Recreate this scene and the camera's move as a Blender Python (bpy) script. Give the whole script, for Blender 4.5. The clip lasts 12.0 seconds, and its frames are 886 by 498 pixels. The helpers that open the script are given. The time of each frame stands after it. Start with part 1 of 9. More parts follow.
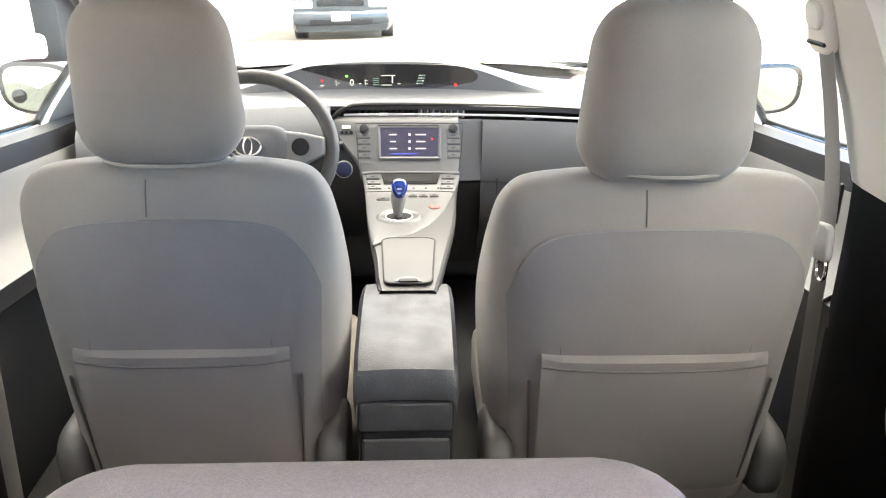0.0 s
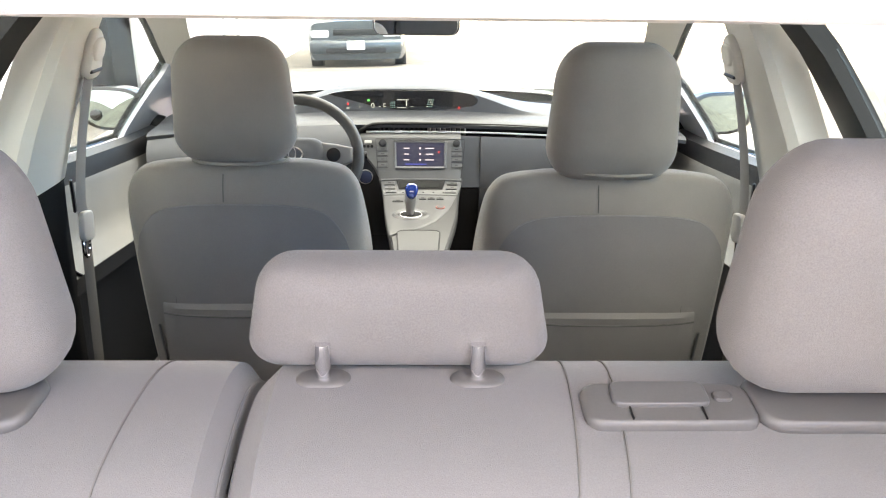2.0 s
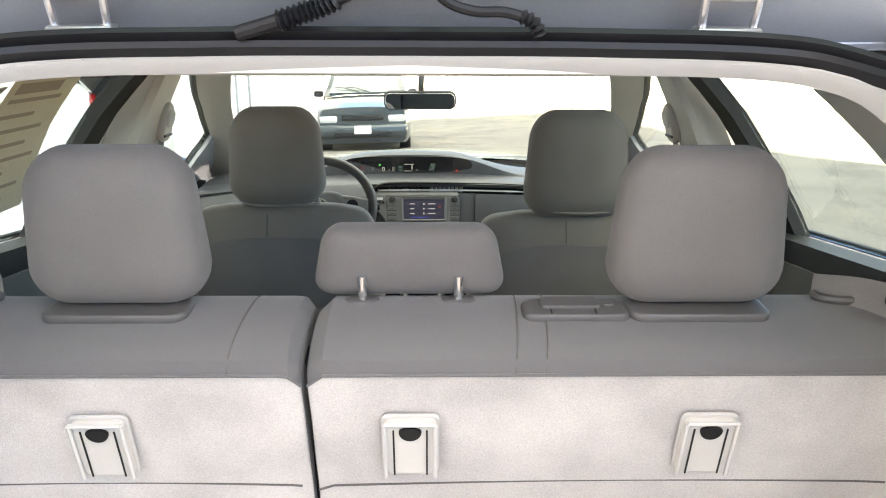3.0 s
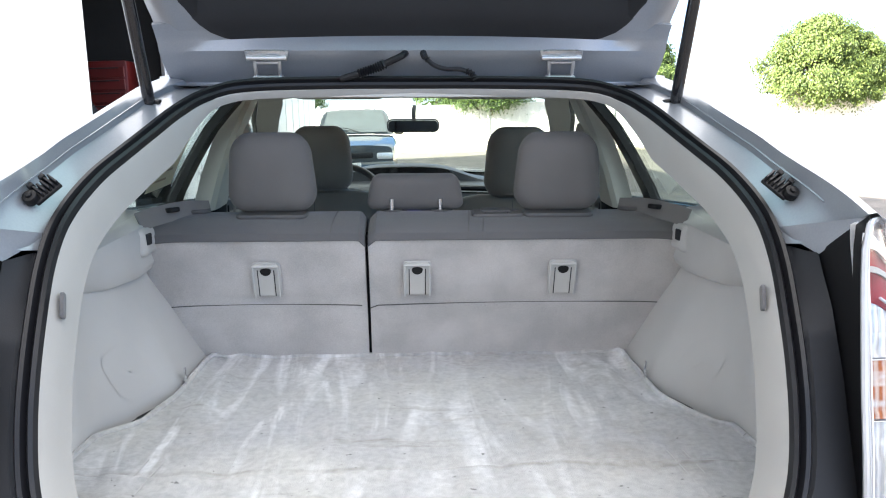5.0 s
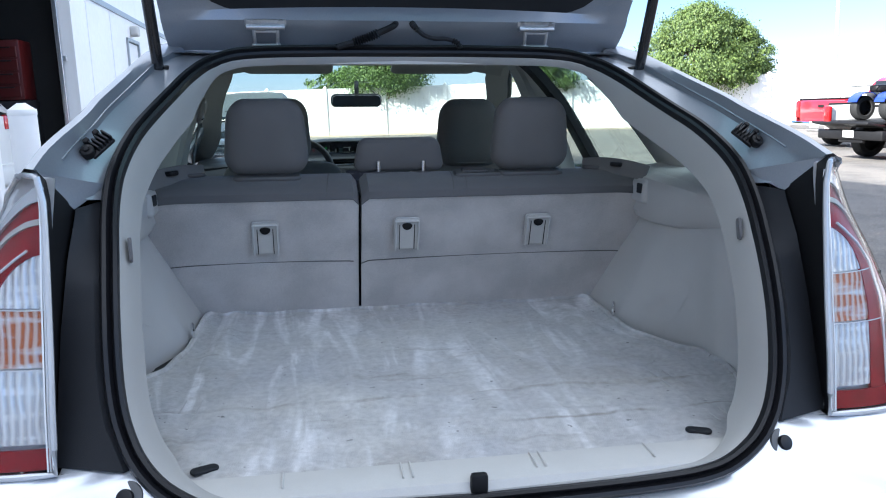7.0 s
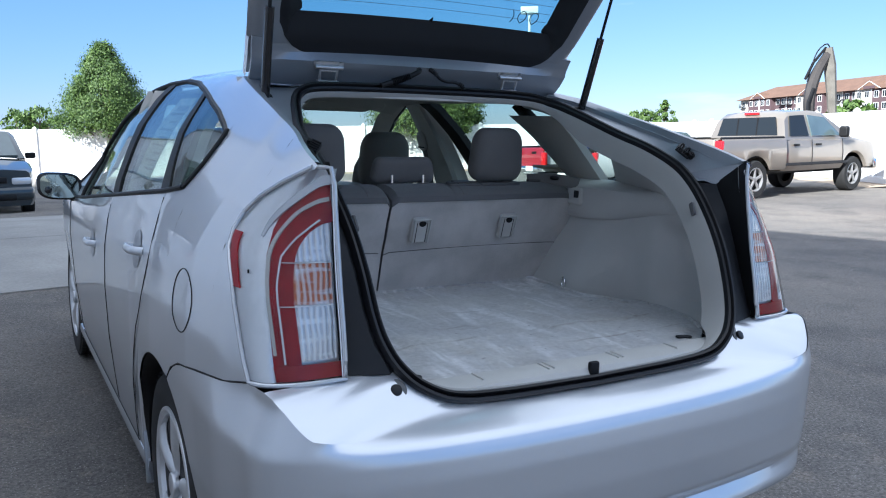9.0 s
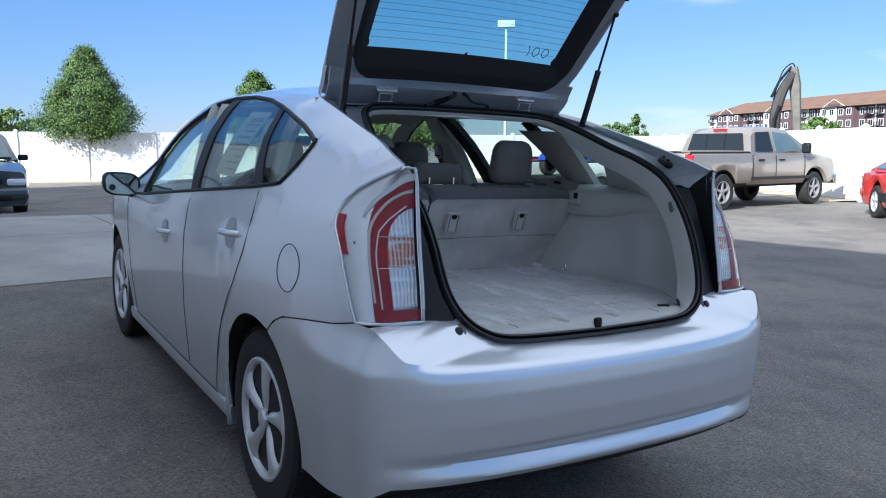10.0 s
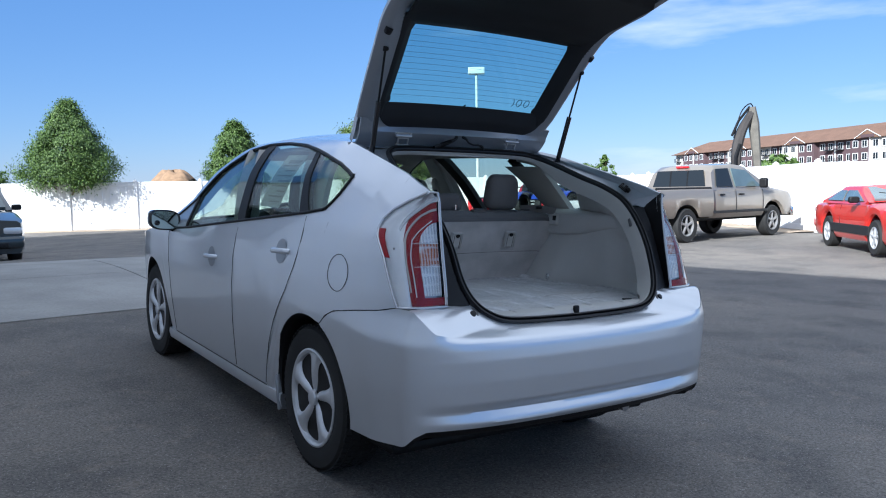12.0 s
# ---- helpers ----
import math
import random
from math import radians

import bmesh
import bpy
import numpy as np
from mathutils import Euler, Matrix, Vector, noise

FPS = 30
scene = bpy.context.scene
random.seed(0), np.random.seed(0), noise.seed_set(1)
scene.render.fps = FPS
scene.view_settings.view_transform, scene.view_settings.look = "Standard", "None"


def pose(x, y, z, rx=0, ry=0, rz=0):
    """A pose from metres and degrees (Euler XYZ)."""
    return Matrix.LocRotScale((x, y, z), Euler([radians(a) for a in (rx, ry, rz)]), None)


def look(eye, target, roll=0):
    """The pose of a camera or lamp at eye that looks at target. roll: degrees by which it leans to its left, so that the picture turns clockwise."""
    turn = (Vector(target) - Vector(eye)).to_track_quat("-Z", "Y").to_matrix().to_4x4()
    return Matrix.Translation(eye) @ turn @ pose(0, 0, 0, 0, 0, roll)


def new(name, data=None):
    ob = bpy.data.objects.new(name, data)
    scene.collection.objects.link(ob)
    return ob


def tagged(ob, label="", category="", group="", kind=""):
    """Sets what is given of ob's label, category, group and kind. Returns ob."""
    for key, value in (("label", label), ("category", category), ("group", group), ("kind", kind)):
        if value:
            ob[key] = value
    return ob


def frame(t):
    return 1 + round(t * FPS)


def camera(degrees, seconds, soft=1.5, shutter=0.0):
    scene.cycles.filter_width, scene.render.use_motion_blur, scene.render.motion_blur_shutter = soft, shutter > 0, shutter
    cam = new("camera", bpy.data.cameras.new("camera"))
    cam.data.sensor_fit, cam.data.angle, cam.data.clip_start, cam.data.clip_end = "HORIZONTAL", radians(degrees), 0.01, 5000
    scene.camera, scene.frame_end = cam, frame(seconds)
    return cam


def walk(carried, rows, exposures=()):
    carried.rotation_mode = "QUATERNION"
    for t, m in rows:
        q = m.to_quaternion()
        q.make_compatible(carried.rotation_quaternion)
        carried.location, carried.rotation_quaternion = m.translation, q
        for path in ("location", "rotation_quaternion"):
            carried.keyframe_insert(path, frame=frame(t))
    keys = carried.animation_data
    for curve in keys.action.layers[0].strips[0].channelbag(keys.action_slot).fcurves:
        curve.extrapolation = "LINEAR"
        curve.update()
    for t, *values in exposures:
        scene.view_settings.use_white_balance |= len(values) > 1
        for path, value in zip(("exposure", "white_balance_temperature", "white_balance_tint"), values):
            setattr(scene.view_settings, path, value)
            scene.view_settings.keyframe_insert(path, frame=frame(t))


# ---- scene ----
cam = camera(57.8, 12.0, 1.1)

# The car stands on a sloping apron: car space has x to its right, y ahead, z up from its wheels.
CAR_UP = Vector((-0.0254, 0.0389, 1.0)).normalized()
CARM = CAR_UP.rotation_difference(Vector((0, 0, 1))).to_matrix().to_4x4()
PATH = [
    (0, (0.014, 0.962, 1.369), (0.086, 2.811, 0.609), 0.5),
    (0.5, (0.018, 0.914, 1.383), (0.084, 2.751, 0.597), 0.4),
    (1, (0.018, 0.847, 1.398), (0.077, 2.681, 0.603), 0.4),
    (1.5, (0.021, 0.737, 1.417), (0.069, 2.583, 0.649), 0.4),
    (2, (0.018, 0.582, 1.429), (0.064, 2.455, 0.73), 0.7),
    (2.5, (0.013, 0.418, 1.427), (0.051, 2.327, 0.831), -0.5),
    (2.8, (0.015, 0.288, 1.433), (0.057, 2.214, 0.896), 0.4),
    (3, (0.023, 0.185, 1.428), (0.057, 2.121, 0.926), 0.2),
    (4.8, (-0.01, -0.728, 1.423), (0.06, 1.23, 1.022), -0.1),
    (5, (-0.005, -0.814, 1.422), (0.066, 1.144, 1.021), -0.1),
    (5.5, (-0.012, -0.952, 1.422), (0.057, 1.003, 1.004), -0.7),
    (6, (-0.045, -1.019, 1.409), (0.026, 0.931, 0.974), -0.2),
    (6.5, (-0.088, -1.04, 1.403), (0.04, 0.905, 0.955), 0.3),
    (7, (-0.248, -0.965, 1.384), (0.083, 0.958, 0.947), 0.0),
    (7.5, (-0.452, -0.942, 1.381), (0.105, 0.933, 0.965), -0.0),
    (7.7, (-0.535, -0.956, 1.383), (0.102, 0.896, 0.974), 0.3),
    (9.3, (-1.415, -1.401, 1.329), (-0.393, 0.291, 1.025), 1.9),
    (9.5, (-1.514, -1.497, 1.333), (-0.486, 0.192, 1.032), 2.2),
    (10, (-1.763, -1.702, 1.339), (-0.706, -0.029, 1.049), 2.6),
    (10.5, (-2.012, -1.884, 1.337), (-0.908, -0.24, 1.055), 2.4),
    (11, (-2.171, -2.077, 1.325), (-1.06, -0.436, 1.059), 2.6),
    (11.5, (-2.27, -2.211, 1.314), (-1.156, -0.566, 1.088), 2.3),
    (12, (-2.313, -2.276, 1.294), (-1.197, -0.626, 1.114), 1.4),
]
EXPOSURE = [(0.0, 5.75, 8800, 25), (1.2, 5.42, 8800, 25), (2.2, 5.04, 8700, 20), (3.0, 4.25, 8700, 15), (5.0, 3.18, 7200, 11), (6.0, 2.50, 6300, 9), (6.6, 2.29, 6050, 9), (7.5, 2.17, 5850, 9), (9.4, 1.42, 5700, 8), (12.0, 1.18, 5600, 8)]
walk(cam, [(t, CARM @ look(eye, target, roll)) for t, eye, target, roll in PATH], EXPOSURE)

# ---- world and sun ----
SUN_FROM = Vector((-13.0, -5.0, 7.6)).normalized()
world = bpy.data.worlds.new("world")
scene.world = world
world.use_nodes = True
wn, wl = world.node_tree.nodes, world.node_tree.links
wn.clear()
w_out = wn.new("ShaderNodeOutputWorld")
w_bg = wn.new("ShaderNodeBackground")
w_sky = wn.new("ShaderNodeTexSky")
w_sky.sky_type = "NISHITA"
w_sky.sun_disc = False
w_sky.sun_elevation = math.asin(SUN_FROM.z)
w_sky.sun_rotation = math.atan2(SUN_FROM.x, SUN_FROM.y)
w_sky.air_density, w_sky.dust_density, w_sky.ozone_density = 1.0, 0.1, 2.0
w_bg.inputs["Strength"].default_value = 0.10
# thin streaks of cloud over the blue
w_tc = wn.new("ShaderNodeTexCoord")
w_map = wn.new("ShaderNodeMapping")
w_map.inputs["Scale"].default_value = (1.6, 1.6, 9.0)
w_map.inputs["Rotation"].default_value = (0.05, 0.06, 0.4)
w_noise = wn.new("ShaderNodeTexNoise")
w_noise.inputs["Scale"].default_value = 1.7
w_noise.inputs["Detail"].default_value = 9.0
w_noise.inputs["Roughness"].default_value = 0.55
w_ramp = wn.new("ShaderNodeValToRGB")
w_ramp.color_ramp.elements[0].position = 0.50
w_ramp.color_ramp.elements[1].position = 0.80
w_mix = wn.new("ShaderNodeMix")
w_mix.data_type = "RGBA"
w_mix.inputs["B"].default_value = (4.5, 4.7, 5.1, 1)
wl.new(w_tc.outputs["Generated"], w_map.inputs["Vector"])
wl.new(w_map.outputs["Vector"], w_noise.inputs["Vector"])
w_sep, w_add = wn.new("ShaderNodeSeparateXYZ"), wn.new("ShaderNodeMath")
w_add.operation = "MULTIPLY_ADD"
w_add.inputs[1].default_value = 0.16
wl.new(w_tc.outputs["Generated"], w_sep.inputs["Vector"])
wl.new(w_sep.outputs["Z"], w_add.inputs[0])
wl.new(w_noise.outputs["Fac"], w_add.inputs[2])
# the streaks gather towards the east
w_east = wn.new("ShaderNodeMath")
w_east.operation = "MULTIPLY_ADD"
w_east.inputs[1].default_value = 0.25
wl.new(w_sep.outputs["X"], w_east.inputs[0])
w_less = wn.new("ShaderNodeMath")
w_less.operation = "SUBTRACT"
w_less.inputs[1].default_value = 0.27
wl.new(w_add.outputs["Value"], w_less.inputs[0])
wl.new(w_less.outputs["Value"], w_east.inputs[2])
# an unseen veil of high cloud, added over the upper sky to fill the shade
w_fill_veil, w_sum = wn.new("ShaderNodeMapRange"), wn.new("ShaderNodeMath")
w_fill_veil.interpolation_type = "SMOOTHSTEP"
w_fill_veil.inputs["From Min"].default_value, w_fill_veil.inputs["From Max"].default_value = 0.28, 0.62
w_fill_veil.inputs["To Min"].default_value, w_fill_veil.inputs["To Max"].default_value = 0.0, 0.50
wl.new(w_sep.outputs["Z"], w_fill_veil.inputs["Value"])
wl.new(w_east.outputs["Value"], w_sum.inputs[0])
wl.new(w_fill_veil.outputs["Result"], w_sum.inputs[1])
wl.new(w_sum.outputs["Value"], w_ramp.inputs["Fac"])
wl.new(w_ramp.outputs["Color"], w_mix.inputs["Factor"])
w_even = wn.new("ShaderNodeMix")
w_even.data_type = "RGBA"
w_even.inputs["Factor"].default_value = 0.72
w_even.inputs["B"].default_value = (0.33, 0.98, 2.50, 1)
wl.new(w_sky.outputs["Color"], w_even.inputs["A"])
wl.new(w_even.outputs["Result"], w_mix.inputs["A"])
wl.new(w_mix.outputs["Result"], w_bg.inputs["Color"])
wl.new(w_bg.outputs["Background"], w_out.inputs["Surface"])

sun_data = bpy.data.lights.new("sun", "SUN")
sun_data.energy, sun_data.angle, sun_data.color = 5.0, radians(0.53), (1.0, 0.95, 0.87)
sun = new("sun", sun_data)
sun.matrix_world = look(SUN_FROM * 40, (0, 0, 0))


# ---- materials ----
def node_material(name):
    m = bpy.data.materials.new(name)
    m.use_nodes = True
    return m, m.node_tree.nodes, m.node_tree.links, m.node_tree.nodes["Principled BSDF"]


def surface(name, colour, rough=0.6, metal=0.0, coat=0.0, grain=0.0, grain_size=40.0, mottle=0.0, mottle_size=4.0,
            bump=0.0, bump_size=200.0, spec=0.5, sheen=0.0, second=None, rough_vary=0.0, random_tint=0.0):
    """A painted, woven or moulded surface: its colour mottled at two scales, with fine relief."""
    m, n, l, p = node_material(name)
    p.inputs["Roughness"].default_value = rough
    p.inputs["Metallic"].default_value = metal
    p.inputs["Coat Weight"].default_value = coat
    p.inputs["Coat Roughness"].default_value = 0.04
    p.inputs["Specular IOR Level"].default_value = spec
    p.inputs["Sheen Weight"].default_value = sheen
    p.inputs["Sheen Roughness"].default_value = 0.5
    p.inputs["Base Color"].default_value = (*colour, 1)
    tc = n.new("ShaderNodeTexCoord")
    out = None
    if mottle or grain or second:
        big = n.new("ShaderNodeTexNoise")
        big.inputs["Scale"].default_value, big.inputs["Detail"].default_value = mottle_size, 5.0
        small = n.new("ShaderNodeTexNoise")
        small.inputs["Scale"].default_value, small.inputs["Detail"].default_value = grain_size, 3.0
        l.new(tc.outputs["Object"], big.inputs["Vector"])
        l.new(tc.outputs["Object"], small.inputs["Vector"])
        base = n.new("ShaderNodeMix")
        base.data_type = "RGBA"
        base.inputs["A"].default_value = (*colour, 1)
        base.inputs["B"].default_value = (*(second or tuple(c * (1 - mottle) for c in colour)), 1)
        ramp = n.new("ShaderNodeMapRange")
        ramp.inputs["From Min"].default_value, ramp.inputs["From Max"].default_value = 0.35, 0.65
        l.new(big.outputs["Fac"], ramp.inputs["Value"])
        l.new(ramp.outputs["Result"], base.inputs["Factor"])
        hsv = n.new("ShaderNodeHueSaturation")
        val = n.new("ShaderNodeMapRange")
        val.inputs["From Min"].default_value, val.inputs["From Max"].default_value = 0.25, 0.75
        val.inputs["To Min"].default_value, val.inputs["To Max"].default_value = 1 - grain, 1 + grain
        l.new(small.outputs["Fac"], val.inputs["Value"])
        l.new(val.outputs["Result"], hsv.inputs["Value"])
        l.new(base.outputs["Result"], hsv.inputs["Color"])
        out = hsv.outputs["Color"]
        if random_tint:
            info = n.new("ShaderNodeObjectInfo")
            rnd = n.new("ShaderNodeMapRange")
            rnd.inputs["To Min"].default_value, rnd.inputs["To Max"].default_value = 1 - random_tint, 1 + random_tint
            l.new(info.outputs["Random"], rnd.inputs["Value"])
            h2 = n.new("ShaderNodeHueSaturation")
            l.new(rnd.outputs["Result"], h2.inputs["Value"])
            l.new(out, h2.inputs["Color"])
            out = h2.outputs["Color"]
        l.new(out, p.inputs["Base Color"])
        if rough_vary:
            rv = n.new("ShaderNodeMapRange")
            rv.inputs["From Min"].default_value, rv.inputs["From Max"].default_value = 0.3, 0.7
            rv.inputs["To Min"].default_value, rv.inputs["To Max"].default_value = max(0.02, rough - rough_vary), min(1.0, rough + rough_vary)
            l.new(big.outputs["Fac"], rv.inputs["Value"])
            l.new(rv.outputs["Result"], p.inputs["Roughness"])
    if bump:
        t = n.new("ShaderNodeTexNoise")
        t.inputs["Scale"].default_value, t.inputs["Detail"].default_value = bump_size, 2.0
        l.new(tc.outputs["Object"], t.inputs["Vector"])
        b = n.new("ShaderNodeBump")
        b.inputs["Strength"].default_value, b.inputs["Distance"].default_value = bump, 0.002
        l.new(t.outputs["Fac"], b.inputs["Height"])
        l.new(b.outputs["Normal"], p.inputs["Normal"])
    return m


def glass(name, tint, gloss=1.0):
    """Window glass: tinted, clear, with a Fresnel gloss."""
    m, n, l, p = node_material(name)
    n.remove(p)
    out = n["Material Output"]
    tr, gl, mix, lw = n.new("ShaderNodeBsdfTransparent"), n.new("ShaderNodeBsdfGlossy"), n.new("ShaderNodeMixShader"), n.new("ShaderNodeLayerWeight")
    power, scale = n.new("ShaderNodeMath"), n.new("ShaderNodeMath")
    tr.inputs["Color"].default_value = (*tint, 1)
    gl.inputs["Roughness"].default_value = 0.01
    gl.inputs["Color"].default_value = (gloss, gloss, gloss, 1)
    lw.inputs["Blend"].default_value = 0.5
    power.operation, scale.operation = "POWER", "MULTIPLY_ADD"
    power.inputs[1].default_value = 4.5
    scale.inputs[1].default_value, scale.inputs[2].default_value = 0.65, 0.03
    l.new(lw.outputs["Facing"], power.inputs[0])
    l.new(power.outputs["Value"], scale.inputs[0])
    l.new(scale.outputs["Value"], mix.inputs["Fac"])
    l.new(tr.outputs["BSDF"], mix.inputs[1])
    l.new(gl.outputs["BSDF"], mix.inputs[2])
    l.new(mix.outputs["Shader"], out.inputs["Surface"])
    return m


def glowing(name, colour, strength):
    m, n, l, p = node_material(name)
    p.inputs["Base Color"].default_value = (0.01, 0.01, 0.01, 1)
    p.inputs["Emission Color"].default_value = (*colour, 1)
    p.inputs["Emission Strength"].default_value = strength
    return m


PAINT = surface("silver_paint", (0.68, 0.705, 0.745), 0.33, 0.64, coat=1.0, grain=0.03, grain_size=900, mottle=0.03, mottle_size=3)
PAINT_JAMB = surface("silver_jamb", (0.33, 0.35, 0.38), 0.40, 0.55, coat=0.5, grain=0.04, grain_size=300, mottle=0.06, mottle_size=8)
BLACK_GLOSS = surface("black_gloss", (0.012, 0.012, 0.014), 0.15, coat=0.6)
BLACK_PLASTIC = surface("black_plastic", (0.008, 0.008, 0.009), 0.5, grain=0.15, grain_size=600, mottle=0.15, mottle_size=9, bump=0.15, bump_size=900, spec=0.25)
PILLAR_BLACK = surface("black_pillar_plastic", (0.004, 0.004, 0.0045), 0.7, grain=0.15, grain_size=600, mottle=0.15, mottle_size=9, bump=0.15, bump_size=900, spec=0.1)
BLACK_TRIM = surface("dark_grey_trim", (0.017, 0.018, 0.021), 0.6, grain=0.1, grain_size=500, mottle=0.12, mottle_size=6, bump=0.15, bump_size=700, spec=0.3)
RUBBER = surface("rubber_seal", (0.008, 0.008, 0.010), 0.42, grain=0.1, grain_size=300, mottle=0.1, mottle_size=10, spec=0.35)
TYRE = surface("tyre_rubber", (0.013, 0.013, 0.013), 0.8, grain=0.2, grain_size=160, mottle=0.2, mottle_size=12, bump=0.2, bump_size=300)
ALLOY = surface("painted_wheel_cover", (0.70, 0.71, 0.73), 0.35, 0.6, coat=0.3, grain=0.04, grain_size=300, mottle=0.12, mottle_size=14)
CHROME = surface("chrome", (0.85, 0.85, 0.86), 0.08, 1.0)
STEEL = surface("plated_steel", (0.62, 0.62, 0.63), 0.3, 0.9, grain=0.08, grain_size=200, mottle=0.1, mottle_size=30)
FABRIC = surface("seat_fabric", (0.243, 0.215, 0.193), 0.95, grain=0.10, grain_size=900, mottle=0.10, mottle_size=7, bump=0.35, bump_size=1400, spec=0.2, sheen=0.25)
FABRIC_REAR = surface("rear_headrest_fabric", (0.150, 0.143, 0.138), 0.95, grain=0.12, grain_size=900, mottle=0.10, mottle_size=7, bump=0.35, bump_size=1400, spec=0.2, sheen=0.15)
FABRIC_BACK = surface("seat_back_knit", (0.118, 0.115, 0.118), 0.95, grain=0.10, grain_size=1000, mottle=0.07, mottle_size=5, bump=0.3, bump_size=1600, spec=0.2, sheen=0.2)
CARPET_BACK = surface("seat_back_carpet", (0.52, 0.495, 0.475), 0.98, grain=0.16, grain_size=500, mottle=0.22, mottle_size=9, bump=0.5, bump_size=900, spec=0.1, sheen=0.3)
KNIT_FRONT = surface("front_seat_knit", (0.192, 0.175, 0.170), 0.95, grain=0.12, grain_size=1000, mottle=0.10, mottle_size=5, bump=0.3, bump_size=1600, spec=0.2, sheen=0.2)
TRIM_GREY = surface("grey_moulded_trim", (0.50, 0.49, 0.475), 0.62, grain=0.06, grain_size=900, mottle=0.07, mottle_size=5, bump=0.25, bump_size=1100)
TRIM_BEIGE = surface("beige_pillar_trim", (0.55, 0.53, 0.49), 0.65, grain=0.04, grain_size=800, mottle=0.05, mottle_size=5, bump=0.2, bump_size=900)
HEADLINER = surface("headliner_cloth", (0.50, 0.48, 0.45), 0.95, grain=0.06, grain_size=900, mottle=0.05, mottle_size=4, bump=0.3, bump_size=1200)
DASH = surface("dashboard_vinyl", (0.034, 0.038, 0.046), 0.5, grain=0.1, grain_size=700, mottle=0.1, mottle_size=6, bump=0.35, bump_size=500)
DASH_MID = surface("grey_dash_vinyl", (0.102, 0.106, 0.115), 0.55, grain=0.1, grain_size=700, mottle=0.1, mottle_size=6, bump=0.35, bump_size=500, spec=0.3)
DOOR_INSERT = surface("door_insert_vinyl", (0.16, 0.158, 0.155), 0.55, grain=0.06, grain_size=600, mottle=0.08, mottle_size=6, bump=0.25, bump_size=600)
DASH_DARK = surface("dark_dash_vinyl", (0.010, 0.011, 0.014), 0.5, grain=0.1, grain_size=700, mottle=0.1, mottle_size=6, bump=0.35, bump_size=500)
SILVER_PLASTIC = surface("satin_silver_plastic", (0.108, 0.109, 0.112), 0.46, 0.25, grain=0.04, grain_size=500, mottle=0.05, mottle_size=10)
GREY_PLASTIC = surface("pale_grey_plastic", (0.50, 0.485, 0.455), 0.5, grain=0.04, grain_size=500, mottle=0.05, mottle_size=20, bump=0.1, bump_size=900)
SPOKE_SILVER = surface("spoke_silver", (0.20, 0.20, 0.198), 0.45, 0.2, grain=0.04, grain_size=500)
WINDOW = glass("window_glass", (0.80, 0.86, 0.83))
WINDOW_REAR = glass("privacy_glass", (0.72, 0.80, 0.78))
HATCH_GLASS = glass("hatch_glass", (0.62, 0.78, 0.80))
CLEAR = glass("clear_lens", (0.95, 0.955, 0.96), 0.45)
RED_LENS = surface("red_lens", (0.31, 0.003, 0.010), 0.35, grain=0.10, grain_size=120, mottle=0.25, mottle_size=30, spec=0.3)
REFLECTOR = surface("lamp_reflector", (0.80, 0.81, 0.82), 0.30, 0.45, grain=0.06, grain_size=60)
MIRROR = surface("mirror_glass", (0.85, 0.86, 0.87), 0.02, 1.0)
MIRROR_TINTED = surface("tinted_mirror_glass", (0.50, 0.60, 0.58), 0.02, 1.0)


# ---- geometry helpers ----
def finish(bm, smooth=True, angle=35):
    bmesh.ops.recalc_face_normals(bm, faces=bm.faces)
    for f in bm.faces:
        f.smooth = smooth
    if smooth:
        lim = radians(angle)
        for e in bm.edges:
            e.smooth = len(e.link_faces) != 2 or e.calc_face_angle(0) < lim
    return bm


def mesh_of(name, bm, *mats):
    me = bpy.data.meshes.new(name)
    bm.to_mesh(me)
    bm.free()
    for m in mats:
        me.materials.append(m)
    return me


def part(name, bm, material, parent=None, label="", smooth=True, angle=35, at=None):
    """Links a bmesh as one mesh object under a thing or a part."""
    finish(bm, smooth, angle)
    ob = new(name, mesh_of(name, bm, material))
    if parent is not None:
        ob.parent = parent
    if at is not None:
        ob.matrix_basis = at
    return tagged(ob, label)


def thing(name, label, category, group="", kind="", at=None):
    ob = new(name)
    ob.empty_display_size = 0.1
    if at is not None:
        ob.matrix_world = at
    return tagged(ob, label, category, group, kind)


def grid(rows, closed=False, cap=False):
    """A sheet through rows of points; closed joins each row's ends."""
    bm = bmesh.new()
    vs = [[bm.verts.new(p) for p in r] for r in rows]
    n = len(rows[0])
    for a, b in zip(vs, vs[1:]):
        for i in range(n if closed else n - 1):
            q = [a[i], a[(i + 1) % n], b[(i + 1) % n], b[i]]
            if len({tuple(round(c, 6) for c in v.co) for v in q}) == 4:
                bm.faces.new(q)
            else:
                u = []
                for v in q:
                    if all((v.co - w.co).length > 1e-6 for w in u):
                        u.append(v)
                if len(u) == 3:
                    bm.faces.new(u)
    if cap:
        for r in (vs[0], vs[-1]):
            c = bm.verts.new(sum((v.co for v in r), Vector()) / n)
            for i in range(n):
                bm.faces.new((r[i], r[(i + 1) % n], c))
    return bm


def thick(bm, depth):
    """Gives a sheet depth, towards the back of its faces."""
    bmesh.ops.recalc_face_normals(bm, faces=bm.faces)
    bmesh.ops.solidify(bm, geom=bm.faces[:] , thickness=depth)
    return bm


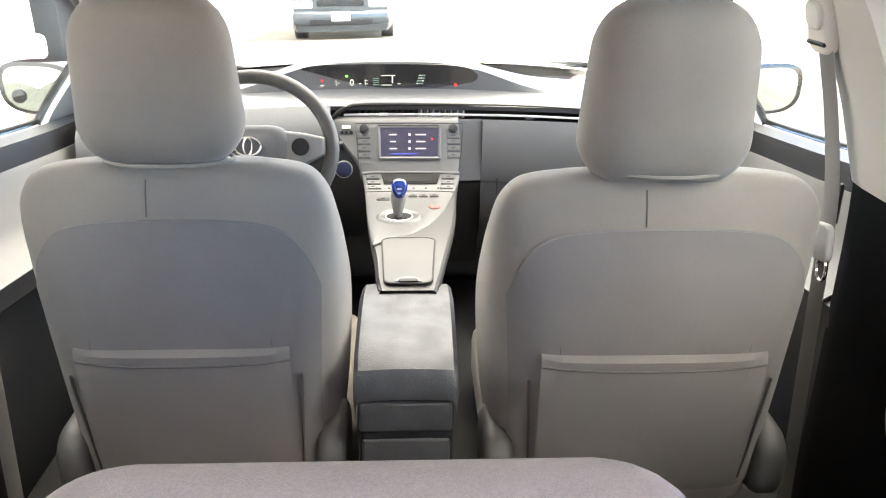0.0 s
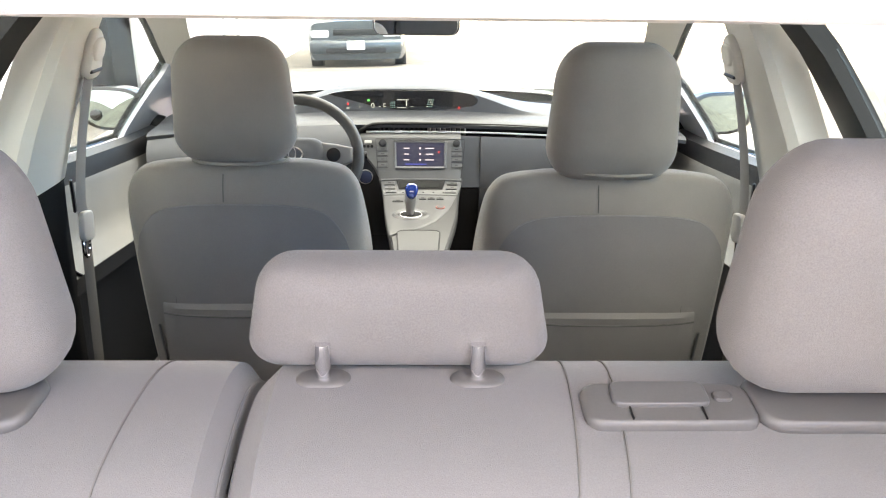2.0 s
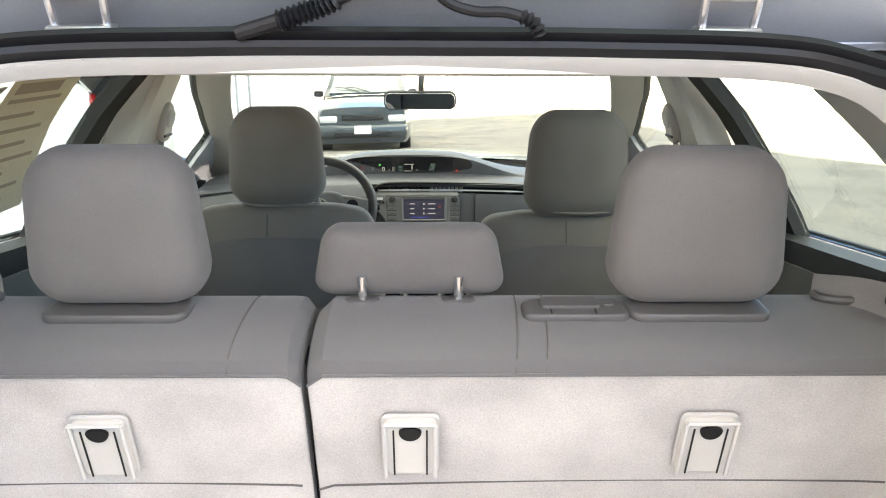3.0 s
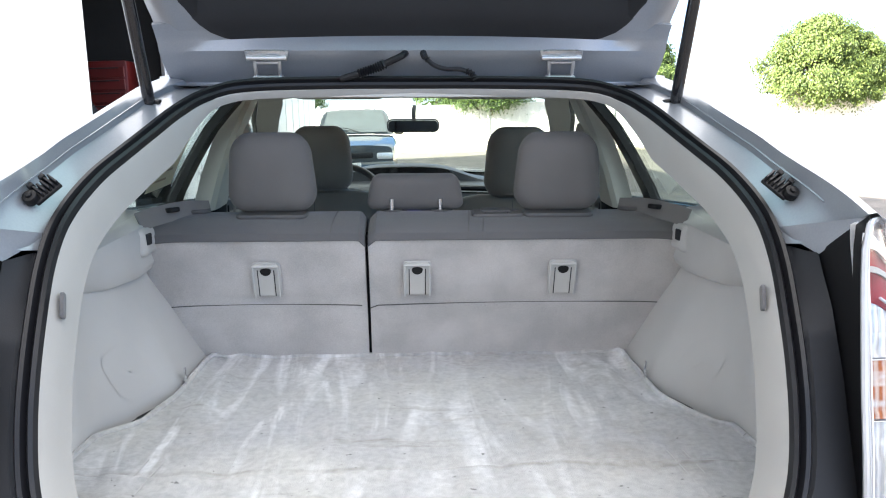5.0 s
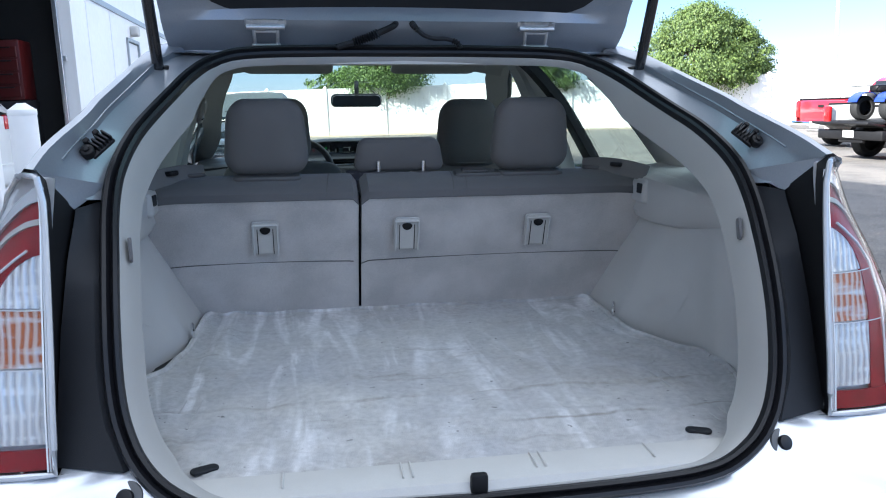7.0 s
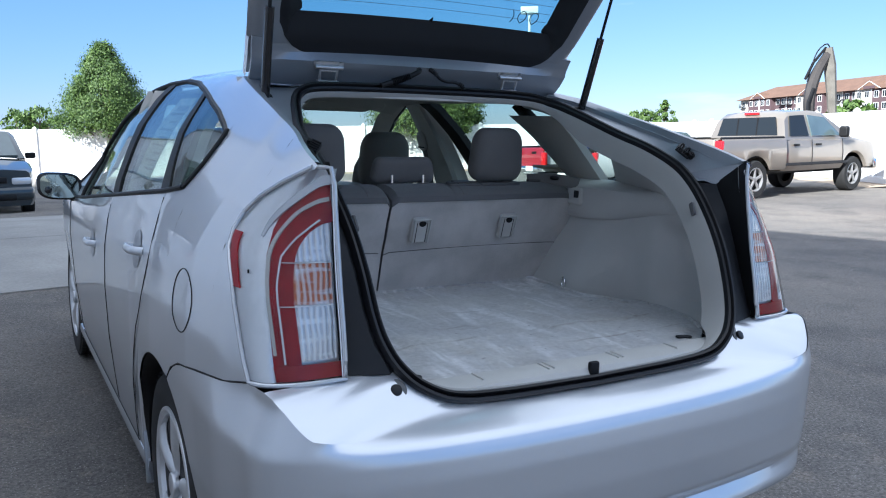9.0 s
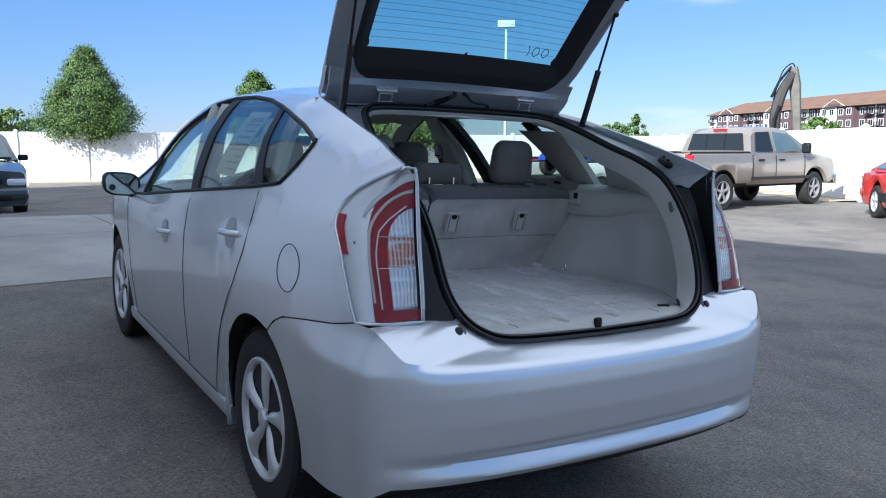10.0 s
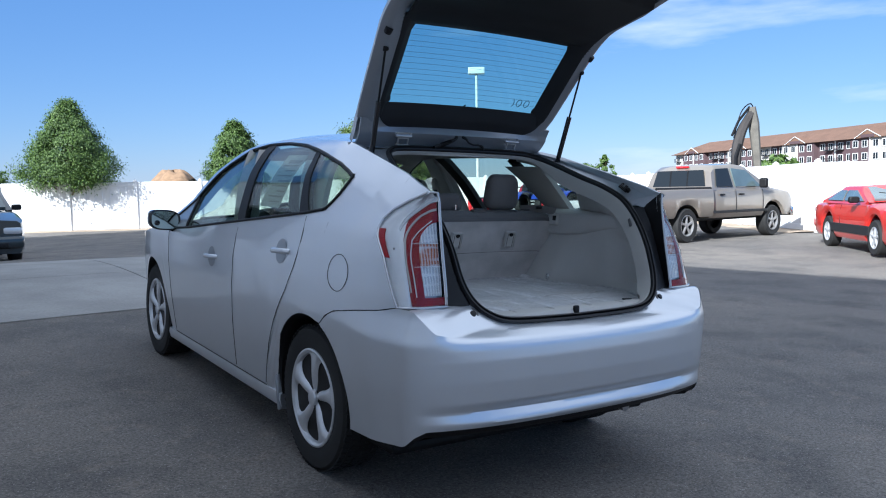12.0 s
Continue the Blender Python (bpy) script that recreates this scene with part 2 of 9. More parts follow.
def box(sx, sy, sz, bevel=0.0, seg=2, at=None):
    bm = bmesh.new()
    bmesh.ops.create_cube(bm, size=1, matrix=Matrix.Diagonal((sx, sy, sz, 1)))
    if bevel:
        bmesh.ops.bevel(bm, geom=bm.edges[:], offset=min(bevel, 0.49 * min(sx, sy, sz)), segments=seg, profile=0.5, affect="EDGES")
    if at is not None:
        bm.transform(at)
    return bm


def cyl(r, h, n=24, r2=None, bevel=0.0, at=None):
    bm = bmesh.new()
    bmesh.ops.create_cone(bm, cap_ends=True, segments=n, radius1=r, radius2=r if r2 is None else r2, depth=h)
    if bevel:
        es = [e for e in bm.edges if abs(e.verts[0].co.z - e.verts[1].co.z) < 1e-6]
        bmesh.ops.bevel(bm, geom=es, offset=bevel, segments=2, profile=0.5, affect="EDGES")
    if at is not None:
        bm.transform(at)
    return bm


def join(*bms):
    out = bms[0]
    for b in bms[1:]:
        me = bpy.data.meshes.new("tmp")
        b.to_mesh(me)
        b.free()
        out.from_mesh(me)
        bpy.data.meshes.remove(me)
    return out


def spline(pts, n):
    """n points along a smooth curve through pts."""
    P = [Vector(p) for p in pts]
    d = [0.0]
    for a, b in zip(P, P[1:]):
        d.append(d[-1] + (b - a).length)
    out = []
    for k in range(n):
        s = d[-1] * k / (n - 1)
        i = min(len(P) - 2, max(0, next((j for j in range(len(d) - 1) if d[j + 1] >= s - 1e-9), len(P) - 2)))
        t = (s - d[i]) / max(1e-9, d[i + 1] - d[i])
        p0, p1, p2, p3 = P[max(0, i - 1)], P[i], P[i + 1], P[min(len(P) - 1, i + 2)]
        m1 = (p2 - p0) / max(1e-9, d[i + 1] - d[max(0, i - 1)]) * (d[i + 1] - d[i])
        m2 = (p3 - p1) / max(1e-9, d[min(len(P) - 1, i + 2)] - d[i]) * (d[i + 1] - d[i])
        t2, t3 = t * t, t * t * t
        out.append(p1 * (2 * t3 - 3 * t2 + 1) + m1 * (t3 - 2 * t2 + t) + p2 * (-2 * t3 + 3 * t2) + m2 * (t3 - t2))
    return out


def tube(pts, r, n=10, closed=False, flat=1.0, up=None):
    """A tube along points; flat squeezes its section."""
    P = [Vector(p) for p in pts]
    rows = []
    N = len(P)
    prev = None
    for i in range(N):
        if closed:
            d = P[(i + 1) % N] - P[i - 1]
        else:
            d = P[min(N - 1, i + 1)] - P[max(0, i - 1)]
        d.normalize()
        ref = Vector(up) if up is not None else (prev if prev is not None else (Vector((0, 0, 1)) if abs(d.z) < 0.9 else Vector((1, 0, 0))))
        a = d.cross(ref)
        if a.length < 1e-5:
            a = d.cross(Vector((1, 0, 0)))
        a.normalize()
        b = a.cross(d)
        prev = b
        rr = r[i] if isinstance(r, (list, tuple)) else r
        rows.append([P[i] + (a * math.cos(t) * flat + b * math.sin(t)) * rr for t in [2 * math.pi * k / n for k in range(n)]])
    if closed:
        rows.append(rows[0])
        bm = grid(rows, closed=True)
        bmesh.ops.remove_doubles(bm, verts=bm.verts[:], dist=1e-5)
        return bm
    return grid(rows, closed=True, cap=True)


def lerp_table(table, x):
    return float(np.interp(x, [a for a, _ in table], [b for _, b in table]))


def rounded(w, h, r, n=6, cx=0.0, cy=0.0, taper=0.0):
    """A rounded rectangle's outline; taper narrows its top."""
    pts = []
    for qx, qy, a0 in ((1, 1, 0), (-1, 1, 90), (-1, -1, 180), (1, -1, 270)):
        for k in range(n + 1):
            a = radians(a0 + 90 * k / n)
            x, y = qx * (w / 2 - r) + r * math.cos(a), qy * (h / 2 - r) + r * math.sin(a)
            pts.append((cx + x * (1 - taper * (y / h + 0.5)), cy + y))
    return pts


def slab(outline, depth, edge=0.02, steps=4, plane="xz", bulge=0.0):
    """A cushion-like solid: an outline given depth about its plane, with rounded rims and a bulge on its faces."""
    o = [Vector((x, y)) for x, y in outline]
    c = sum(o, Vector((0, 0))) / len(o)
    ext = max((p - c).length for p in o)

    def ring(inset, d):
        pts = []
        for p in o:
            v = p - c
            k = max(0.0, 1 - inset / max(1e-6, v.length))
            q = c + v * k
            pts.append((q.x, d, q.y) if plane == "xz" else ((q.x, q.y, d) if plane == "xy" else (d, q.x, q.y)))
        return pts

    def scaled(f, d):
        pts = []
        for p in o:
            q = c + (p - c) * f
            pts.append((q.x, d, q.y) if plane == "xz" else ((q.x, q.y, d) if plane == "xy" else (d, q.x, q.y)))
        return pts

    rings = []
    h = depth / 2
    f1 = 1 - 1.25 * edge / ext
    inner = [0.15 * f1, 0.4 * f1, 0.65 * f1, 0.85 * f1, 0.97 * f1]
    for f in inner:
        rings.append(scaled(f, -h - bulge * (1 - (f / f1) ** 2)))
    for k in range(steps + 1):
        a = math.pi / 2 * (1 - k / steps)
        rings.append(scaled(1 - edge * (1 - math.cos(a)) / ext * 1.0, -(h - edge) - edge * math.sin(a)))
    for k in range(steps + 1):
        a = math.pi / 2 * k / steps
        rings.append(scaled(1 - edge * (1 - math.cos(a)) / ext, (h - edge) + edge * math.sin(a)))
    for f in reversed(inner):
        rings.append(scaled(f, h + bulge * (1 - (f / f1) ** 2)))
    return grid(rings, closed=True, cap=True)


# ---- ground ----
def ground_z(x, y):
    """The lot is level; round the car it tilts like the car."""
    r = math.hypot(x - 0.0, y - 1.5)
    w = 1.0 if r < 6 else max(0.0, 1 - (r - 6) / 10.0)
    w = w * w * (3 - 2 * w)
    return w * ((CAR_UP.x * x + CAR_UP.y * y) / CAR_UP.z - 0.022)




def asphalt_material():
    """Old asphalt: stones in dark binder, worn and stained in patches of several sizes."""
    m, n, l, p = node_material("asphalt")
    tc = n.new("ShaderNodeTexCoord")

    def tex(scale, detail, lo, hi, a=0.0, b=1.0):
        t, r = n.new("ShaderNodeTexNoise"), n.new("ShaderNodeMapRange")
        t.inputs["Scale"].default_value, t.inputs["Detail"].default_value, t.inputs["Roughness"].default_value = scale, detail, 0.6
        r.inputs["From Min"].default_value, r.inputs["From Max"].default_value = lo, hi
        r.inputs["To Min"].default_value, r.inputs["To Max"].default_value = a, b
        l.new(tc.outputs["Object"], t.inputs["Vector"])
        l.new(t.outputs["Fac"], r.inputs["Value"])
        return t.outputs["Fac"], r.outputs["Result"]

    def blend(fac, a, b):
        x = n.new("ShaderNodeMix")
        x.data_type = "RGBA"
        l.new(fac, x.inputs["Factor"])
        for sock, v in ((x.inputs["A"], a), (x.inputs["B"], b)):
            if isinstance(v, tuple):
                sock.default_value = (*v, 1)
            else:
                l.new(v, sock)
        return x.outputs["Result"]

    col = blend(tex(0.22, 4, 0.36, 0.62)[1], (0.127, 0.117, 0.107), (0.190, 0.168, 0.143))
    col = blend(tex(1.3, 7, 0.46, 0.66, 0, 0.62)[1], col, (0.064, 0.060, 0.057))
    col = blend(tex(5.5, 6, 0.56, 0.70, 0, 0.35)[1], col, (0.245, 0.20, 0.158))
    fine, val = tex(75, 5, 0.30, 0.70, 0.45, 1.55)
    hs = n.new("ShaderNodeHueSaturation")
    l.new(val, hs.inputs["Value"])
    l.new(col, hs.inputs["Color"])
    _, speck = tex(120, 1, 0.66, 0.72, 0, 0.7)
    l.new(blend(speck, hs.outputs["Color"], (0.42, 0.40, 0.37)), p.inputs["Base Color"])
    p.inputs["Roughness"].default_value = 0.88
    bp = n.new("ShaderNodeBump")
    bp.inputs["Strength"].default_value, bp.inputs["Distance"].default_value = 0.8, 0.008
    l.new(fine, bp.inputs["Height"])
    l.new(bp.outputs["Normal"], p.inputs["Normal"])
    return m


ASPHALT = asphalt_material()
SAND = surface("dusty_sand", (0.42, 0.33, 0.24), 0.95, grain=0.25, grain_size=30, mottle=0.25, mottle_size=0.8, bump=0.6, bump_size=50)
CONCRETE = surface("concrete", (0.34, 0.33, 0.31), 0.85, grain=0.12, grain_size=40, mottle=0.25, mottle_size=1.2, bump=0.4, bump_size=120)
VINYL = surface("white_vinyl", (0.80, 0.79, 0.77), 0.5, grain=0.02, grain_size=12, mottle=0.04, mottle_size=1.5)
SIDING = surface("white_siding", (0.82, 0.82, 0.82), 0.5, grain=0.03, grain_size=14, mottle=0.05, mottle_size=1.0)


def ground_sheet():
    def steps(lim, fine):
        a, out = 0.0, [0.0]
        d = fine
        while a < lim:
            a += d
            if a > 14:
                d *= 1.5
            out.append(min(a, lim))
        return [-v for v in reversed(out[1:])] + out
    xs, ys = steps(1500, 0.5), steps(1500, 0.5)
    return grid([[(x, y, ground_z(x, y)) for y in ys] for x in xs])


ground = part("ground", ground_sheet(), ASPHALT, label="worn dark grey asphalt of a parking lot")
tagged(ground, category="ground", kind="structure")
FENCE_LINES = [((-22.0, 38.6), (25.6, 23.5)), ((25.6, 23.5), (17.5, 9.6)), ((17.5, 9.6), (34.0, -4.0))]


def fence_run(a, b, label):
    a, b = Vector(a), Vector(b)
    run = thing("fence", label, "fence", kind="structure")
    n = max(1, round((b - a).length / 2.4))
    d = (b - a) / n
    ang = math.atan2(d.y, d.x)
    panel = panel_mesh(d.length)
    for i in range(n + 1):
        p = a + d * i
        ob = new("post", POST_MESH)
        ob.parent = run
        ob.matrix_basis = Matrix.Translation((p.x, p.y, 0)) @ Matrix.Rotation(ang, 4, "Z")
        if i < n:
            q = new("panel", panel)
            q.parent = run
            q.matrix_basis = Matrix.Translation((p.x + d.x / 2, p.y + d.y / 2, 0)) @ Matrix.Rotation(ang, 4, "Z")


def post_mesh():
    bm = box(0.13, 0.13, 1.86, 0.006, 1, Matrix.Translation((0, 0, 0.93)))
    cap = cyl(0.105, 0.07, 4, 0.02, at=Matrix.Translation((0, 0, 1.895)) @ Matrix.Rotation(radians(45), 4, "Z"))
    return mesh_of("post", finish(join(bm, cap), False), VINYL)


def panel_mesh(w):
    bms = [box(w - 0.12, 0.05, 0.16, 0.006, 1, Matrix.Translation((0, 0, z))) for z in (0.12, 1.75)]
    k = round((w - 0.12) / 0.29)
    bw = (w - 0.12) / k
    for i in range(k):
        bms.append(box(bw - 0.006, 0.024, 1.52, 0.003, 1, Matrix.Translation((-(w - 0.12) / 2 + bw * (i + 0.5), 0, 0.93))))
    return mesh_of("panel", finish(join(*bms), False), VINYL)


POST_MESH = post_mesh()
for line, label in zip(FENCE_LINES, ("long white vinyl privacy fence behind the lot",) * 3):
    fence_run(*line, label)


def wall_box(name, a, b, h, thick_m, mat, label, z0=-0.3):
    """A straight wall from a to b, its thickness to the left of that way."""
    a, b = Vector(a), Vector(b)
    d = b - a
    bm = box(d.length, thick_m, h - z0, 0, 1, Matrix.Translation((d.length / 2, thick_m / 2, (h + z0) / 2)))
    ob = part(name, bm, mat, label=label, smooth=False, at=Matrix.Translation((a.x, a.y, 0)) @ Matrix.Rotation(math.atan2(d.y, d.x), 4, "Z"))
    return tagged(ob, category="wall", kind="structure")


# ---- unseen building walls, added to cast the shade on the lot ----
TALL = [(-1.24, -9.5), (-4.1, -1.6), (-8.65, 11.0)]
wall_box("wall_tall", TALL[0], TALL[2], 7.6, 0.3, SIDING, "unseen tall white metal-sided wall added to shade the lot")
wall_box("wall_back", (-26.0, -9.5), TALL[0], 7.6, 0.3, SIDING, "unseen white metal-sided rear wall of the added shading block")
wall_box("wall_end", TALL[2], (-26.0, 11.0), 7.6, 0.3, SIDING, "unseen white metal-sided end wall of the added shading block")

# dusty strip along the foot of the fence
for (ax, ay), (bx, by) in FENCE_LINES:
    d = Vector((bx - ax, by - ay, 0))
    nrm = Vector((d.y, -d.x, 0)).normalized()
    if nrm.dot(Vector((-ax, -ay, 0))) < 0:
        nrm = -nrm
    rows = []
    for k in range(61):
        q = Vector((ax, ay, 0)) + d * (k / 60)
        wid = 0.75 + 0.35 * noise.noise((k * 0.37, ax, 0.0))
        rows.append([tuple(q + nrm * o + Vector((0, 0, z))) for o, z in ((-0.2, 0.03), (wid * 0.5, 0.035), (wid, 0.006))])
    strip_ob = part("ground_strip", grid(rows), SAND, label="dusty sand strip along the foot of the fence")
    tagged(strip_ob, category="ground", kind="structure")


# ---- the silver hatchback: its shell ----
car = thing("car", "silver hatchback car with its rear liftgate open, parked in shade", "car", at=CARM)
ARCH_R, HUB_R, HUB_F = 0.358, (0.935, 0.322), (3.56, 0.322)
SECTION = [(0.16, 0.800), (0.24, 0.826), (0.34, 0.838), (0.50, 0.856), (0.70, 0.866), (0.85, 0.862), (0.97, 0.845), (1.08, 0.812), (1.14, 0.785),
           (1.20, 0.757), (1.28, 0.715), (1.33, 0.678), (1.36, 0.652), (1.42, 0.605), (1.45, 0.560), (1.475, 0.48)]
PLAN = [(-0.1, 0.60), (0.0, 0.74), (0.10, 0.84), (0.22, 0.925), (0.35, 0.962), (0.60, 0.988), (1.0, 1.0), (3.0, 1.0), (3.6, 0.985), (3.9, 0.945), (4.15, 0.86), (4.3, 0.75), (4.42, 0.55)]


def side_x(y, z):
    """Half the car's width at a place along it and a height: the cabin draws in towards both ends."""
    back = min(1, max(0, (z - 1.05) / 0.25)) * min(0.78, max(0, (1.15 - y) / 0.8))
    front = min(1, max(0, (z - 0.90) / 0.2)) * min(1.2, max(0, (y - 2.2) / 0.9))
    return lerp_table(SECTION, z) * lerp_table(PLAN, y) * (1 - 0.10 * back) * (1 - 0.115 * front)


def low_z(y):
    """The lower edge of the side: sill and wheel arches."""
    base = lerp_table([(0.0, 0.30), (0.45, 0.22), (1.2, 0.17), (3.1, 0.17), (3.9, 0.20), (4.4, 0.24)], y)
    for hy, hz in (HUB_R, HUB_F):
        d = abs(y - hy)
        if d < ARCH_R:
            base = max(base, hz + math.sqrt(ARCH_R ** 2 - d * d) * 1.0)
    return base


DLO_LOW = [(0.838, 1.280), (0.866, 1.204), (0.923, 1.136), (1.086, 1.112), (1.516, 1.066), (2.05, 1.010), (2.73, 0.938), (3.30, 0.895), (3.45, 0.89)]
DLO_TOP = [(0.838, 1.282), (0.888, 1.302), (1.008, 1.340), (1.20, 1.383), (1.37, 1.414), (1.56, 1.438), (1.83, 1.454), (2.08, 1.450), (2.28, 1.418), (2.50, 1.340), (2.70, 1.240), (2.90, 1.125), (3.10, 1.010), (3.28, 0.905)]
RAIL = [(0.27, 1.236), (0.33, 1.256), (0.38, 1.272), (0.47, 1.299), (0.61, 1.336), (0.77, 1.375), (0.96, 1.421), (1.09, 1.444), (1.37, 1.463), (1.83, 1.480), (2.08, 1.480), (2.28, 1.460), (2.50, 1.392), (2.70, 1.300), (2.90, 1.188), (3.10, 1.068), (3.30, 0.945)]


def ys_between(a, b, extra=()):
    n = max(2, int(abs(b - a) / 0.045))
    ys = {a + (b - a) * i / n for i in range(n + 1)}
    for hy, _ in (HUB_R, HUB_F):
        for k in range(0, 13):
            for s in (-1, 1):
                y = hy + s * ARCH_R * math.cos(math.pi / 2 * k / 12)
                if min(a, b) < y < max(a, b):
                    ys.add(y)
    return sorted(ys)


def side_sheet(y0, y1, low, top, side, levels=14, out=0.0):
    rows = []
    for y in ys_between(y0, y1):
        zl, zt = low(y), max(low(y) + 0.002, top(y))
        rows.append([(side * (side_x(y, zl + (zt - zl) * k / levels) + out), y, zl + (zt - zl) * k / levels) for k in range(levels + 1)])
    return grid(rows)


def slanted_sheet(edge0, edge1, low, top, side, n=16, levels=14):
    """A panel whose ends are curves y(z)."""
    rows = []
    for i in range(n + 1):
        t = i / n
        row = []
        ym = edge0(0.6) * (1 - t) + edge1(0.6) * t
        for k in range(levels + 1):
            y = ym
            for _ in range(4):
                zl, zt = low(y), max(low(y) + 0.002, top(y))
                z = zl + (zt - zl) * k / levels
                y = edge0(z) * (1 - t) + edge1(z) * t
            row.append((side * side_x(y, z), y, z))
        rows.append(row)
    return grid(rows)


def dlo_low(y):
    return lerp_table(DLO_LOW, y)


def dlo_top(y):
    return lerp_table(DLO_TOP, y)


def rail_z(y):
    return lerp_table(RAIL, y)


SEAM = [(0.24, 0.808), (0.342, 0.785), (0.535, 0.757), (0.669, 0.735), (0.742, 0.705), (0.80, 0.66)]


def quarter_low(y):
    return max(lerp_table(SEAM, y), low_z(y) if y > 0.7 else 0) if y < 0.80 else low_z(y)


LAMP_SIDE = [(0.246, 0.811), (0.294, 0.896), (0.344, 0.986), (0.451, 1.085)]
LAMP_TOP = [(0.272, 1.228), (0.328, 1.207), (0.392, 1.180), (0.444, 1.139), (0.451, 1.085)]
B_CUT = lambda z: 1.90 - 0.05 * (z - 0.2) / 0.8
C_CUT = lambda z: lerp_table([(0.17, 1.50), (0.25, 1.470), (0.30, 1.455), (0.459, 1.382), (0.614, 1.287), (0.767, 1.148), (0.893, 1.061), (1.009, 1.035), (1.113, 1.068)], z)
A_CUT = lambda z: 3.04 + 0.08 * (z - 0.2) / 0.8
GAP = 0.0025
SILL_Z = 0.235


def sill_top(y):
    return max(low_z(y), SILL_Z)


for side, tag in ((-1, ""), (1, "")):
    part("front_fender", slanted_sheet(lambda z: A_CUT(z) + GAP, lambda z: 4.05, low_z, lambda y: lerp_table([(3.0, 0.935), (3.4, 0.905), (3.8, 0.85), (4.1, 0.79)], y), side, 26), PAINT, car)
    part("front_door", thick(slanted_sheet(lambda z: B_CUT(z) + GAP, A_CUT, sill_top, dlo_low, side), 0.02), PAINT, car)
    part("rear_door", thick(slanted_sheet(C_CUT, lambda z: B_CUT(z), sill_top, dlo_low, side), 0.02), PAINT, car)
    # sill under the doors
    rows = [[(side * x, y, z) for x, z in ((0.70, 0.15), (0.79, 0.155), (0.820, 0.168), (0.829, 0.205), (0.826, 0.232), (0.79, 0.24))] for y in np.linspace(1.285, 3.21, 30)]
    part("sill", grid(rows), PAINT, car)
    # quarter panel: from the rear door to the lamp and up the rear pillar
    below = side_sheet(0.247, 0.450, quarter_low, lambda y: lerp_table(LAMP_SIDE, y), side)
    sliver = side_sheet(0.272, 0.450, lambda y: lerp_table(LAMP_TOP, y), rail_z, side, 6)
    pillar = side_sheet(0.450, 0.84, quarter_low, rail_z, side, 24)
    ahead = slanted_sheet(lambda z: 0.84, lambda z: C_CUT(z) - GAP, low_z, dlo_low, side, 18, 22)
    part("quarter_panel", join(below, sliver, pillar, ahead), PAINT, car)
    # roof rail strip over the windows, from the windscreen pillar to the liftgate opening
    rows = []
    for y in np.linspace(0.84, 3.29, 70):
        zt, zr = dlo_top(y), rail_z(y)
        rows.append([(side * side_x(y, zt + (zr - zt) * k / 4), y, zt + (zr - zt) * k / 4) for k in range(5)])
    part("roof_rail", grid(rows), PAINT, car)
    # rear wheel house, front wheel house
    for hy, hz in (HUB_R, HUB_F):
        rows = []
        for k in range(25):
            a = math.pi * (k / 24) * 1.16 - 0.25
            rows.append([(side * x, hy + (ARCH_R - i) * math.cos(a), max(0.14, hz + (ARCH_R - i) * math.sin(a))) for x, i in ((min(side_x(hy + ARCH_R * math.cos(a), max(0.2, hz + ARCH_R * math.sin(a))), side_x(hy, hz + ARCH_R)) - 0.006, 0.0), (min(0.84, side_x(hy + ARCH_R * math.cos(a), 0.4) - 0.02), 0.012), (0.60, 0.005), (0.56, 0.05), (0.56, 0.3))])
        part("wheel_house", grid(rows), BLACK_PLASTIC, car, "black wheel-arch liner")

# roof skin
rows = []
for y in np.linspace(1.09, 2.42, 30):
    zr = rail_z(y)
    xr = side_x(y, zr)
    crown = lerp_table([(1.09, 0.028), (1.4, 0.042), (2.0, 0.054), (2.4, 0.058)], y)
    rows.append([(xr * s, y, zr + crown * (1 - abs(s) ** 2.2)) for s in np.linspace(-1, 1, 25)])
part("roof", grid(rows), PAINT, car, "silver painted roof")
# bonnet
rows = []
for y in np.linspace(3.30, 4.20, 20):
    ze = lerp_table([(3.3, 0.915), (3.4, 0.905), (3.8, 0.85), (4.1, 0.79), (4.2, 0.74)], y)
    xe = side_x(min(y, 4.2), ze) - 0.01
    rows.append([(xe * s, y, ze + 0.075 * (1 - abs(s) ** 2.5)) for s in np.linspace(-1, 1, 21)])
part("bonnet", grid(rows), PAINT, car)
# front bumper and nose
rows = []
for z, f in ((0.20, 0.0), (0.35, 0.05), (0.5, 0.06), (0.62, 0.03), (0.72, -0.06), (0.79, -0.14)):
    rows.append([((0.745 - 0.06 * max(0, (z - 0.5) / 0.3)) * math.sin(a), 4.0 + (0.40 + f) * math.cos(a) ** 0.6, z) for a in np.linspace(-math.pi / 2, math.pi / 2, 31)])
part("front_bumper", grid(rows), PAINT, car)

# rear bumper: wraps round from one wheel arch to the other
BUMP_PROFILE = [(0.235, 0.120), (0.30, 0.085), (0.340, 0.050), (0.368, 0.022), (0.382, 0.010), (0.392, 0.012), (0.428, 0.034), (0.436, 0.026), (0.46, 0.008), (0.54, 0.0), (0.62, 0.002), (0.665, 0.010), (0.692, 0.024), (0.706, 0.046), (0.712, 0.07)]


def bumper_flare(y, z):
    """How far the bumper stands out from the body side: most at its rear corner, nothing at the wheel arch and the seam."""
    return 0.032 * max(0.0, 1 - max(0.0, y - 0.225) / 0.36) * min(1.0, max(0.0, (0.775 - z) / 0.09))


